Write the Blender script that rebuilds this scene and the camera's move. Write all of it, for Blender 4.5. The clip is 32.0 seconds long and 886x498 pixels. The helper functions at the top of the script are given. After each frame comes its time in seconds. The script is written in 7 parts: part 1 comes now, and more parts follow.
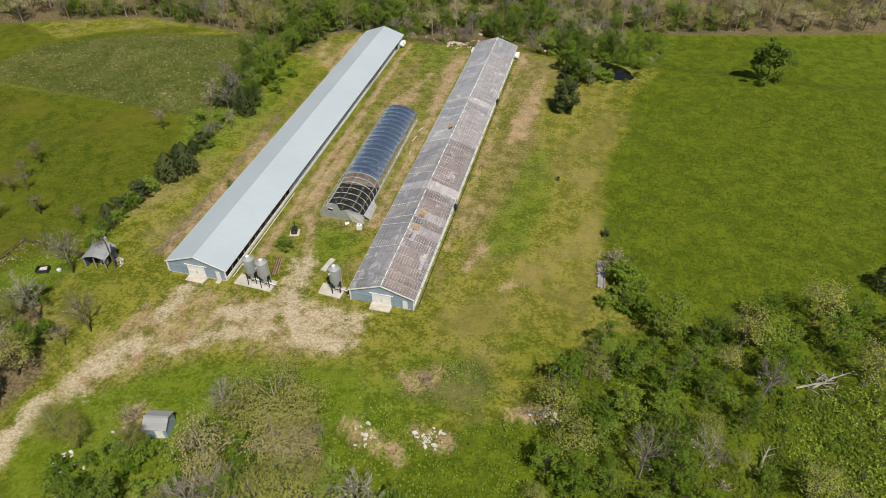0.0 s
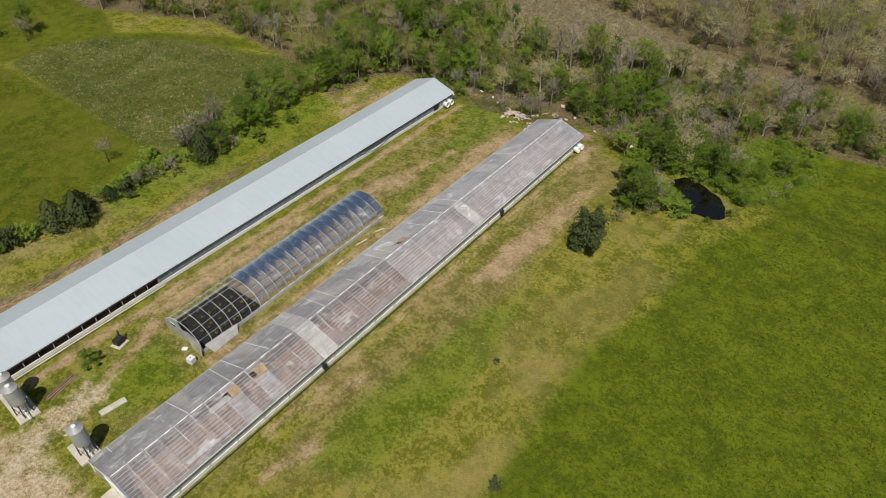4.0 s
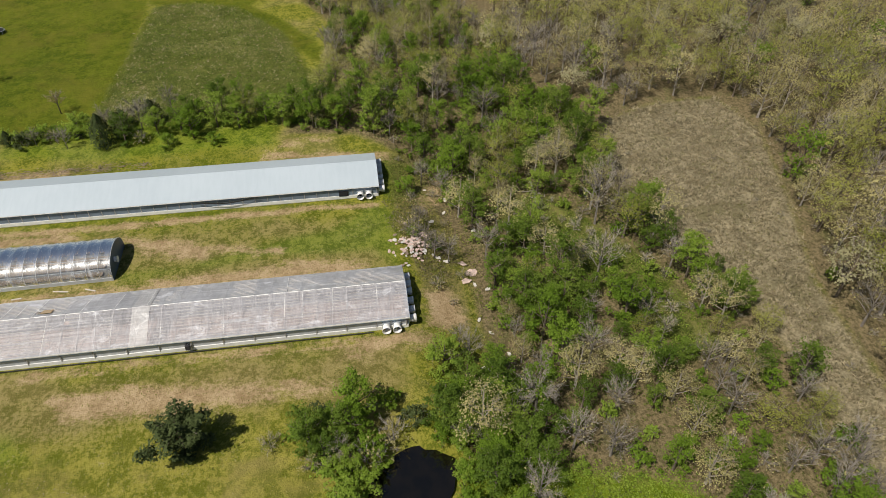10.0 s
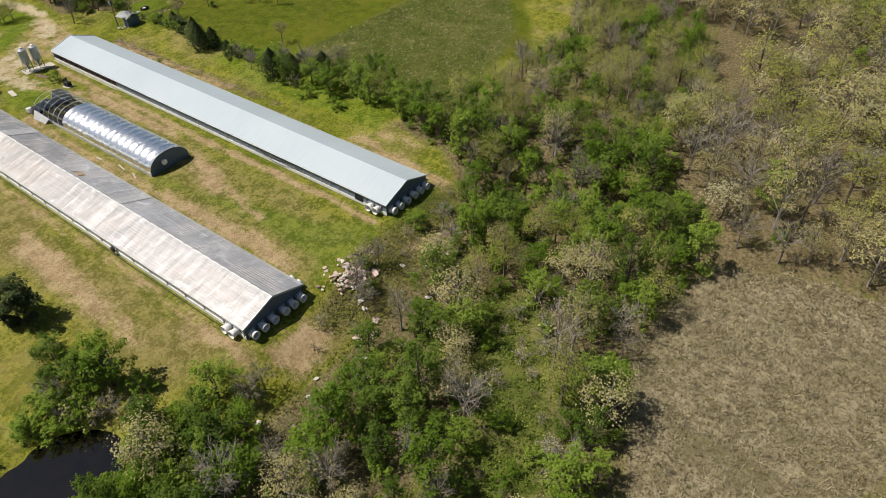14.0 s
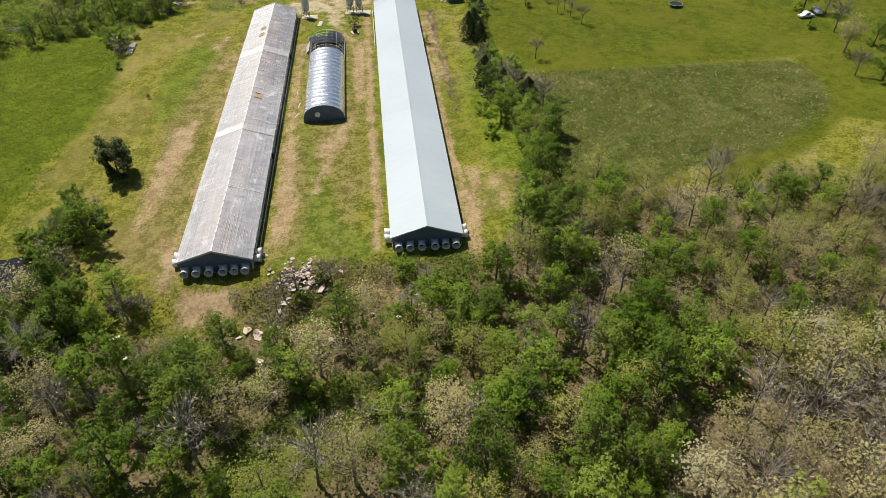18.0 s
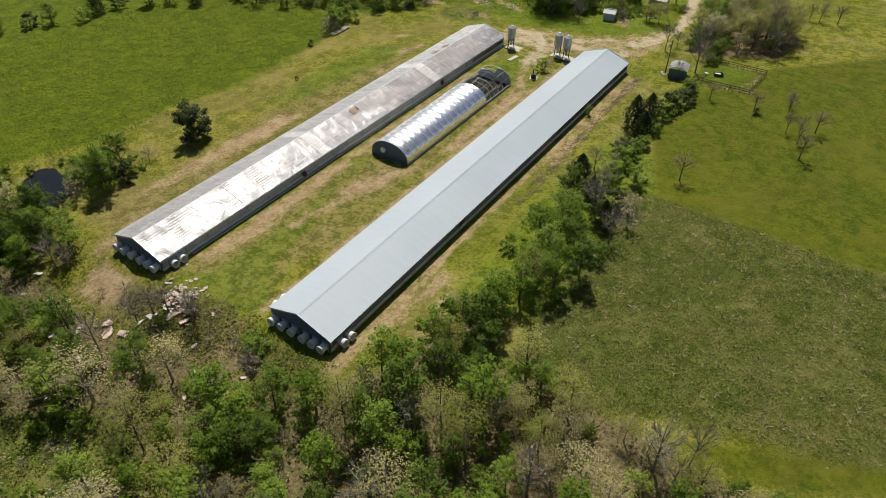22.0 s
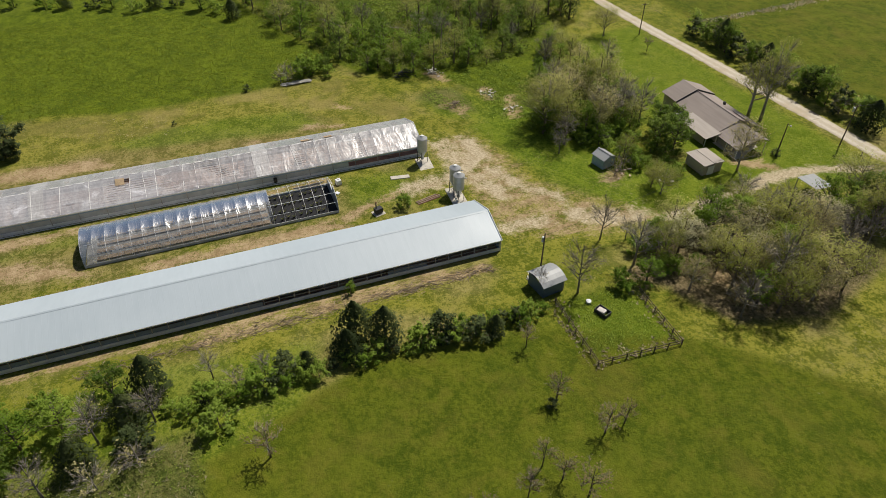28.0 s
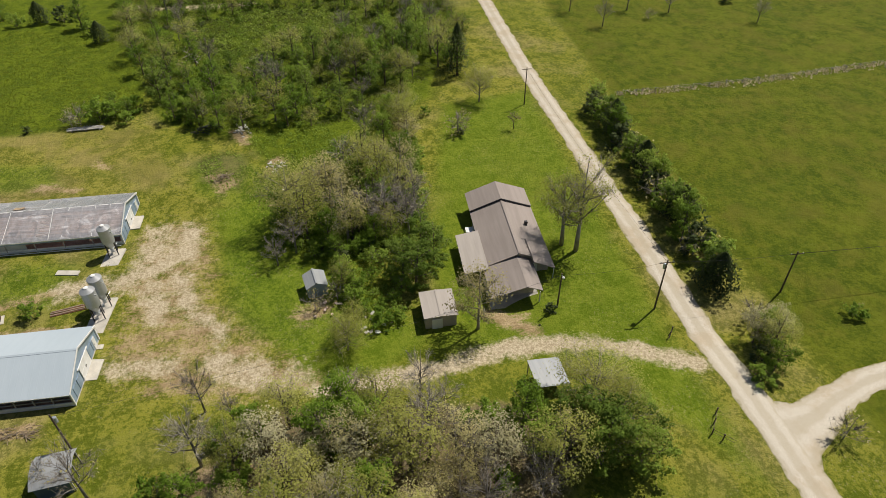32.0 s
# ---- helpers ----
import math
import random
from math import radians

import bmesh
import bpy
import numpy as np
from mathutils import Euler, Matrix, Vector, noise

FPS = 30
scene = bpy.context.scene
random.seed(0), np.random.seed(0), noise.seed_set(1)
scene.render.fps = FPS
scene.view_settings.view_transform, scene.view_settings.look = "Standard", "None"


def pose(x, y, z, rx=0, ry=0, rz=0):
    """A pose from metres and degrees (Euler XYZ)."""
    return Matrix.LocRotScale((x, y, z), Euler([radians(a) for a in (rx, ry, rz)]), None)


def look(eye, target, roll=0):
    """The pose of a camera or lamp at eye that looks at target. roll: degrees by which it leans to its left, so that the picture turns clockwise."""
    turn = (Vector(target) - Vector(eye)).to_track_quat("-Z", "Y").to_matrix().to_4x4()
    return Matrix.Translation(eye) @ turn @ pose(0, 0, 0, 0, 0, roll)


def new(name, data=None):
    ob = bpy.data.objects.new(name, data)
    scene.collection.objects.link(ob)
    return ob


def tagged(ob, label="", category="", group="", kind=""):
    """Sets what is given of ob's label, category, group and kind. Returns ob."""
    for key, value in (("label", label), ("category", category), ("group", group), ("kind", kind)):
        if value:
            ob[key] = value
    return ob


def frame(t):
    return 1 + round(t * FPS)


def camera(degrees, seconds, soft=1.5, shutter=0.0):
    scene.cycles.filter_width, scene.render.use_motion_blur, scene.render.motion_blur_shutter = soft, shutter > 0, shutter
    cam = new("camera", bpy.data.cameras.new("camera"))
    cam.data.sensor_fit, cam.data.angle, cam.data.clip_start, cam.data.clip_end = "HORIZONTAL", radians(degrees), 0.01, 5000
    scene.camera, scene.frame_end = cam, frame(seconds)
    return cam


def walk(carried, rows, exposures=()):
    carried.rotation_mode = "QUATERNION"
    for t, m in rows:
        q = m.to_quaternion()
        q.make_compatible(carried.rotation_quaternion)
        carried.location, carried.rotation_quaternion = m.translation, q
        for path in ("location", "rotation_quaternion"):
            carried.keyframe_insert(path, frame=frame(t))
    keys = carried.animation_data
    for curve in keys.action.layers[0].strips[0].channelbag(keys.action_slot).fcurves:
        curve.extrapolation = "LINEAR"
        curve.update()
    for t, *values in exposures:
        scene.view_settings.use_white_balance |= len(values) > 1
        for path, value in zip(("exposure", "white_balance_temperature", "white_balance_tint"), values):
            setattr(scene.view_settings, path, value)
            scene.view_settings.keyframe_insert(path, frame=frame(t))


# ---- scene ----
cam = camera(68.0, 32.0, 0.72)
METRES, EYE, TILT, LEAN, TURN = 660.0, 85.8, -0.38, 3.12, 11.4
ROWS = [
    (0.0, 0.0, 0.0, 0.0, 2.53, -39.54, -3.07),
    (0.5, 0.0065, 0.0097, -0.0002, 5.89, -39.75, -3.1),
    (1.0, 0.014, 0.0209, -0.0006, 9.1, -39.94, -3.09),
    (1.5, 0.0226, 0.033, -0.0011, 11.4, -40.11, -3.07),
    (2.0, 0.0315, 0.0453, -0.0016, 14.11, -40.3, -3.06),
    (2.5, 0.0403, 0.0578, -0.0019, 16.94, -40.47, -3.05),
    (3.0, 0.0492, 0.0704, -0.002, 20.02, -40.63, -3.01),
    (3.5, 0.058, 0.0835, -0.002, 22.78, -40.79, -2.95),
    (5.5, 0.0903, 0.1371, -0.0015, 35.83, -41.38, -2.82),
    (6.0, 0.0974, 0.1512, -0.0009, 39.17, -41.55, -2.73),
    (6.5, 0.1039, 0.1657, -0.0005, 42.34, -41.74, -2.69),
    (7.0, 0.11, 0.1804, -0.0003, 45.46, -41.86, -2.64),
    (7.5, 0.1156, 0.1954, -0.0001, 48.38, -42.02, -2.55),
    (8.0, 0.1208, 0.2105, 0.0002, 52.29, -42.19, -2.45),
    (8.5, 0.1248, 0.2259, 0.0004, 57.66, -42.44, -2.28),
    (9.0, 0.1278, 0.2415, 0.0004, 62.35, -42.6, -2.09),
    (9.5, 0.13, 0.2572, 0.0002, 66.34, -42.74, -1.93),
    (10.0, 0.1314, 0.273, -0.0, 69.87, -42.9, -1.79),
    (10.5, 0.1318, 0.2892, -0.0002, 74.36, -43.1, -1.53),
    (11.0, 0.1312, 0.3054, -0.0009, 79.16, -43.17, -1.21),
    (11.5, 0.129, 0.3213, -0.0013, 85.19, -43.32, -0.87),
    (12.0, 0.1256, 0.3367, -0.0019, 91.15, -43.4, -0.5),
    (12.5, 0.1206, 0.3514, -0.0023, 97.2, -43.52, -0.17),
    (13.0, 0.1142, 0.3658, -0.0028, 103.4, -43.56, 0.24),
    (13.5, 0.1066, 0.3792, -0.0037, 109.33, -43.47, 0.62),
    (14.0, 0.0978, 0.3917, -0.0046, 114.91, -43.36, 0.93),
    (14.5, 0.0877, 0.4035, -0.0056, 120.84, -43.18, 1.29),
    (16.5, 0.0386, 0.4374, -0.0094, 145.12, -42.2, 2.3),
    (17.0, 0.0248, 0.442, -0.0105, 150.92, -41.86, 2.36),
    (17.5, 0.0103, 0.4451, -0.0113, 156.73, -41.56, 2.44),
    (18.0, -0.0043, 0.4467, -0.0121, 162.54, -41.26, 2.45),
    (18.5, -0.0189, 0.4464, -0.0127, 168.32, -40.99, 2.43),
    (19.0, -0.0336, 0.4443, -0.0133, 173.82, -40.8, 2.43),
    (19.5, -0.048, 0.4407, -0.0138, 179.29, -40.59, 2.37),
    (20.0, -0.0619, 0.4354, -0.0141, 185.23, -40.38, 2.28),
    (20.5, -0.0752, 0.4285, -0.0145, 191.16, -40.19, 2.21),
    (21.0, -0.0878, 0.42, -0.0149, 195.91, -40.0, 2.18),
    (21.5, -0.0999, 0.4101, -0.0154, 199.49, -39.81, 2.17),
    (22.0, -0.1115, 0.3994, -0.0159, 202.5, -39.62, 2.22),
    (22.5, -0.1227, 0.388, -0.0167, 204.93, -39.4, 2.23),
    (23.0, -0.1332, 0.376, -0.0172, 207.19, -39.25, 2.2),
    (23.5, -0.1431, 0.3632, -0.0178, 210.39, -39.07, 2.21),
    (24.0, -0.1522, 0.3497, -0.0182, 213.65, -38.94, 2.15),
    (24.5, -0.1603, 0.3355, -0.0188, 216.64, -38.78, 2.15),
    (25.0, -0.1675, 0.3212, -0.0195, 219.62, -38.6, 2.08),
    (25.5, -0.1738, 0.3065, -0.0201, 222.67, -38.45, 2.0),
    (27.5, -0.1908, 0.2443, -0.0222, 234.85, -37.78, 1.66),
    (28.0, -0.193, 0.228, -0.0225, 237.76, -37.7, 1.66),
    (28.5, -0.1944, 0.2117, -0.0228, 240.32, -37.64, 1.57),
    (29.0, -0.1952, 0.1953, -0.0231, 242.59, -37.55, 1.57),
    (29.5, -0.1953, 0.1788, -0.0234, 244.59, -37.52, 1.55),
    (30.0, -0.1949, 0.1625, -0.0238, 246.27, -37.45, 1.53),
    (30.5, -0.1942, 0.1461, -0.0243, 247.76, -37.4, 1.55),
    (31.0, -0.1932, 0.1294, -0.0247, 248.87, -37.4, 1.62),
    (31.5, -0.192, 0.1128, -0.0253, 249.74, -37.37, 1.65),
    (32.0, -0.1906, 0.0961, -0.026, 250.76, -37.35, 1.79),
]
# seconds, stops, kelvin, tint
EXPOSURES = [(0, 0.06, 6600, 10), (2, -0.04, 6600, 10), (3, -0.08, 6600, 10), (6, -0.09, 6600, 10), (9, 0.0, 6600, 10), (14, 0.14, 6600, 10), (19, 0.3, 6600, 10), (23, -0.06, 6600, 10), (25, -0.15, 6600, 10), (28, -0.02, 6600, 10), (32, 0.06, 6600, 10)]
walk(cam, [(t, pose(0, 0, EYE, TILT, LEAN, TURN) @ pose(METRES * x, METRES * y, METRES * z, 90 + pitch, roll, yaw)) for t, x, y, z, yaw, pitch, roll in ROWS], EXPOSURES)

# ---- world, sun ----
SUN_AZ, SUN_EL = -54.5, 57.0          # degrees from +x, and above the horizon
world = bpy.data.worlds.new("sky")
scene.world = world
world.use_nodes = True
wt = world.node_tree
sky = wt.nodes.new("ShaderNodeTexSky")
sky.sky_type, sky.sun_disc = "NISHITA", False
sky.sun_elevation, sky.sun_rotation = radians(SUN_EL), radians(90 - SUN_AZ)
wt.nodes["Background"].inputs["Strength"].default_value = 0.053
wt.links.new(sky.outputs[0], wt.nodes["Background"].inputs["Color"])
sun_data = bpy.data.lights.new("sun", "SUN")
sun_data.energy, sun_data.angle, sun_data.color = 4.45, radians(0.55), (1.0, 0.95, 0.86)
sun = new("sun", sun_data)
sd = Vector((math.cos(radians(SUN_AZ)) * math.cos(radians(SUN_EL)), math.sin(radians(SUN_AZ)) * math.cos(radians(SUN_EL)), math.sin(radians(SUN_EL))))
sun.matrix_world = look(sd * 100, (0, 0, 0))
scene.view_settings.exposure = 0.0

# ---- materials ----
class Nodes:
    """A short way to write node materials."""
    def __init__(self, name):
        self.m = bpy.data.materials.new(name)
        self.m.use_nodes = True
        self.t = self.m.node_tree
        self.bsdf = self.t.nodes["Principled BSDF"]
        self.out = self.t.nodes["Material Output"]
        self.co = None

    def put(self, socket, value):
        if isinstance(value, bpy.types.NodeSocket):
            self.t.links.new(value, socket)
        elif isinstance(value, tuple) and len(value) == 3 and socket.type == "RGBA":
            socket.default_value = (*value, 1)
        else:
            socket.default_value = value

    def node(self, kind, **inputs):
        n = self.t.nodes.new(kind)
        for k, v in inputs.items():
            self.put(n.inputs[k], v)
        return n

    def coords(self, kind="Object"):
        return self.node("ShaderNodeTexCoord").outputs[kind]

    def world_pos(self):
        return self.node("ShaderNodeNewGeometry").outputs["Position"]

    def scaled(self, vec, s, rot=0.0):
        n = self.node("ShaderNodeMapping", Vector=vec)
        n.inputs["Scale"].default_value = s
        n.inputs["Rotation"].default_value = (0, 0, rot)
        return n.outputs[0]

    def noise(self, vec, scale, detail=4.0, rough=0.6, dist=0.0):
        return self.node("ShaderNodeTexNoise", Vector=vec, Scale=scale, Detail=detail, Roughness=rough, Distortion=dist).outputs["Fac"]

    def voronoi(self, vec, scale):
        return self.node("ShaderNodeTexVoronoi", Vector=vec, Scale=scale).outputs["Distance"]

    def math(self, op, a, b=0.0, c=0.0):
        n = self.t.nodes.new("ShaderNodeMath")
        n.operation = op
        for s, v in zip(n.inputs, (a, b, c)):
            self.put(s, v)
        return n.outputs[0]

    def span(self, v, a, b, lo=0.0, hi=1.0):
        n = self.t.nodes.new("ShaderNodeMapRange")
        n.interpolation_type = "SMOOTHSTEP"
        for k, x in (("Value", v), ("From Min", a), ("From Max", b), ("To Min", lo), ("To Max", hi)):
            self.put(n.inputs[k], x)
        return n.outputs[0]

    def mix(self, fac, a, b, blend="MIX"):
        n = self.t.nodes.new("ShaderNodeMix")
        n.data_type, n.blend_type = "RGBA", blend
        self.put(n.inputs[0], fac), self.put(n.inputs[6], a), self.put(n.inputs[7], b)
        return n.outputs[2]

    def ramp(self, fac, *stops):
        n = self.t.nodes.new("ShaderNodeValToRGB")
        e = n.color_ramp.elements
        while len(e) < len(stops):
            e.new(0.5)
        for k, (p, c) in zip(e, stops):
            k.position, k.color = p, (*c, 1)
        self.put(n.inputs[0], fac)
        return n.outputs[0]

    def attr(self, name):
        n = self.t.nodes.new("ShaderNodeAttribute")
        n.attribute_name = name
        return n.outputs["Fac"]

    def bump(self, height, strength=0.3, distance=0.05):
        b = self.node("ShaderNodeBump", Height=height, Strength=strength, Distance=distance)
        self.put(self.bsdf.inputs["Normal"], b.outputs[0])

    def done(self, color=None, rough=0.8, metal=0.0, spec=0.5):
        if color is not None:
            self.put(self.bsdf.inputs["Base Color"], color)
        self.put(self.bsdf.inputs["Roughness"], rough)
        self.put(self.bsdf.inputs["Metallic"], metal)
        self.put(self.bsdf.inputs["Specular IOR Level"], spec)
        return self.m


def plain(name, c, rough=0.7, metal=0.0, vary=0.25, scale=1.5, spec=0.4):
    """Paint, wood or metal with a soft stain and a fine grain."""
    n = Nodes(name)
    p = n.coords()
    big, fine = n.noise(p, scale * 0.35, 3), n.noise(p, scale * 8, 5)
    f = n.math("ADD", n.math("MULTIPLY", big, 0.65), n.math("MULTIPLY", fine, 0.35))
    dark = tuple(x * (1 - vary) for x in c)
    lite = tuple(min(1, x * (1 + vary * 0.6)) for x in c)
    col = n.mix(n.span(f, 0.33, 0.67), dark, lite)
    n.bump(fine, 0.15, 0.01)
    return n.done(col, n.span(big, 0.3, 0.7, max(0.05, rough - 0.1), min(1, rough + 0.12)), metal, spec)


def leaf(name, lo, mid, hi, through_light=0.38):
    """Leaves in three tones: from tree to tree, and from clump to clump."""
    n = Nodes(name)
    rnd = n.node("ShaderNodeObjectInfo").outputs["Random"]
    tone = n.math("FRACT", n.math("ADD", n.attr("tone"), rnd))
    isl = n.node("ShaderNodeNewGeometry").outputs["Random Per Island"]
    f = n.math("ADD", n.math("MULTIPLY", tone, 0.7), n.math("MULTIPLY", isl, 0.3))
    col = n.ramp(f, (0.1, lo), (0.5, mid), (0.9, hi))
    n.done(col, 0.75, 0.0, 0.15)
    way = n.t.nodes.new("ShaderNodeAttribute")
    way.attribute_name = "puff"
    turn = n.node("ShaderNodeVectorTransform", Vector=way.outputs["Vector"])
    turn.vector_type, turn.convert_from, turn.convert_to = "NORMAL", "OBJECT", "WORLD"
    n.put(n.bsdf.inputs["Normal"], turn.outputs[0])
    tr = n.node("ShaderNodeBsdfTranslucent", Color=n.mix(0.5, col, tuple(min(1.0, 1.15 * v) for v in hi)))
    m = n.node("ShaderNodeMixShader", Fac=through_light)
    n.t.links.new(n.bsdf.outputs[0], m.inputs[1])
    n.t.links.new(tr.outputs[0], m.inputs[2])
    n.t.links.new(m.outputs[0], n.out.inputs["Surface"])
    return n.m


def ground_material():
    n = Nodes("ground")
    p = n.world_pos()
    huge = n.noise(p, 0.022, 3, 0.55)
    big = n.noise(p, 0.07, 4, 0.6, 0.4)
    mid = n.noise(p, 0.35, 5, 0.65)
    fine = n.noise(p, 1.6, 6, 0.7)
    tuft = n.noise(p, 5.0, 4, 0.7)
    streak = n.noise(n.scaled(p, (1.0, 0.08, 1.0)), 0.45, 4, 0.6)

    def mask(name, a=0.8, src=None, soft=0.22):
        w = n.attr(name)
        j = n.math("MULTIPLY", n.math("SUBTRACT", src or mid, 0.5), a)
        return n.span(n.math("ADD", w, j), 0.5 - soft, 0.5 + soft)

    g = n.math("ADD", n.math("MULTIPLY", mid, 0.36), n.math("ADD", n.math("MULTIPLY", fine, 0.42), n.math("MULTIPLY", tuft, 0.22)))
    g = n.math("ADD", n.math("MULTIPLY", n.math("SUBTRACT", g, 0.5), 1.75), 0.5)
    clod = n.noise(p, 2.3, 5, 0.78)
    base = n.mix(n.span(g, 0.42, 0.585), (0.092, 0.112, 0.009), (0.24, 0.23, 0.034))
    yellow = n.mix(n.span(g, 0.42, 0.585), (0.19, 0.165, 0.05), (0.30, 0.25, 0.10))
    col = n.mix(n.span(big, 0.45, 0.7, 0.0, 0.75), base, yellow)
    fresh = n.mix(n.span(g, 0.42, 0.585), (0.085, 0.115, 0.008), (0.165, 0.18, 0.017))
    col = n.mix(n.span(huge, 0.48, 0.62, 0.0, 0.6), col, fresh)
    mown = n.mix(n.span(n.math("ADD", n.math("MULTIPLY", streak, 0.15), n.math("MULTIPLY", g, 0.85)), 0.42, 0.58), (0.115, 0.127, 0.013), (0.265, 0.243, 0.046))
    mown = n.mix(n.span(big, 0.5, 0.66, 0, 0.7), mown, (0.29, 0.235, 0.08))
    mown = n.mix(n.span(n.noise(p, 0.05, 8, 0.72, 0.5), 0.48, 0.6, 0, 0.55), mown, (0.18, 0.155, 0.045))
    mown = n.mix(n.span(n.noise(p, 0.11, 5, 0.65), 0.55, 0.68, 0, 0.55), mown, (0.10, 0.125, 0.012))
    col = n.mix(mask("mown", 0.6, big), col, mown)
    dry = n.mix(n.span(g, 0.42, 0.585), (0.125, 0.11, 0.03), (0.275, 0.225, 0.09))
    col = n.mix(n.math("MULTIPLY", mask("dry", 1.6, n.math("ADD", n.math("MULTIPLY", big, 0.5), n.math("MULTIPLY", fine, 0.5)), 0.22), 0.8), col, dry)
    lush = n.mix(n.span(g, 0.38, 0.63), (0.062, 0.092, 0.005), (0.134, 0.172, 0.010))
    lush = n.mix(n.span(big, 0.52, 0.74, 0, 0.4), lush, (0.115, 0.14, 0.018))
    lush = n.mix(n.span(n.noise(p, 0.2, 6, 0.7), 0.5, 0.7, 0, 0.4), lush, (0.062, 0.09, 0.006))
    lush = n.mix(n.span(n.noise(p, 0.75, 5, 0.7), 0.56, 0.68, 0, 0.4), lush, (0.14, 0.135, 0.022))
    col = n.mix(mask("lush", 0.9, big, 0.3), col, lush)
    lawn = n.mix(n.span(g, 0.36, 0.64), (0.09, 0.135, 0.007), (0.165, 0.205, 0.018))
    lawn = n.mix(n.span(big, 0.54, 0.72, 0, 0.4), lawn, (0.20, 0.20, 0.03))
    col = n.mix(mask("lawn", 0.7, mid, 0.3), col, lawn)
    rank = n.mix(n.span(g, 0.42, 0.585), (0.07, 0.115, 0.007), (0.155, 0.205, 0.016))
    col = n.mix(n.math("MULTIPLY", mask("green", 1.1, big, 0.35), 0.7), col, rank)
    past = n.mix(n.span(g, 0.36, 0.64), (0.05, 0.074, 0.004), (0.116, 0.136, 0.010))
    past = n.mix(n.span(n.noise(p, 0.11, 5, 0.62), 0.46, 0.68, 0, 0.6), past, (0.13, 0.118, 0.018))
    past = n.mix(n.span(big, 0.42, 0.78, 0, 0.4), past, (0.06, 0.092, 0.007))
    past = n.mix(n.span(n.noise(p, 0.05, 6, 0.6), 0.44, 0.68, 0, 0.35), past, (0.15, 0.165, 0.014))
    past = n.mix(n.span(n.noise(p, 0.32, 5, 0.66), 0.48, 0.68, 0, 0.55), past, (0.15, 0.145, 0.017))
    col = n.mix(mask("pasture", 0.5, mid), col, past)
    weeds = n.mix(n.span(n.math("ADD", n.math("MULTIPLY", clod, 0.6), n.math("MULTIPLY", mid, 0.4)), 0.41, 0.59), (0.042, 0.064, 0.008), (0.16, 0.168, 0.042))
    weeds = n.mix(n.span(big, 0.45, 0.65, 0, 0.55), weeds, (0.075, 0.10, 0.018))
    weeds = n.mix(n.span(n.noise(p, 0.17, 7, 0.72), 0.47, 0.64, 0, 0.7), weeds, (0.19, 0.17, 0.06))
    weeds = n.mix(n.span(n.noise(p, 0.5, 6, 0.7), 0.54, 0.66, 0, 0.6), weeds, (0.066, 0.096, 0.014))
    col = n.mix(mask("meadow", 1.5, n.math("ADD", n.math("MULTIPLY", mid, 0.5), n.math("MULTIPLY", big, 0.5))), col, weeds)
    brown = n.mix(n.span(n.math("ADD", n.math("MULTIPLY", fine, 0.6), n.math("MULTIPLY", mid, 0.4)), 0.38, 0.62), (0.125, 0.105, 0.06), (0.335, 0.285, 0.18))
    brown = n.mix(n.span(n.noise(n.scaled(p, (1.0, 0.45, 1.0), 0.5), 0.8, 6, 0.72), 0.5, 0.64, 0, 0.7), brown, (0.105, 0.09, 0.05))
    brown = n.mix(n.span(n.noise(p, 0.09, 5, 0.6), 0.5, 0.68, 0, 0.65), brown, (0.14, 0.125, 0.06))
    col = n.mix(mask("brown", 0.5, mid), col, brown)
    litter = n.mix(n.span(fine, 0.35, 0.65), (0.085, 0.07, 0.032), (0.22, 0.17, 0.095))
    litter = n.mix(n.span(mid, 0.52, 0.68, 0, 0.45), litter, (0.085, 0.10, 0.025))
    col = n.mix(mask("litter", 0.7, mid), col, litter)
    fleck = n.math("MULTIPLY", n.span(clod, 0.56, 0.64), n.math("MULTIPLY", n.span(n.noise(p, 0.13, 4, 0.6), 0.46, 0.6), n.span(n.math("ADD", n.attr("lush"), n.math("ADD", n.attr("pasture"), n.math("ADD", n.attr("brown"), n.attr("meadow")))), 0.2, 0.6, 0.42, 0.0)))
    col = n.mix(fleck, col, (0.36, 0.30, 0.165))
    soil = n.mix(n.span(n.math("ADD", n.math("MULTIPLY", fine, 0.5), n.math("MULTIPLY", mid, 0.5)), 0.36, 0.64), (0.27, 0.185, 0.095), (0.47, 0.35, 0.21))
    worn = n.math("ADD", n.math("MULTIPLY", n.noise(n.scaled(p, (1.0, 0.4, 1.0)), 0.55, 6, 0.68), 0.55), n.math("MULTIPLY", n.noise(p, 2.6, 6, 0.8), 0.55))
    col = n.mix(n.math("MULTIPLY", mask("dirt", 2.5, n.math("SUBTRACT", worn, 0.05), 0.2), 0.95), col, soil)
    stone = n.mix(n.span(clod, 0.38, 0.62), (0.35, 0.28, 0.175), (0.57, 0.48, 0.335))
    col = n.mix(mask("gravel", 2.2, n.math("ADD", n.math("MULTIPLY", clod, 0.35), n.math("MULTIPLY", mid, 0.65)), 0.24), col, stone)
    n.bump(n.math("ADD", n.math("MULTIPLY", tuft, 0.6), fine), 0.7, 0.33)
    return n.done(col, 0.95, 0.0, 0.1)


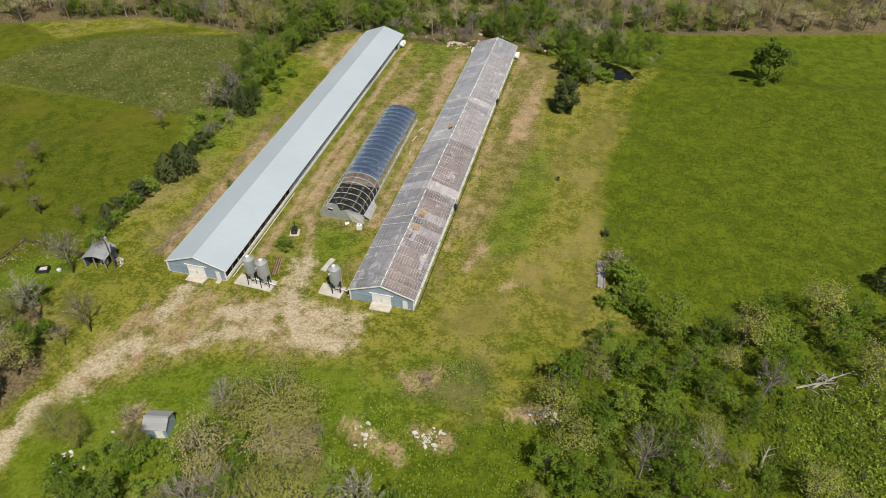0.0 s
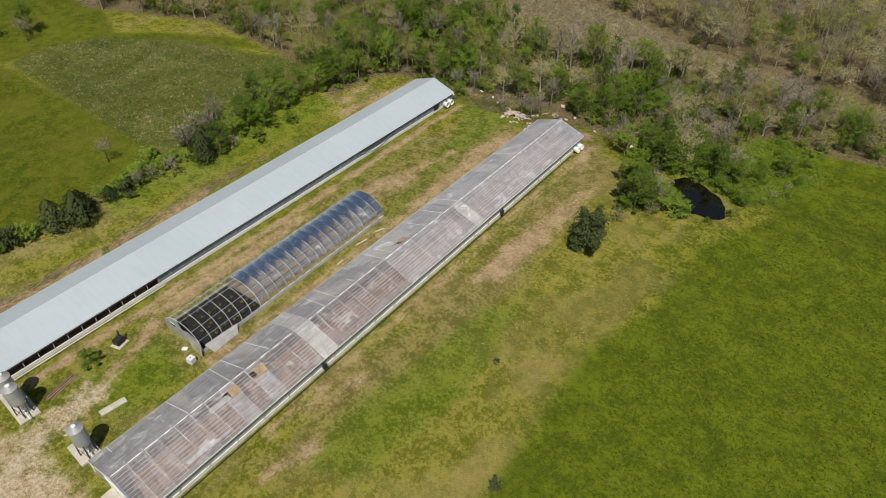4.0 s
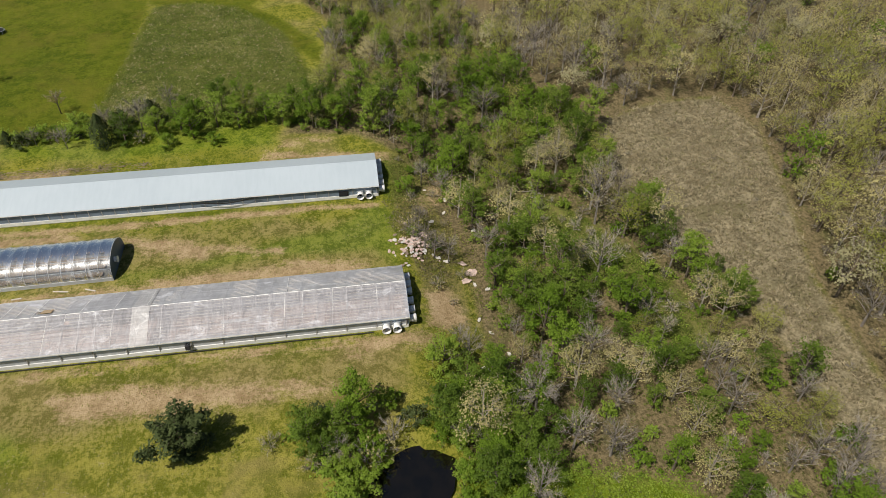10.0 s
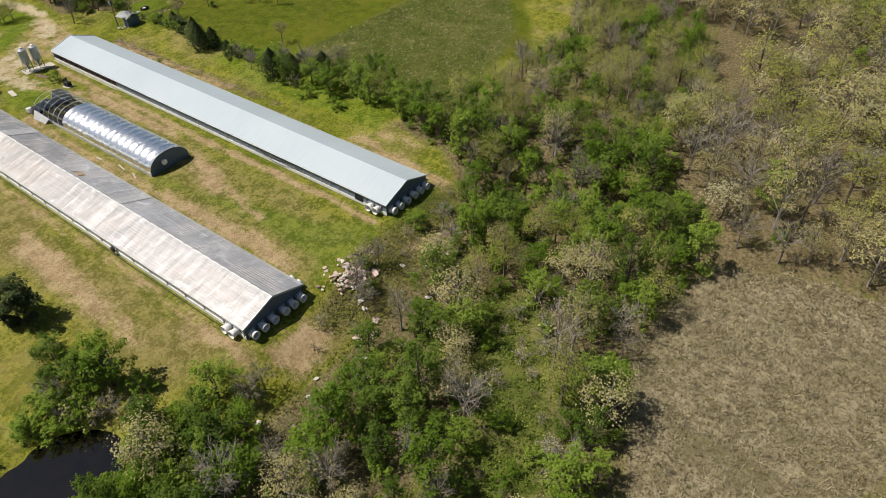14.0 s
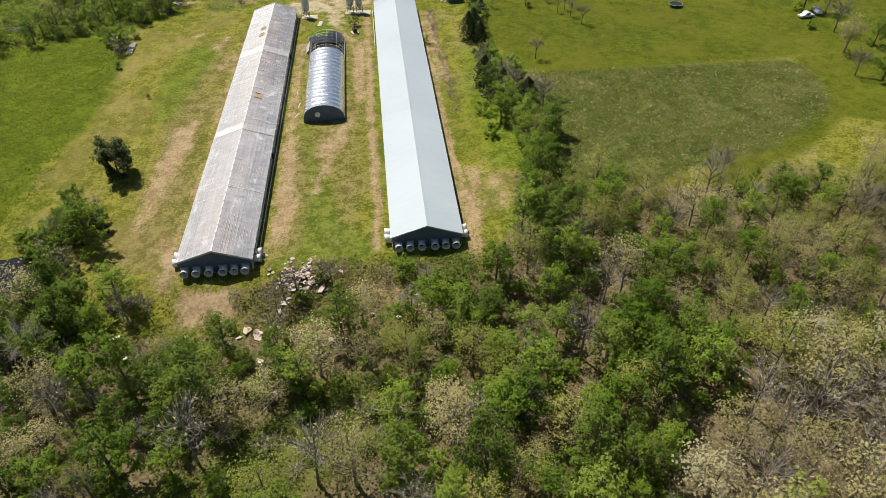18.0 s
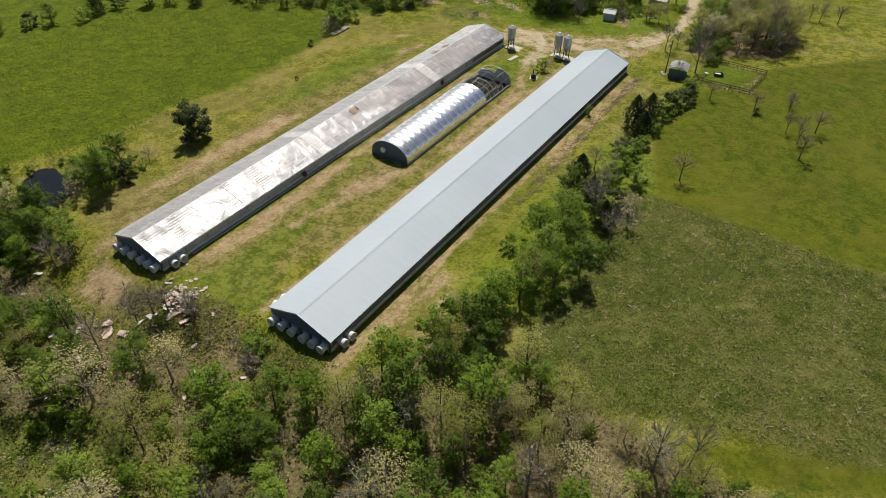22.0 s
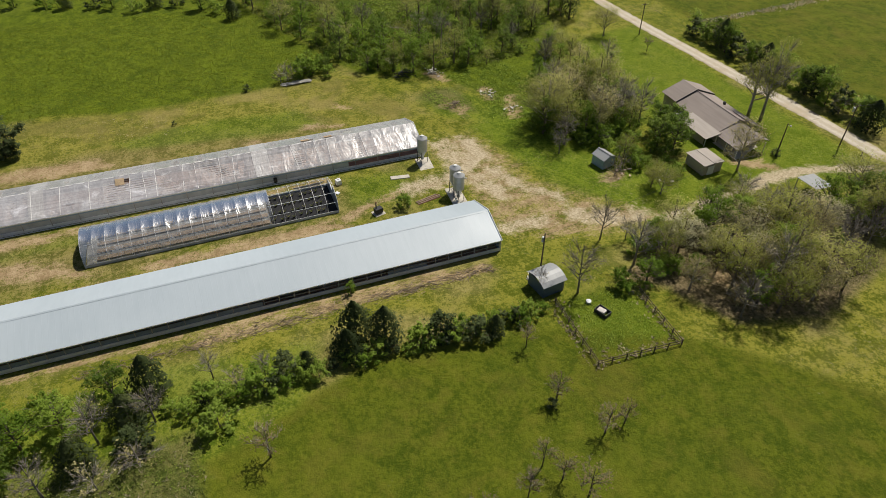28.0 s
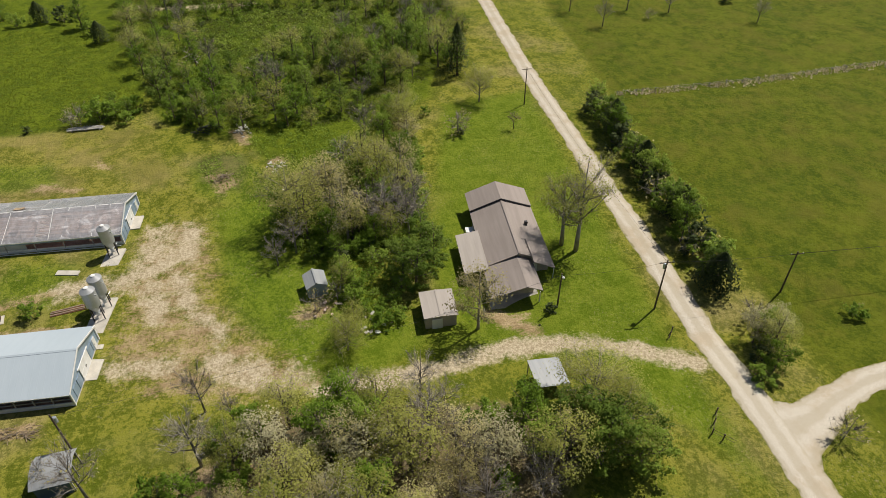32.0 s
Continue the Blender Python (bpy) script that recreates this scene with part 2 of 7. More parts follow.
def road_material():
    n = Nodes("gravel_road")
    p = n.world_pos()
    across = n.math("ABSOLUTE", n.attr("across"))
    big, fine = n.noise(p, 0.18, 5, 0.65), n.noise(p, 7.0, 6, 0.75)
    col = n.mix(n.span(fine, 0.3, 0.7), (0.46, 0.405, 0.32), (0.62, 0.565, 0.475))
    col = n.mix(n.span(big, 0.45, 0.66, 0, 0.65), col, (0.42, 0.33, 0.22))
    j = n.math("MULTIPLY", n.math("SUBTRACT", n.noise(p, 0.9, 5, 0.7), 0.5), 0.5)
    rut = n.math("ADD", across, j)
    col = n.mix(n.span(n.math("ABSOLUTE", n.math("SUBTRACT", rut, 0.45)), 0.08, 0.3, 0, 0.55), col, (0.40, 0.34, 0.245))
    col = n.mix(n.span(rut, 0.82, 1.0, 0, 0.85), col, (0.20, 0.185, 0.06))
    n.bump(fine, 0.4, 0.05)
    return n.done(col, 0.95, 0.0, 0.15)


def roof_material(name, lo, hi, stain, dull=0.0):
    """Ribbed sheet metal with faint weather streaks down the slope."""
    n = Nodes(name)
    p = n.coords()
    run = n.noise(n.scaled(p, (0.12, 1.6, 1.0)), 1.0, 4)
    big, fine = n.noise(p, 0.06, 3), n.noise(p, 6.0, 4)
    sheet = n.noise(n.scaled(p, (0.001, 1.09, 0.001)), 1.0, 0)
    f = n.math("ADD", n.math("MULTIPLY", run, 0.4), n.math("ADD", n.math("MULTIPLY", big, 0.5), n.math("MULTIPLY", sheet, 0.1)))
    col = n.mix(n.span(f, 0.35, 0.65), lo, hi)
    col = n.mix(n.span(n.math("MULTIPLY", run, fine), 0.30, 0.42, 0, 0.2), col, stain)
    n.bump(fine, 0.05, 0.01)
    return n.done(col, n.span(big, 0.3, 0.7, 0.42 + dull, 0.55 + dull), 0.0, 0.5 - dull)


def film_material(name, see, tint, rough, wrinkle, grime=0.25, gloss=1.6, folds=5.0):
    """Thin greenhouse sheeting: part clear, part milky, glossy, creased and dirty."""
    n = Nodes(name)
    p = n.coords()
    crease = n.noise(n.scaled(p, (0.35, 1.4 if folds > 3 else 0.6, 0.35)), 0.7, folds, 0.6, 0.8)
    big, fine = n.noise(p, 0.12, 4), n.noise(p, 2.2, 5)
    line = n.noise(n.scaled(p, (2.6, 0.05, 0.0)), 1.0, 5, 0.7)
    torn = n.noise(n.scaled(p, (0.5, 1.1, 0.0), 0.5), 0.9, 5, 0.7, 0.6)
    dirt = n.math("ADD", n.math("MULTIPLY", big, 0.2), n.math("ADD", n.math("MULTIPLY", fine, 0.15), n.math("ADD", n.math("MULTIPLY", line, 0.4), n.math("MULTIPLY", torn, 0.25))))
    col = n.mix(n.span(dirt, 0.35, 0.65), tuple((1 - grime) * x for x in tint), tint)
    n.bump(crease, wrinkle, 0.35)
    n.done(col, 0.9, 0.0, 0.0)
    clear = n.node("ShaderNodeBsdfTransparent", Color=(0.88, 0.88, 0.89))
    cloud = n.span(n.noise(n.scaled(p, (0.55, 0.3, 0.0), 0.3), 0.8, 6, 0.72, 0.8), 0.54, 0.66, 0.0, 0.32)
    m = n.node("ShaderNodeMixShader", Fac=n.math("SUBTRACT", n.span(dirt, 0.38, 0.62, see + 0.09, see - 0.09), cloud))
    n.t.links.new(n.bsdf.outputs[0], m.inputs[1])
    n.t.links.new(clear.outputs[0], m.inputs[2])
    shine = n.node("ShaderNodeBsdfAnisotropic", Color=(1.0, 1.0, 1.0), Roughness=rough)
    fres = n.node("ShaderNodeFresnel", IOR=1.5)
    for k in (shine, fres):
        n.t.links.new(n.bsdf.inputs["Normal"].links[0].from_socket, k.inputs["Normal"])
    top = n.node("ShaderNodeMixShader", Fac=n.math("MINIMUM", n.math("MULTIPLY", fres.outputs[0], gloss), 1.0))
    n.t.links.new(m.outputs[0], top.inputs[1])
    n.t.links.new(shine.outputs[0], top.inputs[2])
    n.t.links.new(top.outputs[0], n.out.inputs["Surface"])
    return n.m


M_GROUND, M_ROAD = ground_material(), road_material()
M_ROOF = roof_material("pale_metal_roof", (0.415, 0.475, 0.515), (0.45, 0.51, 0.55), (0.39, 0.44, 0.475))
M_BROWN_ROOF = roof_material("brown_shingle_roof", (0.26, 0.22, 0.195), (0.34, 0.29, 0.26), (0.22, 0.19, 0.17), 0.33)
M_TAN_ROOF = roof_material("tan_sheet_roof", (0.36, 0.32, 0.285), (0.45, 0.40, 0.355), (0.30, 0.26, 0.23), 0.33)
M_GREY_ROOF = roof_material("grey_metal_roof", (0.26, 0.27, 0.275), (0.36, 0.365, 0.36), (0.26, 0.22, 0.18))
M_FILM = film_material("greenhouse_film", 0.62, (0.74, 0.73, 0.77), 0.4, 0.4, 0.25, 1.75)
M_FILM_CLEAR = film_material("clearer_film", 0.8, (0.72, 0.69, 0.70), 0.4, 0.5, 0.25, 2.2)
M_FILM_WHITE = film_material("milky_film", 0.48, (0.72, 0.72, 0.75), 0.36, 0.5, 0.25, 1.35, 2.6)
M_FILM_SHEER = film_material("sheer_film", 0.67, (0.82, 0.81, 0.83), 0.36, 0.5, 0.2, 1.35, 2.6)
M_FILM_PALE = film_material("pale_film_band", 0.42, (0.76, 0.74, 0.73), 0.45, 0.3)
M_HOOP_FILM = film_material("clear_hoop_film", 0.88, (0.74, 0.77, 0.80), 0.27, 0.4, 0.15, 1.0)
M_WHITE = plain("white_paint", (0.78, 0.77, 0.74), 0.55, 0, 0.12)
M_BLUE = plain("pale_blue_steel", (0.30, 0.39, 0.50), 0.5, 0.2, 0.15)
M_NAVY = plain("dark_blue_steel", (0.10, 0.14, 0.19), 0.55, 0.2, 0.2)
M_GALV = plain("galvanised_steel", (0.48, 0.52, 0.56), 0.42, 0.5, 0.18, 1.0)
M_DARKSTEEL = plain("dark_steel", (0.05, 0.05, 0.055), 0.6, 0.5, 0.3)
M_RUST = plain("rusty_iron", (0.16, 0.075, 0.04), 0.85, 0.3, 0.4)
M_CONC = plain("concrete", (0.52, 0.48, 0.41), 0.9, 0, 0.2)
M_WOOD = plain("weathered_wood", (0.26, 0.20, 0.14), 0.85, 0, 0.35, 2.5)
M_GREYWOOD = plain("grey_timber", (0.38, 0.36, 0.33), 0.9, 0, 0.3, 2.5)
M_PALEWOOD = plain("bleached_timber", (0.56, 0.53, 0.50), 0.9, 0, 0.2, 2.5)
M_STRAW_BOARD = plain("tan_board", (0.42, 0.31, 0.19), 0.9, 0, 0.4, 2)
M_POLE = plain("creosoted_pole", (0.12, 0.09, 0.065), 0.9, 0, 0.3, 2.5)
M_BARK = plain("bark", (0.16, 0.125, 0.095), 0.95, 0, 0.4, 3)
M_GREYBARK = plain("grey_bark", (0.23, 0.20, 0.175), 0.95, 0, 0.35, 3)
M_PALEBARK = plain("pale_bark", (0.34, 0.30, 0.26), 0.95, 0, 0.35, 3)
M_GREYFLOOR = plain("grey_gravel", (0.2, 0.2, 0.185), 0.95, 0, 0.45, 2)
M_BLACK = plain("black_cloth", (0.018, 0.018, 0.02), 0.9, 0, 0.3)
M_LITTER = plain("barn_litter", (0.42, 0.27, 0.20), 0.95, 0, 0.45, 0.6)
M_SLATE = plain("slate_blue_sheet", (0.17, 0.215, 0.27), 0.7, 0, 0.2)
M_CURTAIN = plain("grey_curtain", (0.46, 0.47, 0.48), 0.8, 0, 0.2)
M_PINK = plain("insulation_board", (0.66, 0.50, 0.44), 0.9, 0, 0.35)
M_RUBBLE = plain("white_rubble", (0.60, 0.56, 0.51), 0.9, 0, 0.25)
M_GLASS = plain("window_glass", (0.03, 0.04, 0.05), 0.08, 0, 0.2, 1, 0.6)
M_TYRE = plain("rubber", (0.02, 0.02, 0.02), 0.85, 0, 0.2)
M_VWHITE = plain("vehicle_white", (0.72, 0.73, 0.74), 0.3, 0, 0.06)
M_SIDING = plain("house_siding", (0.44, 0.38, 0.33), 0.75, 0, 0.15)
M_LEAF = leaf("spring_leaves", (0.087, 0.151, 0.012), (0.156, 0.241, 0.024), (0.248, 0.327, 0.051))
M_LEAF_DEEP = leaf("deep_green_leaves", (0.064, 0.110, 0.013), (0.115, 0.176, 0.023), (0.183, 0.246, 0.040))
M_CEDAR = leaf("cedar_needles", (0.034, 0.05, 0.016), (0.056, 0.076, 0.024), (0.095, 0.115, 0.04), 0.15)
M_BUD = leaf("budding_leaves", (0.257, 0.227, 0.092), (0.376, 0.337, 0.144), (0.496, 0.445, 0.211))
M_OLIVE = leaf("yellow_green_leaves", (0.188, 0.207, 0.037), (0.283, 0.293, 0.060), (0.384, 0.379, 0.113))
M_TWIG = leaf("bare_twigs", (0.139, 0.121, 0.097), (0.230, 0.203, 0.164), (0.320, 0.287, 0.234), 0.0)
M_CREAM = leaf("cream_blossom", (0.304, 0.288, 0.153), (0.389, 0.365, 0.207), (0.475, 0.442, 0.270))
M_CLOTH_ROOF = plain("dark_shingles", (0.09, 0.09, 0.095), 0.9, 0, 0.25, 3)
M_CAR = plain("silver_blue_paint", (0.30, 0.36, 0.45), 0.3, 0.4, 0.08)
M_MEADOW = leaf("meadow_weeds", (0.065, 0.095, 0.013), (0.143, 0.170, 0.032), (0.287, 0.277, 0.110), 0.12)
M_GRASS = leaf("field_grass", (0.075, 0.105, 0.007), (0.13, 0.165, 0.012), (0.21, 0.23, 0.03), 0.5)
M_SCRUB = leaf("bramble_leaves", (0.086, 0.138, 0.012), (0.149, 0.216, 0.021), (0.239, 0.304, 0.048), 0.15)
M_RUSTBUD = leaf("russet_buds", (0.13, 0.09, 0.05), (0.21, 0.155, 0.085), (0.29, 0.23, 0.12), 0.3)
# darker than the bramble: tree shade on the floor is put into the leaf tones
M_UNDER_SHADED = leaf("woodland_undergrowth", (0.045, 0.062, 0.010), (0.085, 0.105, 0.018), (0.145, 0.155, 0.04), 0.15)
M_HEATH = leaf("dead_scrub", (0.075, 0.065, 0.04), (0.13, 0.115, 0.065), (0.22, 0.19, 0.115), 0.3)
M_STRAW = leaf("dry_straw", (0.215, 0.18, 0.105), (0.355, 0.30, 0.19), (0.50, 0.43, 0.295), 0.35)
M_WEED = leaf("green_weeds", (0.085, 0.105, 0.015), (0.15, 0.16, 0.03), (0.27, 0.245, 0.085), 0.15)


def water_material():
    n = Nodes("pond_water")
    p = n.world_pos()
    f = n.noise(p, 0.5, 4)
    n.bump(n.noise(p, 1.6, 3), 0.04, 0.03)
    return n.done(n.mix(n.span(f, 0.4, 0.65), (0.004, 0.0035, 0.0025), (0.007, 0.0055, 0.0035)), 0.05, 0, 0.8)


M_WATER = water_material()

# ---- geometry helpers ----
class Geo:
    """Gathers vertices and faces for one mesh."""
    def __init__(self):
        self.v, self.f = [], []

    def add(self, verts, faces):
        k = len(self.v)
        self.v += [tuple(p) for p in verts]
        self.f += [tuple(i + k for i in f) for f in faces]
        return self

    def box(self, c, s, rz=0.0, tilt=None):
        x, y, z = (a / 2 for a in s)
        m = Euler(tilt).to_matrix() if tilt else Matrix.Rotation(rz, 3, "Z")
        pts = [m @ Vector((i * x, j * y, k * z)) + Vector(c) for k in (-1, 1) for j in (-1, 1) for i in (-1, 1)]
        return self.add(pts, [(0, 2, 3, 1), (4, 5, 7, 6), (0, 1, 5, 4), (2, 6, 7, 3), (0, 4, 6, 2), (1, 3, 7, 5)])

    def slab(self, poly, z0, z1):
        n = len(poly)
        pts = [(x, y, z0) for x, y in poly] + [(x, y, z1) for x, y in poly]
        return self.add(pts, [tuple(range(n))[::-1], tuple(range(n, 2 * n))] + [(i, (i + 1) % n, n + (i + 1) % n, n + i) for i in range(n)])

    def sheet(self, a, b, c, d, t):
        """A flat board a b c d of thickness t, laid under its upper face."""
        a, b, c, d = (Vector(p) for p in (a, b, c, d))
        u = (b - a).cross(d - a).normalized() * t
        return self.add([a, b, c, d, a - u, b - u, c - u, d - u], [(0, 1, 2, 3), (7, 6, 5, 4), (0, 4, 5, 1), (1, 5, 6, 2), (2, 6, 7, 3), (3, 7, 4, 0)])

    def tube(self, pts, radii, n=6):
        pts = [Vector(p) for p in pts]
        radii = radii if isinstance(radii, (list, tuple)) else [radii] * len(pts)
        ring = []
        for i, p in enumerate(pts):
            d = (pts[min(i + 1, len(pts) - 1)] - pts[max(i - 1, 0)]).normalized()
            u = d.orthogonal().normalized() if abs(d.z) > 0.9 else d.cross(Vector((0, 0, 1))).normalized()
            w = d.cross(u)
            ring += [p + (u * math.cos(a) + w * math.sin(a)) * radii[i] for a in (2 * math.pi * j / n for j in range(n))]
        m = len(pts)
        faces = [(i * n + j, i * n + (j + 1) % n, (i + 1) * n + (j + 1) % n, (i + 1) * n + j) for i in range(m - 1) for j in range(n)]
        return self.add(ring, faces + [tuple(range(n))[::-1], tuple(range((m - 1) * n, m * n))])

    def beam(self, p, q, w, h):
        p, q = Vector(p), Vector(q)
        d = (q - p).normalized()
        s = d.cross(Vector((0, 0, 1)))
        s = (s.normalized() if s.length > 1e-4 else Vector((1, 0, 0))) * w / 2
        u = s.cross(d).normalized() * h / 2
        pts = [e + i * s + j * u for e in (p, q) for i, j in ((-1, -1), (1, -1), (1, 1), (-1, 1))]
        return self.add(pts, [(3, 2, 1, 0), (4, 5, 6, 7), (0, 1, 5, 4), (1, 2, 6, 5), (2, 3, 7, 6), (3, 0, 4, 7)])

    def lathe(self, profile, n=20, c=(0, 0, 0), axis="Z"):
        pts = []
        for r, h in profile:
            for j in range(n):
                a = 2 * math.pi * j / n
                q = (r * math.cos(a), r * math.sin(a), h)
                q = q if axis == "Z" else (q[0], h, q[1]) if axis == "Y" else (h, q[0], q[1])
                pts.append((q[0] + c[0], q[1] + c[1], q[2] + c[2]))
        m = len(profile)
        faces = [(i * n + j, i * n + (j + 1) % n, (i + 1) * n + (j + 1) % n, (i + 1) * n + j) for i in range(m - 1) for j in range(n)]
        return self.add(pts, faces + [tuple(range(n))[::-1], tuple(range((m - 1) * n, m * n))])

    def mesh(self, name, material, smooth=False):
        me = bpy.data.meshes.new(name)
        me.from_pydata([tuple(p) for p in self.v], [], self.f)
        me.materials.append(material)
        if smooth:
            me.polygons.foreach_set("use_smooth", [True] * len(me.polygons))
        me.update()
        return me


def unit(a):
    return a / (np.linalg.norm(a, axis=1, keepdims=True) + 1e-9)


def value_noise(x, y, seed):
    """Smooth random values between 0 and 1, one lattice cell a unit."""
    x, y = 0.83 * x - 0.56 * y + 0.45 * np.sin(1.3 * y + 0.7 * x), 0.56 * x + 0.83 * y + 0.45 * np.sin(1.7 * x - 0.4 * y)
    table = np.random.default_rng(seed).random((256, 256))
    i, j = np.floor(x).astype(int), np.floor(y).astype(int)
    u, v = x - i, y - j
    u, v = u * u * (3 - 2 * u), v * v * (3 - 2 * v)
    a, b, c, d = (table[(i + p) % 256, (j + q) % 256] for p, q in ((0, 0), (1, 0), (0, 1), (1, 1)))
    return (a * (1 - u) + b * u) * (1 - v) + (c * (1 - u) + d * u) * v


def tri_mesh(name, v, material, tone=None):
    """A mesh of loose triangles from an array of corners (3n, 3), or of corners with their soft normals (3n, 6)."""
    me = bpy.data.meshes.new(name)
    v = np.asarray(v, np.float32)
    if v.shape[1] == 6:
        puff, v = v[:, 3:], v[:, :3]
    else:
        puff = None
    k = len(v)
    me.vertices.add(k), me.loops.add(k), me.polygons.add(k // 3)
    me.vertices.foreach_set("co", v.ravel())
    me.loops.foreach_set("vertex_index", np.arange(k, dtype=np.int32))
    me.polygons.foreach_set("loop_start", np.arange(0, k, 3, dtype=np.int32))
    if tone is not None:
        at = me.attributes.new("tone", "FLOAT", "POINT")
        at.data.foreach_set("value", np.asarray(tone, np.float32))
    if puff is not None:
        me.attributes.new("puff", "FLOAT_VECTOR", "POINT").data.foreach_set("vector", np.ascontiguousarray(puff).ravel())
    me.materials.append(material)
    me.update(calc_edges=True)
    return me


def thing(name, x, y, z=None, rz=0.0, label="", category="", group="", kind=""):
    ob = new(name)
    ob.empty_display_size = 0.3
    ob.matrix_basis = pose(x, y, gz(x, y) if z is None else z, 0, 0, rz)
    return tagged(ob, label, category, group, kind)


def part(name, geo, material, parent=None, label="", smooth=False):
    """One mesh object under a thing or under a part."""
    me = geo.mesh(name, material, smooth) if isinstance(geo, Geo) else geo
    ob = new(name, me)
    ob.parent = parent
    return tagged(ob, label) if label else ob


def smooth01(a, b, v):
    u = np.clip((v - a) / (b - a), 0, 1)
    return u * u * (3 - 2 * u)


# the lie of the land: it falls from west to east, with level pads under the barns and a dip to the north
PROFILE_X = [-900, -400, -150, -105, -86, -79, -75, -60, -45, -38, -24, 0, 60, 300, 900]
PROFILE_Z = [14, 10, 4.2, 2.9, 2.2, 1.2, 0.6, 0.45, 0.2, -0.3, -0.4, -0.9, -1.6, -3, -4]
POND = (3.2, 197.0, 7.9, 5.5, -0.5)      # centre, half length, half width, turn


def gz(x, y):
    z = np.interp(x, PROFILE_X, PROFILE_Z) + 0.4 * smooth01(60, 10, y)
    z = z - 2.9 * smooth01(199, 213, y) * (1 - 0.75 * smooth01(245, 285, y)) * smooth01(-105, -88, x)
    c, s = math.cos(POND[4]), math.sin(POND[4])
    d = np.hypot((c * (x - POND[0]) + s * (y - POND[1])) / POND[2], (c * (y - POND[1]) - s * (x - POND[0])) / POND[3])
    z = z - 0.9 * smooth01(1.5, 0.7, d)
    return z if isinstance(x, np.ndarray) else float(z)


def poly_distance(px, py, poly):
    """Signed distance to a polygon, negative inside."""
    best, inside = np.full(px.shape, 1e9), np.zeros(px.shape, bool)
    for (x0, y0), (x1, y1) in zip(poly, poly[1:] + poly[:1]):
        dx, dy = x1 - x0, y1 - y0
        t = np.clip(((px - x0) * dx + (py - y0) * dy) / (dx * dx + dy * dy), 0, 1)
        best = np.minimum(best, np.hypot(px - x0 - t * dx, py - y0 - t * dy))
        if y0 != y1:
            inside ^= ((y0 > py) != (y1 > py)) & (px < dx * (py - y0) / dy + x0)
    return np.where(inside, -best, best)


def line_distance(px, py, pts):
    best = np.full(px.shape, 1e9)
    for (x0, y0), (x1, y1) in zip(pts, pts[1:]):
        dx, dy = x1 - x0, y1 - y0
        t = np.clip(((px - x0) * dx + (py - y0) * dy) / (dx * dx + dy * dy), 0, 1)
        best = np.minimum(best, np.hypot(px - x0 - t * dx, py - y0 - t * dy))
    return best

# ---- ground ----
LUSH = [[(16, 222), (18, 198), (10.5, 181), (10, 158), (5.5, 145), (6, 128), (7, 111), (12, 92), (20, 89), (60, 102), (170, 135), (190, 300), (92, 256), (35, 241), (16, 236)],
        [(-80, 46), (-60, 58), (-45, 62), (-26, 62), (-34, 52), (-52, 42), (-70, 30)],
        [(-62, 45), (-50, 62), (-30, 68), (-28, 58), (-50, 40)],
        [(-92, 66), (-92, 78), (-104, 78), (-105, 66)],
        [(0, 74), (8, 84), (22, 90), (60, 100), (170, 130), (170, 0), (70, 6), (10, 20), (-4, 40), (-30, 52), (-34, 62), (-16, 58), (-2, 64)],
        [(-34, 62), (-24, 56), (-10, 50), (4, 34), (-20, 28), (-44, 28), (-50, 40), (-44, 54)]]
LANE = [[(-64, 222), (-52, 222), (-30, 238), (-14, 244), (-16, 254), (-38, 250), (-62, 236)]]
PASTURE = [[(-103, 136), (-160, 134), (-280, 130), (-280, 20), (-140, 30), (-108, 60), (-96, 82), (-93, 110)],
           [(-171, 134), (-280, 128), (-280, 205), (-190, 176), (-166, 166), (-152, 177), (-136, 186), (-122, 187), (-136, 179), (-154, 169), (-168, 156)],
           [(-110, -24), (-20, -24), (60, -24), (140, -30), (140, -200), (-110, -200)]]
MEADOW = [[(-96, 133.5), (-111, 134.3), (-135, 135.2), (-168, 136), (-170.5, 143), (-169.5, 152), (-165, 161), (-154, 170), (-141, 177.5), (-121, 183), (-111, 188), (-101, 187), (-98, 174)],
          [(-24, 63), (-21, 70), (-12, 73), (-8, 68), (-10, 62)]]
BROWN = [[(-62, 249), (-76, 250), (-87, 253), (-92, 268), (-92, 286), (-77, 291), (-50, 283), (-28, 275), (0, 272), (30, 268), (30, 258), (-5, 262), (-28, 261), (-45, 256)]]
GREEN = [[(-100, 120), (-86, 116), (-83, 140), (-84, 176), (-101, 176), (-105, 142)], [(-66, 57), (-56, 62.5), (-44, 64), (-30, 62), (-24, 72), (-14, 74), (-14, 60), (-30, 54), (-44, 54), (-60, 50)], [(-70, 49), (-64, 57), (-52, 55), (-54, 45), (-62, 42), (-70, 42)], [(-46, 150), (-43, 151), (-45, 160), (-47, 178), (-46, 196), (-41, 200), (-58, 201), (-60, 196), (-53, 188), (-51, 176), (-46, 163)], [(-44, 88), (-41, 100), (-52, 102), (-54, 90)], [(-18, 98), (-8, 104), (-5, 124), (-9, 146), (-13, 142), (-16, 122), (-18, 110)], [(-77, 198), (-61, 199), (-61, 206), (-77, 206)]]
MOWN = [[(-22, 78), (6, 84), (7, 130), (8, 165), (-4, 200), (-21, 200)]]
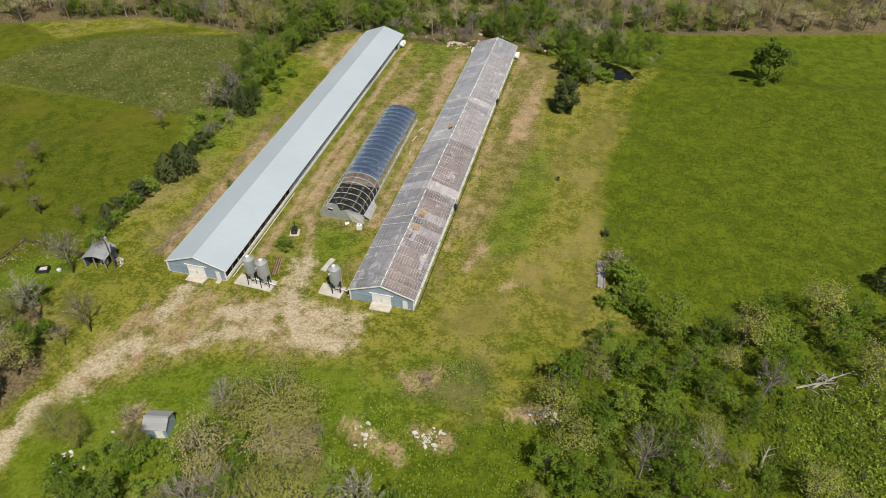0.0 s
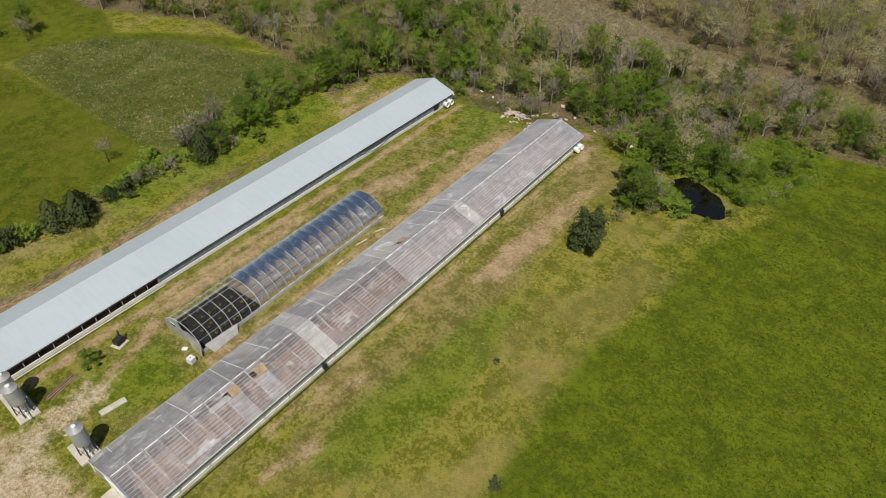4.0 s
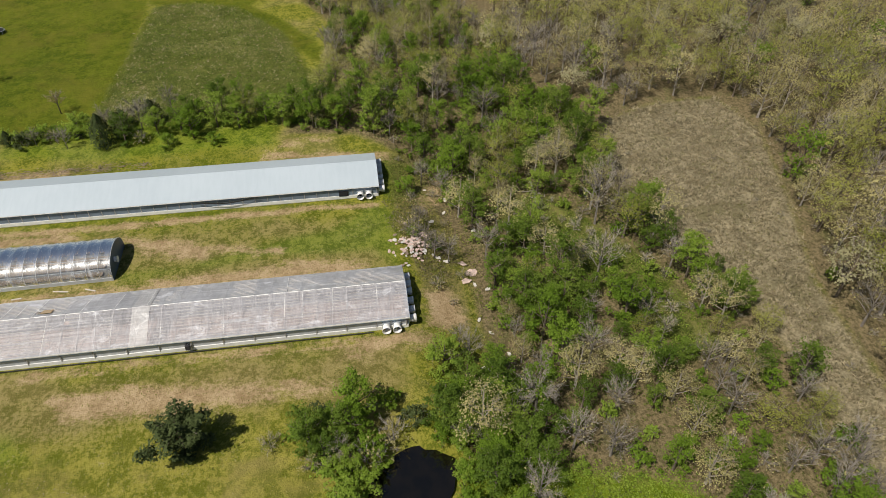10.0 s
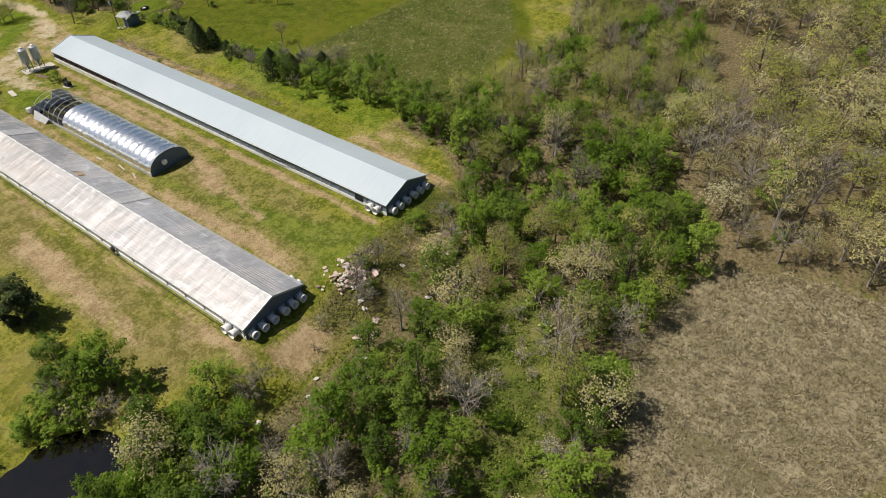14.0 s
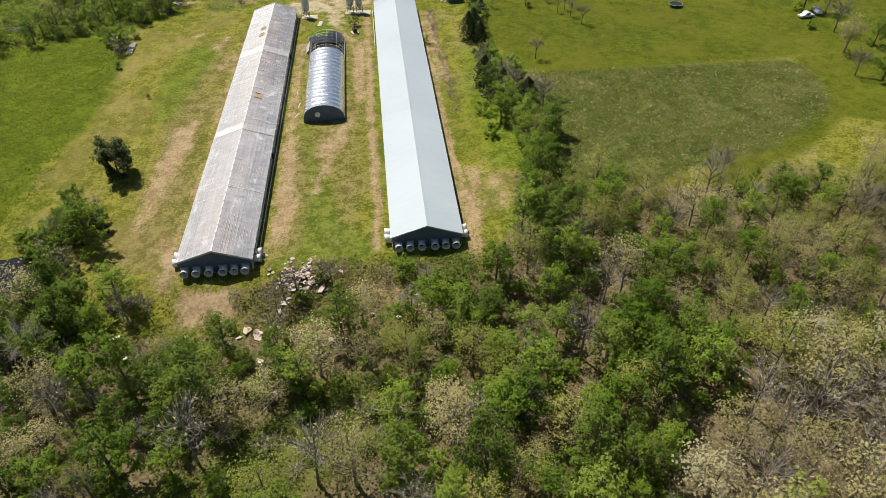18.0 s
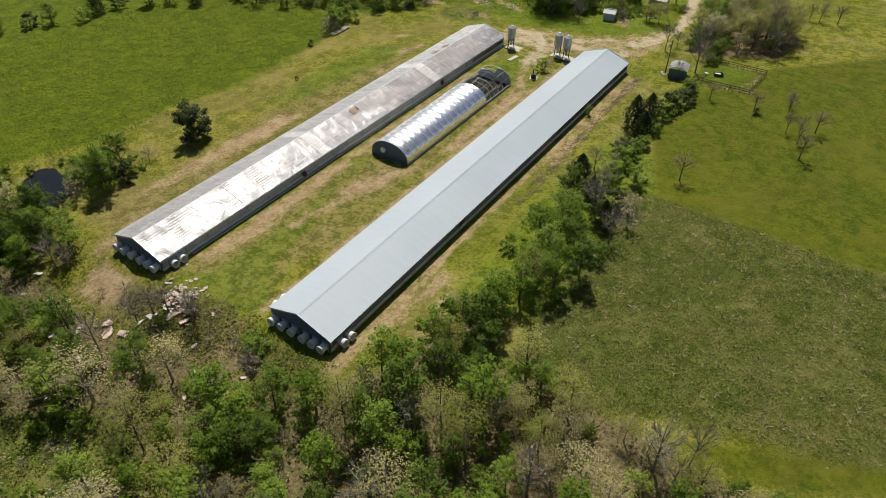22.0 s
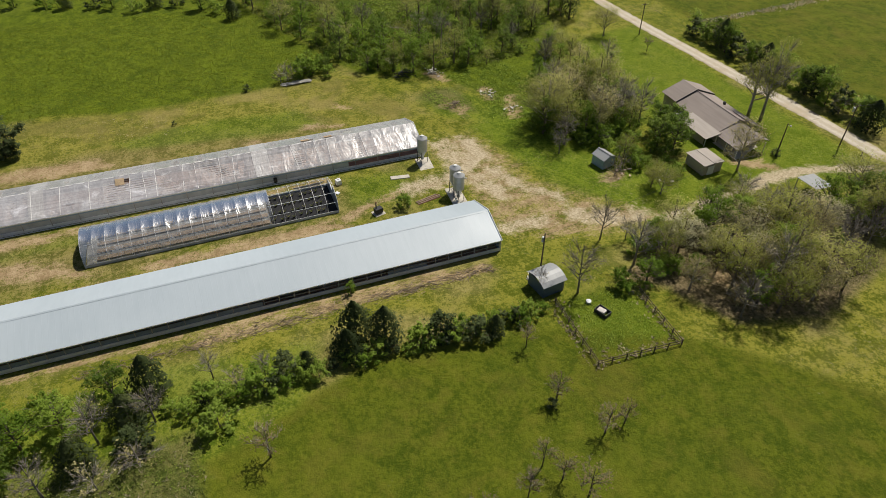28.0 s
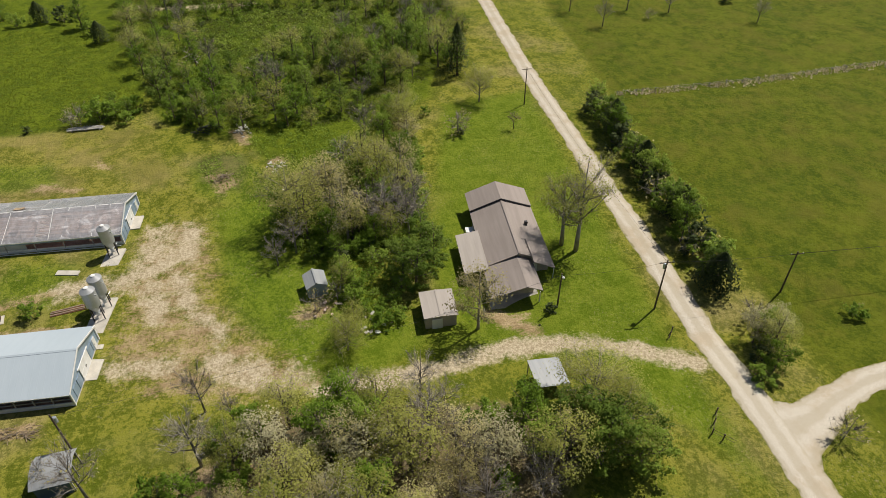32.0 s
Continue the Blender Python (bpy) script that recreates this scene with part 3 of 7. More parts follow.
WOODS = [[(-88, 178), (-86, 194), (-78, 205), (-60, 209), (-44, 213), (-16, 212), (-8, 206), (12, 206), (16, 236), (92, 256), (190, 300), (190, 470), (-420, 470), (-420, 190), (-190, 172), (-150, 190), (-98, 186)],
         [(-80, 52), (-90, 62), (-106, 54), (-110, 40), (-104, 22), (-90, 12), (-84, 22), (-82, 40)]]
DIRT_AREA = [[(-79, 45), (-79, 60), (-77, 68), (-72, 76), (-65, 79.5), (-50, 80), (-33, 80), (-31, 74), (-34, 68), (-42, 65), (-54, 64), (-64, 58), (-70, 50), (-74, 44)]]
BARE = [[(-19.5, 145.5), (-20, 152), (-19.2, 165), (-17.6, 174), (-16.5, 187), (-14.0, 186), (-14.2, 166), (-14.2, 148)],
        [(-57.5, 146), (-54, 158), (-51, 167), (-47.8, 165), (-50, 155)], [(-25.5, 66.5), (-17, 70.5), (-17, 66.8), (-21, 63.4)],
        [(-43.2, 156), (-43.6, 168), (-44.8, 183), (-43, 194), (-40, 196), (-40, 156)], [(-26, 203.5), (-35, 204), (-37, 209), (-27, 210.5)],
        [(-59.2, 104), (-59, 140), (-56, 141), (-55, 106)]]
# bare strips: way, half width, strength
DIRT_LINES = [([(-78.4, 84), (-79.2, 132)], 1.6, 0.6), ([(-50, 79), (-51, 88), (-52, 96), (-56, 104)], 1.1, 0.72), ([(-59.8, 84), (-60.2, 197)], 1.0, 0.74), ([(-50.5, 166), (-48, 178)], 1.4, 0.6), ([(-41.2, 104), (-41.2, 156)], 1.3, 0.66)]
DIRT_LINES += [([(-23.9, 100), (-23.9, 199)], 1.1, 0.6), ([(-19, 96), (-17, 104)], 1.8, 0.55), ([(-11, 92), (-9, 94)], 1.4, 0.62), ([(-22, 108), (-20, 118)], 1.6, 0.5), ([(-22, 190), (-24, 203)], 2.0, 0.6)]
DIRT_LINES += [([(-76.6, 92), (-76.8, 196)], 0.9, 0.74), ([(-80, 175), (-77, 200)], 1.8, 0.66), ([(-84, 178), (-84.5, 188)], 1.6, 0.55), ([(-60, 206), (-70, 212)], 3.0, 0.62)]
DIRT_LINES += [([(-4, 64), (1, 66)], 1.6, 0.8), ([(-14, 56), (-18, 57)], 1.8, 0.75), ([(-25, 54), (-28, 55)], 2.0, 0.75), ([(-22, 53), (-20, 52)], 1.6, 0.7), ([(-61, 47), (-62, 49)], 2.0, 0.8), ([(-92, 62), (-90, 56), (-96, 50)], 2.6, 0.62), ([(-66, 20), (-70, 15)], 1.8, 0.75)]
DRIVE = [(-81, -7), (-76.5, 1), (-74, 10), (-73.6, 18), (-75, 26), (-77, 36), (-77, 47)]
GRAVEL_SPOTS = [([(87, 106), (85, 86), (86.5, 70)], 1.8, 0.8), ([(-74, 50), (-73, 56), (-70, 62)], 2.6, 0.68), ([(-69, 78), (-69, 72), (-70, 68)], 2.0, 0.64), ([(-64, 62), (-58, 67.5), (-50, 70.5)], 1.8, 0.64), ([(-58, 72), (-52, 74.5)], 2.6, 0.64), ([(-50.5, 88), (-49.5, 80), (-46, 74), (-41, 71)], 2.6, 0.7), ([(-46, 76), (-36, 76)], 3.0, 0.64), ([(-44, 70), (-36, 71)], 2.4, 0.7)]


def axis(lo, hi, core_lo, core_hi, step):
    a = list(np.arange(core_lo, core_hi + step / 2, step))
    for end, sign in ((lo, -1), (hi, 1)):
        g, edge = step, a[0] if sign < 0 else a[-1]
        while (edge - end) * sign < 0:
            g = min(g * 1.25, 150)
            edge += sign * g
            a = [edge] + a if sign < 0 else a + [edge]
    return np.array(a)


gx, gy = axis(-2400, 2400, -190, 80, 1.15), axis(-2400, 2400, -40, 300, 1.15)
GX, GY = (a.ravel() for a in np.meshgrid(gx, gy))
nx, ny = len(gx), len(gy)
gco = np.stack([GX, GY, gz(GX, GY)], 1).astype(np.float32)
quad = (np.arange(ny - 1)[:, None] * nx + np.arange(nx - 1)[None, :]).ravel()
quads = np.stack([quad, quad + 1, quad + 1 + nx, quad + nx], 1).astype(np.int32)
gme = bpy.data.meshes.new("ground")
gme.vertices.add(len(gco)), gme.loops.add(quads.size), gme.polygons.add(len(quads))
gme.vertices.foreach_set("co", gco.ravel())
gme.loops.foreach_set("vertex_index", quads.ravel())
gme.polygons.foreach_set("loop_start", np.arange(0, quads.size, 4, dtype=np.int32))
gme.polygons.foreach_set("use_smooth", np.ones(len(quads), bool))


def soft_area(polys, feather):
    w = np.zeros(GX.shape)
    for q in polys:
        w = np.maximum(w, np.clip(0.5 - poly_distance(GX, GY, q) / feather, 0, 1))
    return w


def soft_lines(lines, f=1.0, power=1.0):
    w = np.zeros(GX.shape)
    for pts, half, s in lines:
        w = np.maximum(w, min(1.0, s * f) * np.clip(1.08 - 0.5 * line_distance(GX, GY, pts) / half, 0, 1) ** power)
    return w


TIP = [[(-80, 199.5), (-60, 199.5), (-52, 198.5), (-38, 202), (-24, 203.5), (-24, 213), (-80, 213)]]
LAWN = LUSH[1:3] + [[(-92, 78), (-105.6, 78.4), (-106.4, 65.4), (-94.2, 64.6)], [(-100, -6), (-78, 8), (-72, 30), (-40, 26), (6, 18), (10, -4)], [(0, 206), (6, 204), (11, 199), (15.7, 203.7), (24, 224), (20, 236), (12, 240), (5, 235), (1, 220)]]
DRY = [[(-60, 96), (-39, 96), (-39, 200), (-60, 200)], [(-25, 92), (-12, 96), (-9, 150), (-12, 200), (-25, 202)], [(-60, 48), (-78, 60), (-60, 62)]]
masks = {"dry": 0.6 * soft_area(DRY, 10), "lawn": soft_area(LAWN, 7), "lush": np.maximum(soft_area(LUSH[:1], 6), soft_area(LUSH[3:], 6)), "pasture": soft_area(PASTURE, 6), "meadow": soft_area(MEADOW + LANE, 8), "brown": soft_area(BROWN, 5), "mown": soft_area(MOWN, 8), "green": soft_area(GREEN, 5),
         "litter": np.maximum(soft_area(WOODS, 6), 0.5 * soft_area(TIP, 5)) * (1 - soft_area(BROWN, 5)) * (1 - 0.8 * soft_area(LANE + LAWN[-1:], 7)), "dirt": np.maximum(np.maximum(0.53 * soft_area(DIRT_AREA, 7), 0.86 * soft_area(BARE, 4.5)), soft_lines(DIRT_LINES, 0.98)),
         "gravel": np.maximum(soft_lines([(DRIVE, 1.6, 0.82)]), soft_lines(GRAVEL_SPOTS))}
for key, w in masks.items():
    gme.attributes.new(key, "FLOAT", "POINT").data.foreach_set("value", w.astype(np.float32))
gme.materials.append(M_GROUND)
gme.update(calc_edges=True)
ground = tagged(new("ground", gme), "spring grass with bare soil patches, rough meadow and woodland floor", "ground", kind="structure")


COLS = (-1, -0.75, -0.5, -0.25, 0, 0.25, 0.5, 0.75, 1)


def strip(name, pts, half, material, lift, label, ragged=0.16, step=1.5, flare=0.0):
    """A road laid along pts over the land, with an uneven edge."""
    g, rng = Geo(), random.Random(len(name) * 7)
    rows = []
    for (x0, y0), (x1, y1) in zip(pts, pts[1:]):
        k = max(1, int(math.hypot(x1 - x0, y1 - y0) / step))
        rows += [(x0 + (x1 - x0) * i / k, y0 + (y1 - y0) * i / k) for i in range(k)]
    rows.append(pts[-1])
    verts, faces = [], []
    for i, (x, y) in enumerate(rows):
        (ax, ay), (bx, by) = rows[max(i - 1, 0)], rows[min(i + 1, len(rows) - 1)]
        d = math.hypot(bx - ax, by - ay)
        nx_, ny_ = -(by - ay) / d, (bx - ax) / d
        for s in COLS:
            w = half * (1 + flare * math.exp(-i * step / 3.2)) * s + (rng.uniform(-ragged, ragged) * 1.8 if abs(s) == 1 else 0)
            px, py = x + nx_ * w, y + ny_ * w
            verts.append((px, py, gz(px, py) + lift * (1 - 0.85 * abs(s) ** 4) - (0.02 if abs(s) == 1 else 0)))
        if i:
            faces += [(9 * i - 9 + j, 9 * i - 8 + j, 9 * i + 1 + j, 9 * i + j) for j in range(8)]
    g.add(verts, faces)
    me = g.mesh(name, material, True)
    me.attributes.new("across", "FLOAT", "POINT").data.foreach_set("value", np.tile(np.array(COLS, np.float32), len(rows)))
    return tagged(new(name, me), label, "road", kind="structure")


strip("road", [(300, 1), (77, -5.5), (20, -6.5), (-8, -8), (-40, -9.5), (-72, -10.5), (-100, -11.5), (-125, -13), (-180, -16), (-300, -20)], 2.35, M_ROAD, 0.10, "pale gravel country road beside the farm")
strip("side_road", [(-94, -12), (-92.6, -17), (-90, -22), (-87.8, -28), (-86.3, -35), (-83.5, -50), (-79, -120)], 2.1, M_ROAD, 0.07, "pale gravel side road that forks from the country road", 0.16, 1.5, 2.2)

# the pond
wg = Geo()
ring = []
for a in np.linspace(0, 2 * math.pi, 40, endpoint=False):
    wob = 1 + 0.07 * math.sin(3 * a + 1) + 0.05 * math.sin(5 * a + 2) + 0.03 * math.sin(11 * a)
    u, v = math.cos(a) * POND[2] * wob, math.sin(a) * POND[3] * wob
    ring.append((POND[0] + u * math.cos(POND[4]) - v * math.sin(POND[4]), POND[1] + u * math.sin(POND[4]) + v * math.cos(POND[4])))
pz = gz(POND[0], POND[1]) + 0.35
wg.add([(x, y, pz) for x, y in ring] + [(POND[0], POND[1], pz)], [(i, (i + 1) % 40, 40) for i in range(40)])
tagged(new("water", wg.mesh("water", M_WATER)), "small dark still farm pond among bushes", "pond", kind="structure")

# ---- the long barns ----
BARN_W, RISE, WALL = 6.43, 2.2, 2.55


def ribbed_slope(x0, z0, x1, z1, y0, y1, pitch=0.91, rib=0.0035, t=0.04):
    """A roof slope of sheet metal, with a raised rib at each seam."""
    g = Geo()
    n = int(round((y1 - y0) / pitch))
    up = Vector((z0 - z1, 0, x1 - x0)).normalized()
    up = -up if up.z < 0 else up
    prof = []
    for i in range(n):
        a, s = y0 + (y1 - y0) * i / n, (y1 - y0) / n
        prof += [(a, 0), (a + 0.06, rib), (a + 0.12, 0), (a + s * 0.5, 0.0)]
    prof.append((y1, 0))
    verts = []
    for y, h in prof:
        for x, z in ((x0, z0), (x1, z1)):
            verts.append((x + up.x * h, y, z + up.z * h))
    k = len(prof)
    faces = [(2 * i, 2 * i + 1, 2 * i + 3, 2 * i + 2) for i in range(k - 1)]
    g.add(verts, faces)
    g.sheet((x0, y0, z0 - 0.01), (x1, y0, z1 - 0.01), (x1, y1, z1 - 0.01), (x0, y1, z0 - 0.01), t)
    return g


def gable(w, h, rise, y, t, hole=None):
    """An end wall with its gable, from the ground up."""
    g = Geo()
    out = [(-w, 0), (w, 0), (w, h), (0, h + rise), (-w, h)]
    n = len(out)
    g.add([(x, y, z) for x, z in out] + [(x, y + t, z) for x, z in out], [tuple(range(n)), tuple(range(n, 2 * n))[::-1]] + [(i, i + n, (i + 1) % n + n, (i + 1) % n) for i in range(n)])
    return g


def fan(parent, x, y, z, ang, r=0.62):
    """An exhaust fan: a steel box, a flared white cone, a hub with six blades."""
    f = part("exhaust_fan", Geo().box((0, 0.12, 0), (2 * r + 0.1, 0.24, 2 * r + 0.1)), M_GALV, parent, "galvanised exhaust fan with a flared white hood")
    f.matrix_basis = pose(x, y, z, 0, 0, ang)
    cone = Geo()
    k = 20
    pts, faces = [], []
    for rr, yy in ((r * 0.92, 0.25), (r * 1.05, 0.8), (r * 1.2, 1.4), (r * 1.15, 1.4), (r * 1.0, 0.8), (r * 0.87, 0.25)):
        pts += [(rr * math.cos(2 * math.pi * j / k), yy, rr * math.sin(2 * math.pi * j / k)) for j in range(k)]
    for i in range(5):
        faces += [(i * k + j, i * k + (j + 1) % k, (i + 1) * k + (j + 1) % k, (i + 1) * k + j) for j in range(k)]
    part("hood", cone.add(pts, faces), M_WHITE, f, smooth=True)
    # black backing disc, added for the dark shade inside the hood
    part("shutter", Geo().lathe([(r * 0.86, 0.245), (r * 0.86, 0.275)], 16, axis="Y"), M_BLACK, f)
    blades = Geo().lathe([(0.09, 0.30), (0.09, 0.42)], 8, axis="Y")
    for j in range(6):
        a = j * math.pi / 3
        blades.beam((0.08 * math.cos(a), 0.36, 0.08 * math.sin(a)), (r * 0.8 * math.cos(a), 0.36, r * 0.8 * math.sin(a)), 0.16, 0.03)
    part("blades", blades, M_DARKSTEEL, f)
    return f


def barn_front(b, wall_mat):
    """The front: blue sheet wall, white sliding doors, corner trim, barge boards and a small door."""
    part("front_wall", gable(BARN_W - 0.3, WALL, RISE - 0.1, 0.12, 0.12), wall_mat, b)
    for s in (-1, 1):
        d = part("sliding_door", Geo().box((0.92 * s, 0.02, 1.3), (1.8, 0.07, 2.5)).box((0.92 * s, -0.03, 1.3), (1.6, 0.03, 0.12)), M_WHITE, b)
        part("door_handle", Geo().box((0.12 * s, -0.06, 1.1), (0.05, 0.05, 0.3)), M_DARKSTEEL, d)
        part("corner_trim", Geo().box((s * (BARN_W - 0.3), 0.03, WALL / 2), (0.24, 0.14, WALL)), M_WHITE, b)
        part("barge_board", Geo().beam((s * (BARN_W + 0.02), -0.12, WALL + 0.02), (0, -0.12, WALL + RISE + 0.06), 0.08, 0.26), M_WHITE, b)
        for k in (0, 1):
            part("wall_panel", Geo().box((s * (2.75 + 1.55 * k), 0.07, 1.1), (1.35, 0.06, 1.9)), M_BLUE, b)
    part("door_track", Geo().box((0, -0.02, 2.66), (4.6, 0.14, 0.16)), M_WHITE, b)
    side = part("side_door", Geo().box((4.55, 0.0, 1.0), (0.9, 0.06, 1.95)), M_WHITE, b)
    part("door_handle", Geo().box((4.2, -0.05, 1.0), (0.05, 0.05, 0.14)), M_DARKSTEEL, side)


def barn_rear(b, length, z_fan=1.0):
    part("rear_wall", gable(BARN_W - 0.3, WALL, RISE - 0.1, length - 0.24, 0.12), M_NAVY, b)
    for s in (-1, 1):
        part("barge_board", Geo().beam((s * (BARN_W + 0.02), length + 0.06, WALL + 0.02), (0, length + 0.06, WALL + RISE + 0.06), 0.08, 0.2), M_GALV, b)
    for x in (-5.1, -3.25, -1.35, 1.0, 3.1, 5.1):
        fan(b, x, length - 0.12, z_fan, 0)
    for s in (-1, 1):
        for k in range(2):
            fan(b, s * (BARN_W - 0.33), length - 2.1 - 1.75 * k, 0.95, -90 * s)


def barn_a():
    length = 118.1
    b = thing("poultry_barn", -68.7, 80.0, 0.66, 0.05, "long poultry barn with pale ribbed metal roof and blue front", "barn")
    eave, ridge = WALL, WALL + RISE
    for s in (-1, 1):
        part("roof_slope", ribbed_slope(s * BARN_W, eave, 0, ridge, -0.15, length + 0.1), M_ROOF, b)
        part("fascia", Geo().box((s * (BARN_W + 0.01), length / 2, eave - 0.09), (0.05, length + 0.2, 0.14)), M_WHITE, b)
        part("kick_board", Geo().box((s * (BARN_W - 0.3), length / 2, 0.32), (0.14, length - 0.3, 0.72)), M_WHITE, b)
        # upper walls: shade put into the colour, slate east and darker navy west
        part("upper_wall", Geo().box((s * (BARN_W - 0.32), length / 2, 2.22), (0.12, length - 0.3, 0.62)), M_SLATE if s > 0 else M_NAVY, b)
        if s > 0:   # east: the curtain is up along most of the wall, open near the front
            part("curtain", Geo().box((s * (BARN_W - 0.36), (29 + length) / 2, 1.3), (0.05, length - 29.5, 1.35)), M_SLATE, b)
        else:
            part("rail", Geo().box((s * (BARN_W - 0.3), 21, 1.35), (0.08, 41.5, 0.1)), M_GREYWOOD, b)
            for y0, y1 in ((14, 21), (42, 80), (82, length - 0.3)):
                part("curtain", Geo().box((s * (BARN_W - 0.42), (y0 + y1) / 2, 1.1), (0.05, y1 - y0, 0.9)), M_SLATE, b)
        for i in range(49):
            part("wall_post", Geo().box((s * (BARN_W - 0.3), 0.2 + i * (length - 0.6) / 48, 1.3), (0.12, 0.12, 1.5)), M_GREYWOOD, b)
    part("ridge_cap", Geo().sheet((-0.28, -0.18, ridge - 0.05), (0.0, -0.18, ridge + 0.05), (0.0, length + 0.12, ridge + 0.05), (-0.28, length + 0.12, ridge - 0.05), 0.03)
         .sheet((0.0, -0.18, ridge + 0.05), (0.28, -0.18, ridge - 0.05), (0.28, length + 0.12, ridge - 0.05), (0.0, length + 0.12, ridge + 0.05), 0.03), M_ROOF, b)
    part("litter_floor", Geo().box((0, length / 2, 0.02), (12.1, length - 0.5, 0.08)), M_LITTER, b)
    part("foundation", Geo().box((0, length / 2, -0.35), (12.3, length - 0.1, 0.7)), M_CONC, b)
    part("feed_pipe", Geo().tube([(BARN_W + 0.5, 1, 0.35), (BARN_W + 0.5, 30, 0.35)], 0.07, 6), M_WHITE, b)
    part("service_door", Geo().box((BARN_W - 0.22, length - 7.2, 1.2), (0.1, 1.9, 1.25)), M_BLACK, b)
    loose = Geo()
    for i in range(10):
        y = 82 + i * 1.2
        h = 0.55 * math.sin(math.pi * i / 9)
        loose.beam((BARN_W + 0.1 + h * 0.4, y, 2.2 - h), (BARN_W + 0.1 + 0.55 * math.sin(math.pi * min(i + 1, 9) / 9) * 0.4, y + 1.2, 2.2 - 0.55 * math.sin(math.pi * min(i + 1, 9) / 9)), 0.05, 0.22)
    part("loose_flashing", loose, M_DARKSTEEL, b)
    barn_front(b, M_BLUE)
    barn_rear(b, length)
    return b


def barn_b():
    length = 118.3
    b = thing("greenhouse_barn", -32.15, 81.9, -0.36, -0.05, "long barn frame roofed with torn translucent greenhouse film over brown litter", "barn")
    eave, ridge = WALL, WALL + RISE
    rng = random.Random(5)
    bays = 48
    step = length / bays
    holes = {(1, 7), (1, 9), (-1, 24)}
    for s in (-1, 1):
        for i in range(0, bays):
            y0, y1 = i * step, (i + 1) * step
            if (s, i) in holes:
                for q0, q1 in ((0.0, 0.7), (0.86, 1.0)):
                    part("film_sheet", film_strip(s, y0, y1, q0, q1, eave, ridge, rng), M_FILM_WHITE if s < 0 else M_FILM, b)
                part("torn_flap", film_strip(s, y0 + 0.9, y1 + 0.1, 0.66, 0.88, eave, ridge + 0.1, rng, 0.08, 0.22, M_STRAW_BOARD), None, b, "torn tan flap at a hole in the film")
                continue
            part("film_sheet", film_strip(s, y0, y1, 0, 1, eave, ridge, rng, 0.0, 0.02, None if i > 21 else M_FILM_SHEER if s < 0 else M_FILM_CLEAR), None, b)
        for y0, y1 in ((32.3, 35.5), (74.4, 77.1)):     # two pale sheets laid across the roof
            part("pale_sheet", film_strip(s, y0, y1, 0, 1, eave, ridge, rng, 0.05, 0.02, M_FILM_PALE), None, b, "paler band of newer film")
        for j in range(13):
            q = j / 12.5
            x, z = s * BARN_W * (1 - q), eave + RISE * q + (0.022 if s > 0 else 0.0)
            part("purlin", Geo().box((x, length / 2, z), (0.05, length - 0.1, 0.05)), M_PALEWOOD, b)
        for i in range(bays + 1):
            part("rafter", Geo().beam((s * (BARN_W - 0.1), i * step, eave - 0.16), (0, i * step, ridge - 0.16), 0.07, 0.16), M_PALEWOOD, b)
        for i in range(1, bays):    # white hold-down straps, laid over the film
            a, c = (rng.uniform(-0.3, 0.3) for _ in range(2))
            if rng.random() < (0.85 if i < 30 else 0.45) * (1 if s > 0 else 0.8 if i < 30 else 0.2) or i % 9 == 4:
                part("strap", Geo().beam((s * (BARN_W - 0.05), i * step + a, eave + (0.045 if s > 0 else 0.12)), (s * 0.15, i * step + c, ridge + (0.0 if s > 0 else 0.07)), 0.045 if s > 0 else 0.08, 0.02), M_WHITE, b)
        part("fascia", Geo().box((s * (BARN_W + 0.02), length / 2, eave - 0.1), (0.06, length + 0.2, 0.22)), M_WHITE, b)
        part("kick_board", Geo().box((s * (BARN_W - 0.3), length / 2, 0.35), (0.14, length - 0.3, 0.75)), M_WHITE, b)
        part("upper_wall", Geo().box((s * (BARN_W - 0.33), length / 2, 2.15), (0.1, length - 0.3, 0.6)), M_BLUE, b)
        part("curtain", Geo().box((s * (BARN_W - 0.38), length / 2 + (8 if s < 0 else 0), 1.35), (0.04, length - (17 if s < 0 else 0.6), 1.3)), M_CURTAIN, b)
        part("gutter_pipe", Geo().tube([(s * (BARN_W + 0.35), 0.5, 0.28), (s * (BARN_W + 0.35), length - 6, 0.28)], 0.08, 6), M_DARKSTEEL if s > 0 else M_WHITE, b)
        for i in range(25):
            part("wall_post", Geo().box((s * (BARN_W - 0.28), 0.3 + i * (length - 0.8) / 24, 1.3), (0.14, 0.14, 1.6)), M_GREYWOOD, b)
        for y in (32, 83):
            part("curtain_winch", Geo().box((s * (BARN_W + 0.15), y, 1.2), (0.5, 0.7, 0.9)).tube([(s * (BARN_W + 0.15), y, 0.1), (s * (BARN_W + 0.15), y, 2.2)], 0.06, 6), M_DARKSTEEL, b)
    for i in range(9):     # patches laid over tears
        s = 1 if i % 3 else -1
        y0, q0 = rng.uniform(2, length - 9), rng.uniform(0.05, 0.7)
        part("film_patch", film_strip(s, y0, y0 + rng.uniform(0.5, 5.0), q0, q0 + rng.uniform(0.04, 0.12), eave, ridge, rng, 0.06, 0.03, M_FILM_WHITE), None, b, "whiter patch of newer film")
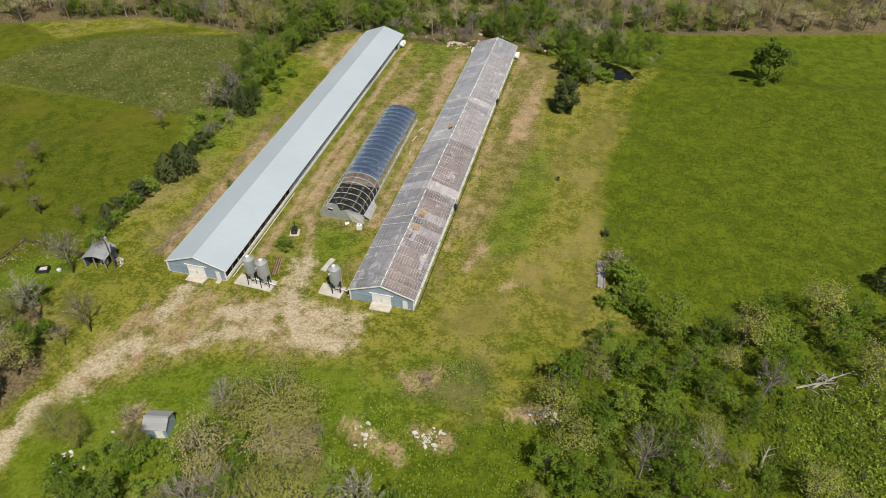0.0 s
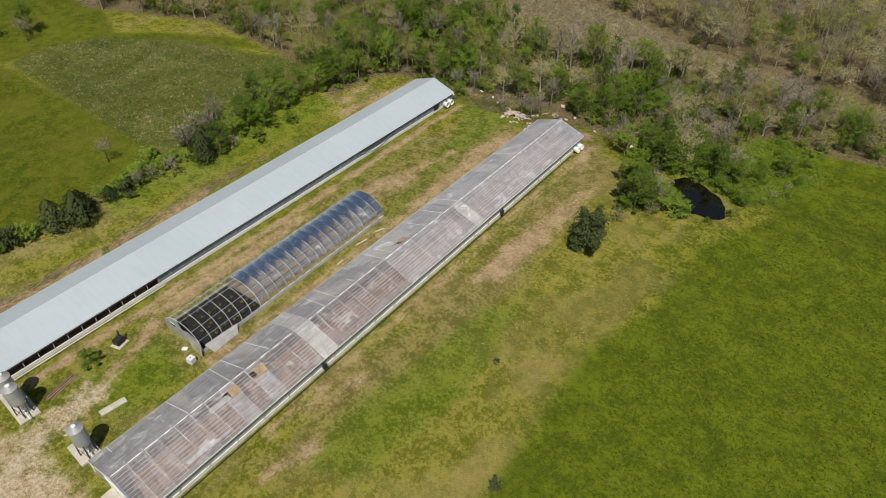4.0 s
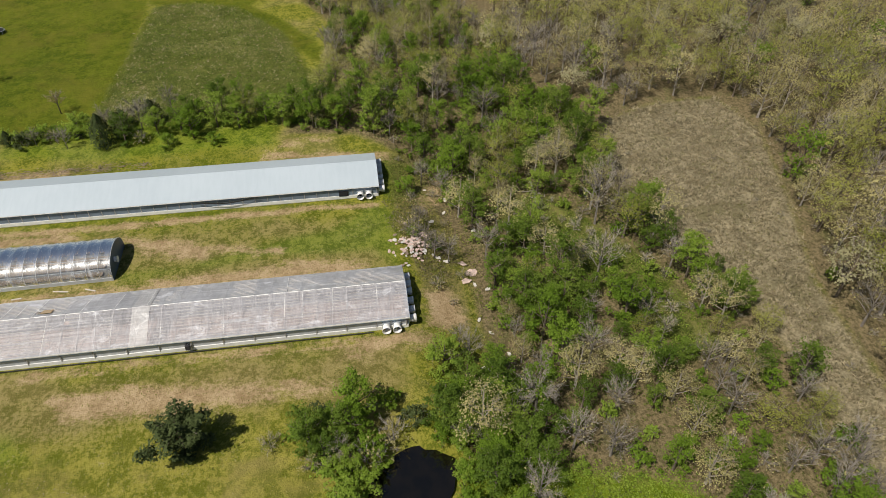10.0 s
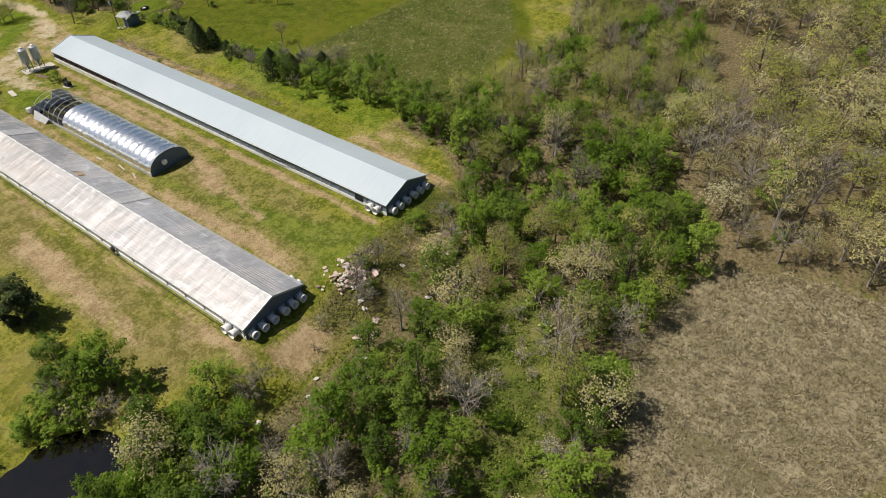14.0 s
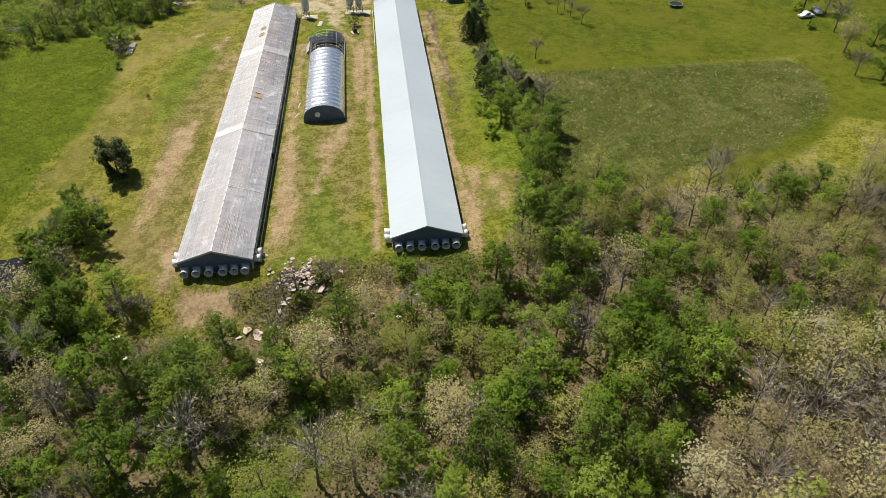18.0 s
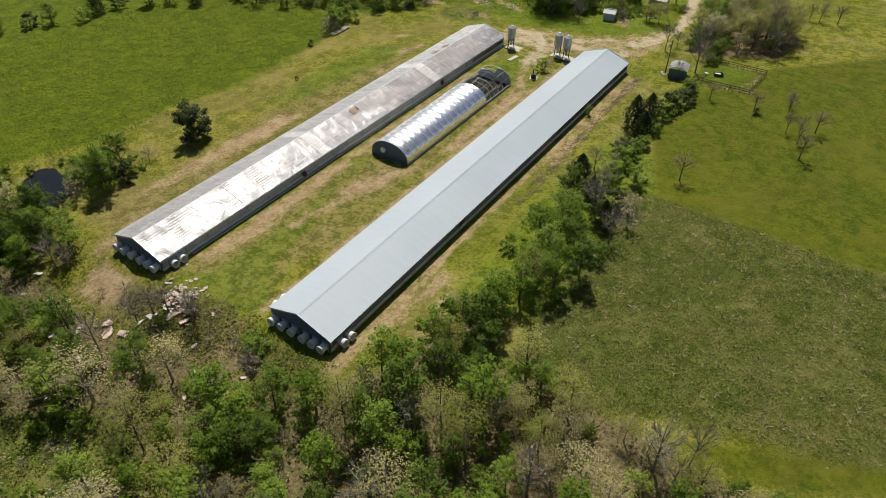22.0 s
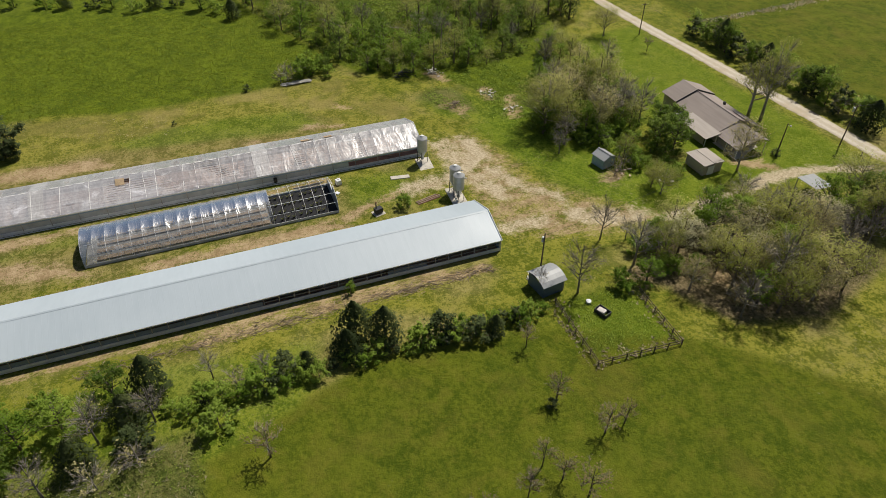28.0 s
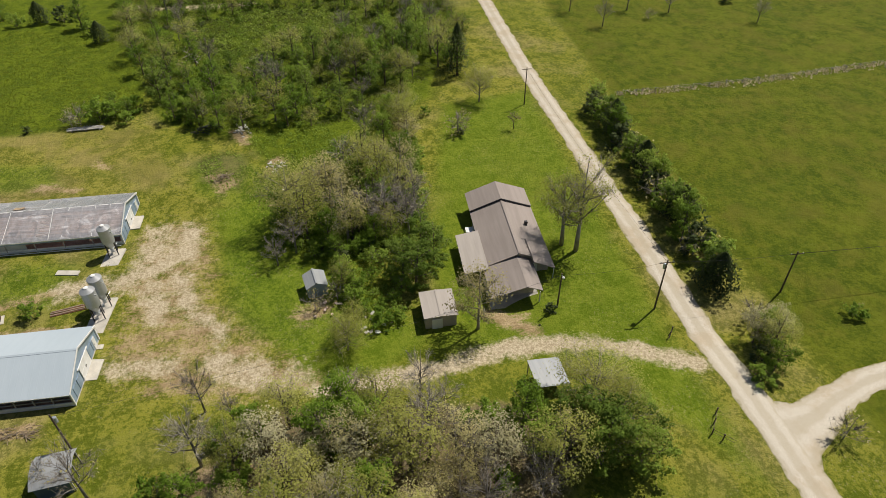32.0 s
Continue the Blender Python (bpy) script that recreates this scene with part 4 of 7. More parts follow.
    part("ridge_strip", Geo().sheet((-0.1, -0.1, ridge + 0.015), (0.0, -0.1, ridge + 0.05), (0.0, length + 0.1, ridge + 0.05), (-0.1, length + 0.1, ridge + 0.015), 0.02)
         .sheet((0.0, -0.1, ridge + 0.05), (0.1, -0.1, ridge + 0.015), (0.1, length + 0.1, ridge + 0.015), (0.0, length + 0.1, ridge + 0.05), 0.02), M_WHITE, b)
    part("litter_floor", Geo().box((0, length / 2, 0.02), (12.1, length - 0.5, 0.08)), M_LITTER, b)
    part("foundation", Geo().box((0, length / 2, -0.3), (12.3, length - 0.1, 0.6)), M_CONC, b)
    for x in (-3.6, -1.2, 1.2, 3.6):
        part("feed_line", Geo().tube([(x, 2, 0.5), (x, length - 3, 0.5)], 0.05, 5), M_GALV, b)
    barn_front(b, M_BLUE)
    barn_rear(b, length, 0.95)
    return b


def film_strip(s, y0, y1, q0, q1, eave, ridge, rng, lift=0.0, rough=0.02, material=None):
    """One bay of film between two rafters: it sags and creases."""
    nu, nv = 12, 5
    verts, faces = [], []
    sag = rng.uniform(0.01, 0.04)
    big = 0.28 if s < 0 else 0.06
    for i in range(nu + 1):
        q = q0 + (q1 - q0) * i / nu
        for j in range(nv + 1):
            e = j / nv
            y = y0 + (y1 - y0) * e
            u = np.array([BARN_W * (1 - q)])
            billow = big * (value_noise(u * 0.22 + 9 * s, np.array([y * 0.24]), 21)[0] - 0.5) + 0.09 * (value_noise(u * 0.5 + 9 * s, np.array([y * 0.75]), 22)[0] - 0.5)
            hold = min(1.0, 6 * q * (1 - q))
            z = eave + (ridge - eave) * q + 0.06 + lift - sag * 4 * e * (1 - e) + billow * hold
            verts.append((s * BARN_W * (1 - q), y, z))
    for i in range(nu):
        for j in range(nv):
            a = i * (nv + 1) + j
            faces.append((a, a + nv + 1, a + nv + 2, a + 1) if s < 0 else (a, a + 1, a + nv + 2, a + nv + 1))
    return Geo().add(verts, faces).mesh("film_sheet", material or (M_FILM_PALE if lift else M_FILM_WHITE if s < 0 else M_FILM), True)


barn_a()
barn_b()


# ---- the hoop house between them ----
def hoop_house():
    x0, y0, half, length, high = -48.5, 104.3, 4.75, 45.2, 4.3
    h = thing("hoop_greenhouse", x0, y0, 0.05, 0.6, "arched greenhouse with clear film, its front bays stripped to the ribs", "greenhouse")

    def arc(u, r=0.0):
        a = math.pi * u
        return (-(half + r) * math.cos(a), 0.75 + (high - 0.75 + r) * math.sin(a) ** 0.85)

    bays, step = 22, length / 22
    for i in range(bays + 1):
        pts = [(-half, i * step, 0)] + [(arc(k / 14)[0], i * step, arc(k / 14)[1]) for k in range(15)] + [(half, i * step, 0)]
        part("rib", Geo().tube(pts, 0.036, 5), M_WHITE, h)
    for u in (0.14, 0.3, 0.5, 0.7, 0.86):
        x, z = arc(u, -0.07)
        part("purlin", Geo().tube([(x, 0, z), (x, length, z)], 0.035, 5), M_GALV, h)
    rng = random.Random(3)
    for i in range(6, bays):
        verts, faces = [], []
        for k in range(17):
            for j in range(5):
                e = j / 4
                x, z = arc(k / 16, 0.05 - 0.09 * 4 * e * (1 - e) + (rng.uniform(-0.02, 0.02) if 0 < j < 4 else 0))
                verts.append((x, (i + e) * step, z))
        faces = [(a, a + 1, a + 6, a + 5) for k in range(16) for a in range(k * 5, k * 5 + 4)]
        part("film_sheet", Geo().add(verts, faces), M_HOOP_FILM, h, smooth=True)
    for s in (-1, 1):
        part("base_wall", Geo().box((s * half, length / 2, 0.4), (0.1, length, 0.85)), M_CURTAIN, h)

    def end_wall(y, mat, name, cut=None):
        pts = [(-half, 0.0)] + [arc(k / 20) for k in range(21)] + [(half, 0.0)]
        if cut:
            pts = [(x, min(z, cut(x))) for x, z in pts]
        n = len(pts)
        g = Geo().add([(x, y - 0.05, z) for x, z in pts] + [(x, y + 0.05, z) for x, z in pts], [tuple(range(n)), tuple(range(n, 2 * n))[::-1]] + [(i, i + n, (i + 1) % n + n, (i + 1) % n) for i in range(n)])
        return part(name, g, mat, h)

    end_wall(0, M_GALV, "front_wall", lambda x: 3.9 if x < -0.6 else (2.2 + abs(x - 0.2) * 0.8 if x < 1.3 else 3.2 - 0.2 * x))
    rear = end_wall(length, M_NAVY, "rear_wall")
    part("vent_fan", Geo().lathe([(0.5, length + 0.02), (0.5, length + 0.3), (0.62, length + 0.6), (0.45, length + 0.6)], 18, (1.4, 0, 2.2), "Y"), M_WHITE, rear)
    win = part("window", Geo().box((-2.3, -0.09, 2.4), (1.0, 0.08, 0.6)), M_BLACK, h)
    part("window_frame", Geo().box((-2.3, -0.12, 2.72), (1.15, 0.06, 0.07)).box((-2.3, -0.12, 2.08), (1.15, 0.06, 0.07)), M_WHITE, win)
    part("torn_film", Geo().sheet((1.0, -0.15, 2.6), (half + 0.3, -0.2, 2.2), (half + 0.7, -0.7, 0.15), (2.6, -0.5, 0.2), 0.03).sheet((half + 0.1, 0.5, 1.6), (half + 0.2, 7, 1.3), (half + 1.2, 6.2, 0.08), (half + 1.3, 1.2, 0.05), 0.03), M_FILM_PALE, h)
    part("ground_cloth", Geo().box((0, 6.4, 0.3), (2 * half - 0.2, 12.6, 0.3)), M_BLACK, h)
    part("gravel_floor", Geo().box((0, 28.9, 0.29), (2 * half - 0.2, 32.2, 0.3)), M_GREYFLOOR, h)
    for r in range(4):
        bench = Geo()
        x = -3.3 + 2.2 * r
        bench.box((x, (length + 11) / 2, 0.7), (1.1, length - 15, 0.05))
        for k in range(12):
            for s in (-0.55, 0.55):
                bench.box((x + s, 13.3 + k * (length - 15.6) / 11, 0.38), (0.06, 0.06, 0.62))
        part("bench", bench, M_WOOD, h)
    for r in range(4):      # potted weeds left on the cloth of the front bays
        for k in range(9):
            x, y = -3.3 + 2.2 * r + rng.uniform(-0.3, 0.3), 2.4 + k * 1.2 + rng.uniform(-0.3, 0.3)
            pot = part("pot", Geo().lathe([(0.14, 0.45), (0.2, 0.72), (0.17, 0.72)], 8, (x, y, 0)), M_BLACK, h)
            tuft = Geo()
            for j in range(5):
                a = j * 1.26
                tuft.add([(x - 0.16, y, 0.70), (x + 0.16, y, 0.70), (x + 0.55 * math.cos(a), y + 0.55 * math.sin(a), 1.05 + 0.1 * j)], [(0, 1, 2)])
            me = tuft.mesh("weed", M_WEED)
            me.attributes.new("puff", "FLOAT_VECTOR", "POINT").data.foreach_set("vector", [0.0, 0.0, 1.0] * len(me.vertices))
            part("weed", me, None, pot)
    return h


hoop_house()

# ---- trees ----
def leaf_tris(rng, centres, normals, size):
    """Loose triangles about their centres, facing roughly along the normals."""
    k = len(centres)
    nrm = normals + rng.normal(0, 0.42, (k, 3))
    nrm /= np.linalg.norm(nrm, axis=1, keepdims=True) + 1e-9
    ref = rng.normal(0, 1, (k, 3))
    u = np.cross(nrm, ref)
    u /= np.linalg.norm(u, axis=1, keepdims=True) + 1e-9
    w = np.cross(nrm, u)
    s = size * rng.uniform(0.6, 1.35, (k, 1))
    a, b, c = centres + u * s * 0.62, centres - u * s * 0.4 + w * s * 0.5, centres - u * s * 0.4 - w * s * 0.5
    puff = np.repeat(unit(0.8 * unit(normals) + 0.25 * nrm), 3, axis=0)
    return np.concatenate([np.stack([a, b, c], 1).reshape(-1, 3), puff], 1)


def twig_tris(rng, starts, ways, length, width):
    k = len(starts)
    side = np.cross(ways, rng.normal(0, 1, (k, 3)))
    side /= np.linalg.norm(side, axis=1, keepdims=True) + 1e-9
    ln = length * rng.uniform(0.5, 1.2, (k, 1))
    face = np.cross(side, ways)
    flip = face[:, 2] < 0
    face[flip], side[flip] = -face[flip], -side[flip]
    puff = np.repeat(unit(face + np.array([0, 0, 0.4])), 3, axis=0)
    return np.concatenate([np.stack([starts - side * width / 2, starts + side * width / 2, starts + ways * ln], 1).reshape(-1, 3), puff], 1)


def grow(seed, kind, h, r, leaves, size, lite=False, lean=0.04):
    """Trunk with limbs (as a Geo), and crown triangles, of one tree that stands at the origin."""
    rng, rnd = np.random.default_rng(seed), random.Random(seed)
    g = Geo()
    base = (0.019 if kind == "bare" else 0.023) * h * rnd.uniform(0.8, 1.15)
    tips, ways = [], []
    if kind == "cedar":
        g.tube([(0, 0, -0.2), (0.03, 0, h * 0.5), (0, 0.03, h * 0.94)], [base, base * 0.6, 0.03], 5)
        k = leaves
        z = rng.random(k) ** 0.8
        prof = np.where(z < 0.3, 0.8 + z * 0.75, (1 - ((z - 0.3) / 0.7) ** 1.7) * 1.02 + 0.02)
        a = rng.random(k) * 2 * np.pi
        lob = 1 + 0.24 * np.sin(3 * a + 4 * z + seed) * np.sin(7 * z + seed) + 0.14 * np.sin(7 * a - 5 * z)
        rr = r * prof * lob * (1 + 0.16 * np.sign(np.sin(23 * z + 5 * a + seed)) * rng.random(k)) * rng.uniform(0.6, 1.05, k)
        c = np.stack([rr * np.cos(a), rr * np.sin(a), h * (0.04 + 0.95 * z)], 1)
        nn = np.stack([np.cos(a), np.sin(a), 0.55 + 0 * a], 1)
        return g, leaf_tris(rng, c, nn, size), None
    fork = h * (0.18 if kind == "bush" else rnd.uniform(0.12, 0.22) if kind == "bud" else rnd.uniform(0.22, 0.36))
    lx, ly = rnd.uniform(-lean, lean) * h, rnd.uniform(-lean, lean) * h
    stem = [(0, 0, -0.25), (lx * 0.3, ly * 0.3, fork), (lx, ly, h * 0.62), (lx * 1.3, ly * 1.3, h * 0.9)]
    g.tube(stem, [base * 1.25, base * 0.85, base * 0.42, 0.03], 4 if lite else 6)
    limbs = {"bush": 7, "bare": 11}.get(kind, 18 if r > 6 else 9)
    for i in range(limbs):
        a = i * 2.4 + rnd.uniform(-0.4, 0.4)
        t = 0.05 + 0.85 * i / limbs
        z0 = fork * (0.9 if kind != "bush" else 0.3) + (h * 0.72 - fork) * t
        f = (z0 - fork) / max(h * 0.9 - fork, 0.1)
        p0 = Vector((lx * f, ly * f, z0))
        reach = r * (1.02 - 0.5 * t) * rnd.uniform(0.8, 1.1)
        rise = h * rnd.uniform(0.16, 0.30) * (1.1 - 0.3 * t)
        p1 = p0 + Vector((math.cos(a) * reach * 0.5, math.sin(a) * reach * 0.5, rise * 0.55))
        p2 = p0 + Vector((math.cos(a + 0.2) * reach * 0.95, math.sin(a + 0.2) * reach * 0.95, rise))
        b = base * (0.5 - 0.25 * t)
        if lite and kind != 'bare':
            g.tube([p0, p2], [b, 0.02], 3)
        else:
            g.tube([p0, p1, p2], [b, b * 0.6, 0.02], 3 if lite else 4)
        tips += [p1.lerp(p2, 0.5), p2]
        for j in range(4 if kind == "bare" else 3):
            a2 = a + rnd.uniform(-1.2, 1.2)
            q0 = p0.lerp(p1, 0.5 + 0.12 * j) if j < 2 else p1.lerp(p2, 0.2 * j)
            q1 = q0 + Vector((math.cos(a2), math.sin(a2), rnd.uniform(0.5, 1.3))) * reach * rnd.uniform(0.28, 0.42)
            if not lite or kind == 'bare':
                g.tube([q0, q1], [b * 0.42, 0.012], 3)
            tips.append(q1)
    tips.append(Vector(stem[-1]))
    tips = np.array([tuple(p) for p in tips])
    centre = np.array([lx * 0.8, ly * 0.8, h * (0.45 if kind == "bush" else 0.6)])
    out = tips - centre
    out /= np.linalg.norm(out, axis=1, keepdims=True) + 1e-9
    # crown: clumps of unlike size at the limb tips
    pick = rng.integers(0, len(tips), leaves)
    size_of = r * rng.uniform(0.2, 0.4, len(tips))
    d = rng.normal(0, 1, (leaves, 3))
    d /= np.linalg.norm(d, axis=1, keepdims=True)
    d[:, 2] = np.where(d[:, 2] < -0.3, -d[:, 2] * 0.6, d[:, 2])
    c = tips[pick] + d * size_of[pick][:, None] * rng.uniform(0.5, 1.1, (leaves, 1)) * np.array([1, 1, 0.75])
    if kind in ("leafy", "bush"):          # feathery boughs: flame-shaped clumps in an uneven egg, with gaps between
        m = int(leaves * 0.88)
        nb = 15 if kind == "bush" and leaves < 2000 else 30
        low = 0.02 if kind == "bush" else 0.03
        bz = rng.random(nb) ** 0.9
        ba = np.arange(nb) * 2.4 + rng.normal(0, 0.5, nb)
        wide = np.where(bz < 0.35, 0.72 + 0.8 * bz, np.sqrt(np.clip(1.02 - ((bz - 0.35) / 0.66) ** 1.7, 0.02, 1)))
        br = r * wide * rng.uniform(0.35, 0.98, nb) * (1 + 0.22 * np.sin(2 * ba + seed))
        bough = np.stack([lx * bz + br * np.cos(ba), ly * bz + br * np.sin(ba), h * (low + (0.93 - low) * bz)], 1)
        grow_r = r * rng.uniform(0.17, 0.36, nb)
        bp = rng.integers(0, nb, m)
        way = np.stack([np.cos(ba), np.sin(ba), 0.8 + 0 * ba], 1) / 1.28
        along = rng.uniform(-0.9, 1.3, (m, 1))
        c[:m] = bough[bp] + (d[:m] * 0.85 * (1.25 - 0.5 * np.abs(along)) * rng.uniform(0.45, 1.05, (m, 1)) + way[bp] * along * 0.8) * grow_r[bp][:, None]
        c[:, 2] = np.maximum(c[:, 2], 0.15)
    if kind == "bud":                      # a thin mantle of young leaf
        m = int(leaves * (0.12 if r > 6 else 0.3))
        low = 0.2
        lobes = 1 + 0.16 * np.sin(4 * np.arctan2(d[:m, 1], d[:m, 0]) + seed) + 0.14 * np.sin(6 * d[:m, 2] + 3 * d[:m, 0] + seed)
        half = h * (0.97 - low) / 2
        c[:m] = np.array([lx * 0.8, ly * 0.8, h * low + half]) + d[:m] * np.array([r * 0.92, r * 0.92, half]) * (lobes * rng.uniform(0.72, 1.0, m))[:, None]
        c[:, 2] = np.maximum(c[:, 2], 0.15)
    crown = leaf_tris(rng, c, d * 0.65 + out[pick] * 0.5 + np.array([0, 0, 0.8]), size)
    k = int({"bare": 760, "bud": 300, "bush": 30}.get(kind, 30) * (0.6 if lite else 1) * (0.22 if h < 5 and kind == "bare" else 1))
    if kind == "bush" and leaves < 200:
        k = 260
    pk = rng.integers(0, len(tips), k)
    w = out[pk] * 0.7 + rng.normal(0, 0.5, (k, 3)) + np.array([0, 0, 0.45])
    w /= np.linalg.norm(w, axis=1, keepdims=True)
    st = tips[pk] - out[pk] * rng.random((k, 1)) * r * 0.35
    twigs = twig_tris(rng, st, w, r * 0.40, 0.055 if lite else 0.04)
    return g, crown, twigs


# species: kind, height, crown radius, leaf count, leaf size, leaf material, bark
SPECIES = {
    "leafy_tree": ("leafy", 7.6, 2.8, 3600, 0.215, M_LEAF, M_BARK),
    "deep_green_tree": ("leafy", 8.0, 2.8, 3800, 0.215, M_LEAF_DEEP, M_BARK),
    "budding_tree": ("bud", 9.0, 3.4, 2500, 0.165, M_BUD, M_PALEBARK),
    "olive_tree": ("bud", 9.5, 3.7, 2900, 0.175, M_OLIVE, M_BARK),
    "bare_tree": ("bare", 9.0, 3.2, 60, 0.22, M_BUD, M_GREYBARK),
    "cream_tree": ("bud", 7.5, 3.2, 2500, 0.19, M_CREAM, M_BARK),
    "pine_tree": ("leafy", 6.4, 3.3, 7500, 0.29, M_CEDAR, M_BARK),
    "large_tree": ("bud", 12.0, 7.2, 5200, 0.19, M_OLIVE, M_PALEBARK),
    "broad_tree": ("leafy", 12.0, 6.5, 5200, 0.5, M_LEAF_DEEP, M_BARK),
    "tall_bare_tree": ("bare", 13.5, 4.6, 2600, 0.18, M_OLIVE, M_PALEBARK),
    "cedar_tree": ("cedar", 6.0, 2.3, 2200, 0.30, M_CEDAR, M_BARK),
    "tall_pine": ("cedar", 12.5, 2.9, 2300, 0.34, M_CEDAR, M_BARK),
    "green_bush": ("bush", 2.9, 2.1, 1100, 0.25, M_LEAF, M_BARK),
    "dark_bush": ("bush", 2.6, 1.8, 1000, 0.24, M_CEDAR, M_BARK),
    "twiggy_bush": ("bush", 3.0, 1.9, 110, 0.2, M_BUD, M_PALEBARK),
    "sapling": ("bare", 4.4, 1.5, 260, 0.13, M_RUSTBUD, M_BARK),
}
LABELS = {"tall_pine": "tall slim dark pine beside the road", "tall_bare_tree": "tall pale-limbed tree with few young leaves", "pine_tree": "lone rounded dark green pine", "large_tree": "large spreading tree in thin yellow-green leaf", "broad_tree": "large dense broadleaf tree standing in the open field", "leafy_tree": "broadleaf tree in fresh bright green spring leaf", "deep_green_tree": "dense broadleaf tree with deep green crown", "budding_tree": "tall tree just budding, tan and sparse",
          "olive_tree": "tree in thin yellow-green young leaf", "bare_tree": "bare grey-limbed tree with fine twigs", "cream_tree": "tree covered in cream-white blossom",
          "cedar_tree": "dense dark green cedar with pointed crown", "green_bush": "bushy shrub in bright green leaf", "dark_bush": "low dark evergreen shrub", "twiggy_bush": "leafless shrub of grey-brown twigs", "sapling": "thin young bare orchard tree"}
VARIANTS = {}
for s_i, (sp, (kind, hh, rr, nl, ls, lm, bk)) in enumerate(SPECIES.items()):
    VARIANTS[sp] = []
    for v_i in range(3):
        geo_t, crown_v, twig_v = grow(100 * s_i + v_i, kind, hh, rr, nl if rr > 6 else int(nl * 0.78), ls * 1.06)
        VARIANTS[sp].append((geo_t.mesh("trunk", bk, True), tri_mesh("crown", crown_v, lm), tri_mesh("twig_spray", twig_v, M_TWIG) if twig_v is not None else None))
tree_rng = random.Random(77)


def tree(sp, x, y, scale=1.0, group="", label=""):
    name = {"cedar_tree": "cedar_tree", "green_bush": "bush", "dark_bush": "bush", "twiggy_bush": "bush", "sapling": "sapling"}.get(sp, "tree")
    ob = thing(name, x, y, gz(x, y), tree_rng.uniform(0, 360), label or LABELS[sp], {"bush": "bush"}.get(name, "tree"), group)
    s = scale * tree_rng.uniform(0.92, 1.08)
    ob.scale = (s * tree_rng.uniform(0.88, 1.1), s * tree_rng.uniform(0.88, 1.1), s * tree_rng.uniform(0.9, 1.18))
    trunk, crown, twigs = tree_rng.choice(VARIANTS[sp])
    part("trunk", trunk, None, ob)
    part("crown", crown, None, ob)
    if twigs:
        part("twig_spray", twigs, None, ob)["kind"] = "stuff"
    return ob


# low-cost forms for the woods, joined into one mesh a kind
FAR = {}
for tier, (share, swell, kinds) in enumerate(((0.5, 1.16, 4), (0.2, 1.8, 4), (0.38, 1.28, 4))):
    for s_i, (sp, (kind, hh, rr, nl, ls, lm, bk)) in enumerate(SPECIES.items()):
        FAR[sp, tier] = []
        for v_i in range(kinds):
            geo_t, crown_v, twig_v = grow(900 + 400 * tier + 100 * s_i + v_i, kind, hh, rr, int(nl * share), ls * swell, True)
            tv = np.array([geo_t.v[i] for f in geo_t.f for t in ((f[0], f[1], f[2]), (f[0], f[2], f[3]) if len(f) == 4 else ()) for i in t], np.float32)
            FAR[sp, tier].append((tv, crown_v, twig_v))


def wood(name, spots, label, tier=0):
    """Many trees as stuff: spots are (species, x, y, scale)."""
    rng = np.random.default_rng(len(spots) + 3)
    heap = {}
    for sp, x, y, s in spots:
        tv, cv, wv = FAR[sp, tier][rng.integers(0, 4)]
        a = rng.random() * 2 * np.pi
        m = np.array([[np.cos(a), np.sin(a), 0], [-np.sin(a), np.cos(a), 0], [0, 0, rng.uniform(0.85, 1.3)]]) * s
        off = np.array([x, y, gz(x, y)])
        tone = rng.random()
        for mat, v in ((SPECIES[sp][6], tv), (SPECIES[sp][5], cv), (M_TWIG, wv)):
            if v is not None and len(v):
                heap.setdefault(mat.name, [mat, [], []])
                heap[mat.name][1].append(np.concatenate([v[:, :3] @ m + off] + ([unit(v[:, 3:] @ m)] if v.shape[1] == 6 else []), 1))
                heap[mat.name][2].append(np.full(len(v), tone))
    root = thing(name, spots[0][1], spots[0][2], 0, 0, label, "woodland", kind="stuff")
    root.matrix_basis = Matrix.Identity(4)
    for mat, vs, ts in heap.values():
        ob = part(mat.name, tri_mesh(mat.name, np.concatenate(vs), mat, np.concatenate(ts)), None, root)
        ob["kind"] = "stuff"
    return root


def scatter(poly, gap, mix, seed, scale=(0.75, 1.2), keep=None):
    """Spots inside a polygon, at least gap apart, with species drawn from mix."""
    rng = random.Random(seed)
    xs, ys = [p[0] for p in poly], [p[1] for p in poly]
    cell, spots = {}, []
    tries = int((max(xs) - min(xs)) * (max(ys) - min(ys)) / gap ** 2 * 2.2)
    cand = np.array([(rng.uniform(min(xs), max(xs)), rng.uniform(min(ys), max(ys))) for _ in range(tries)])
    ok = poly_distance(cand[:, 0], cand[:, 1], poly) < 0
    names, weights = list(mix), list(mix.values())
    for (x, y), o in zip(cand, ok):
        if not o or (keep and not keep(x, y)):
            continue
        i, j = int(x // gap), int(y // gap)
        if any(math.hypot(x - u, y - w) < gap for a in (-1, 0, 1) for b in (-1, 0, 1) for u, w in cell.get((i + a, j + b), ())):
            continue
        cell.setdefault((i, j), []).append((x, y))
        spots.append((rng.choices(names, weights)[0], x, y, rng.uniform(*scale)))
    return spots


def not_in(polys, margin=1.5):
    def test(x, y):
        return all(poly_distance(np.array([x]), np.array([y]), q)[0] > margin for q in polys)
    return test


CREEK = [[(-62, 224), (-52, 224), (-30, 240), (-14, 246), (-16, 252), (-38, 248), (-60, 234)]]
PONDWEED = [[(0, 206), (6, 204), (11, 199), (15.7, 203.7), (24, 224), (20, 236), (12, 240), (5, 235), (1, 220)]]
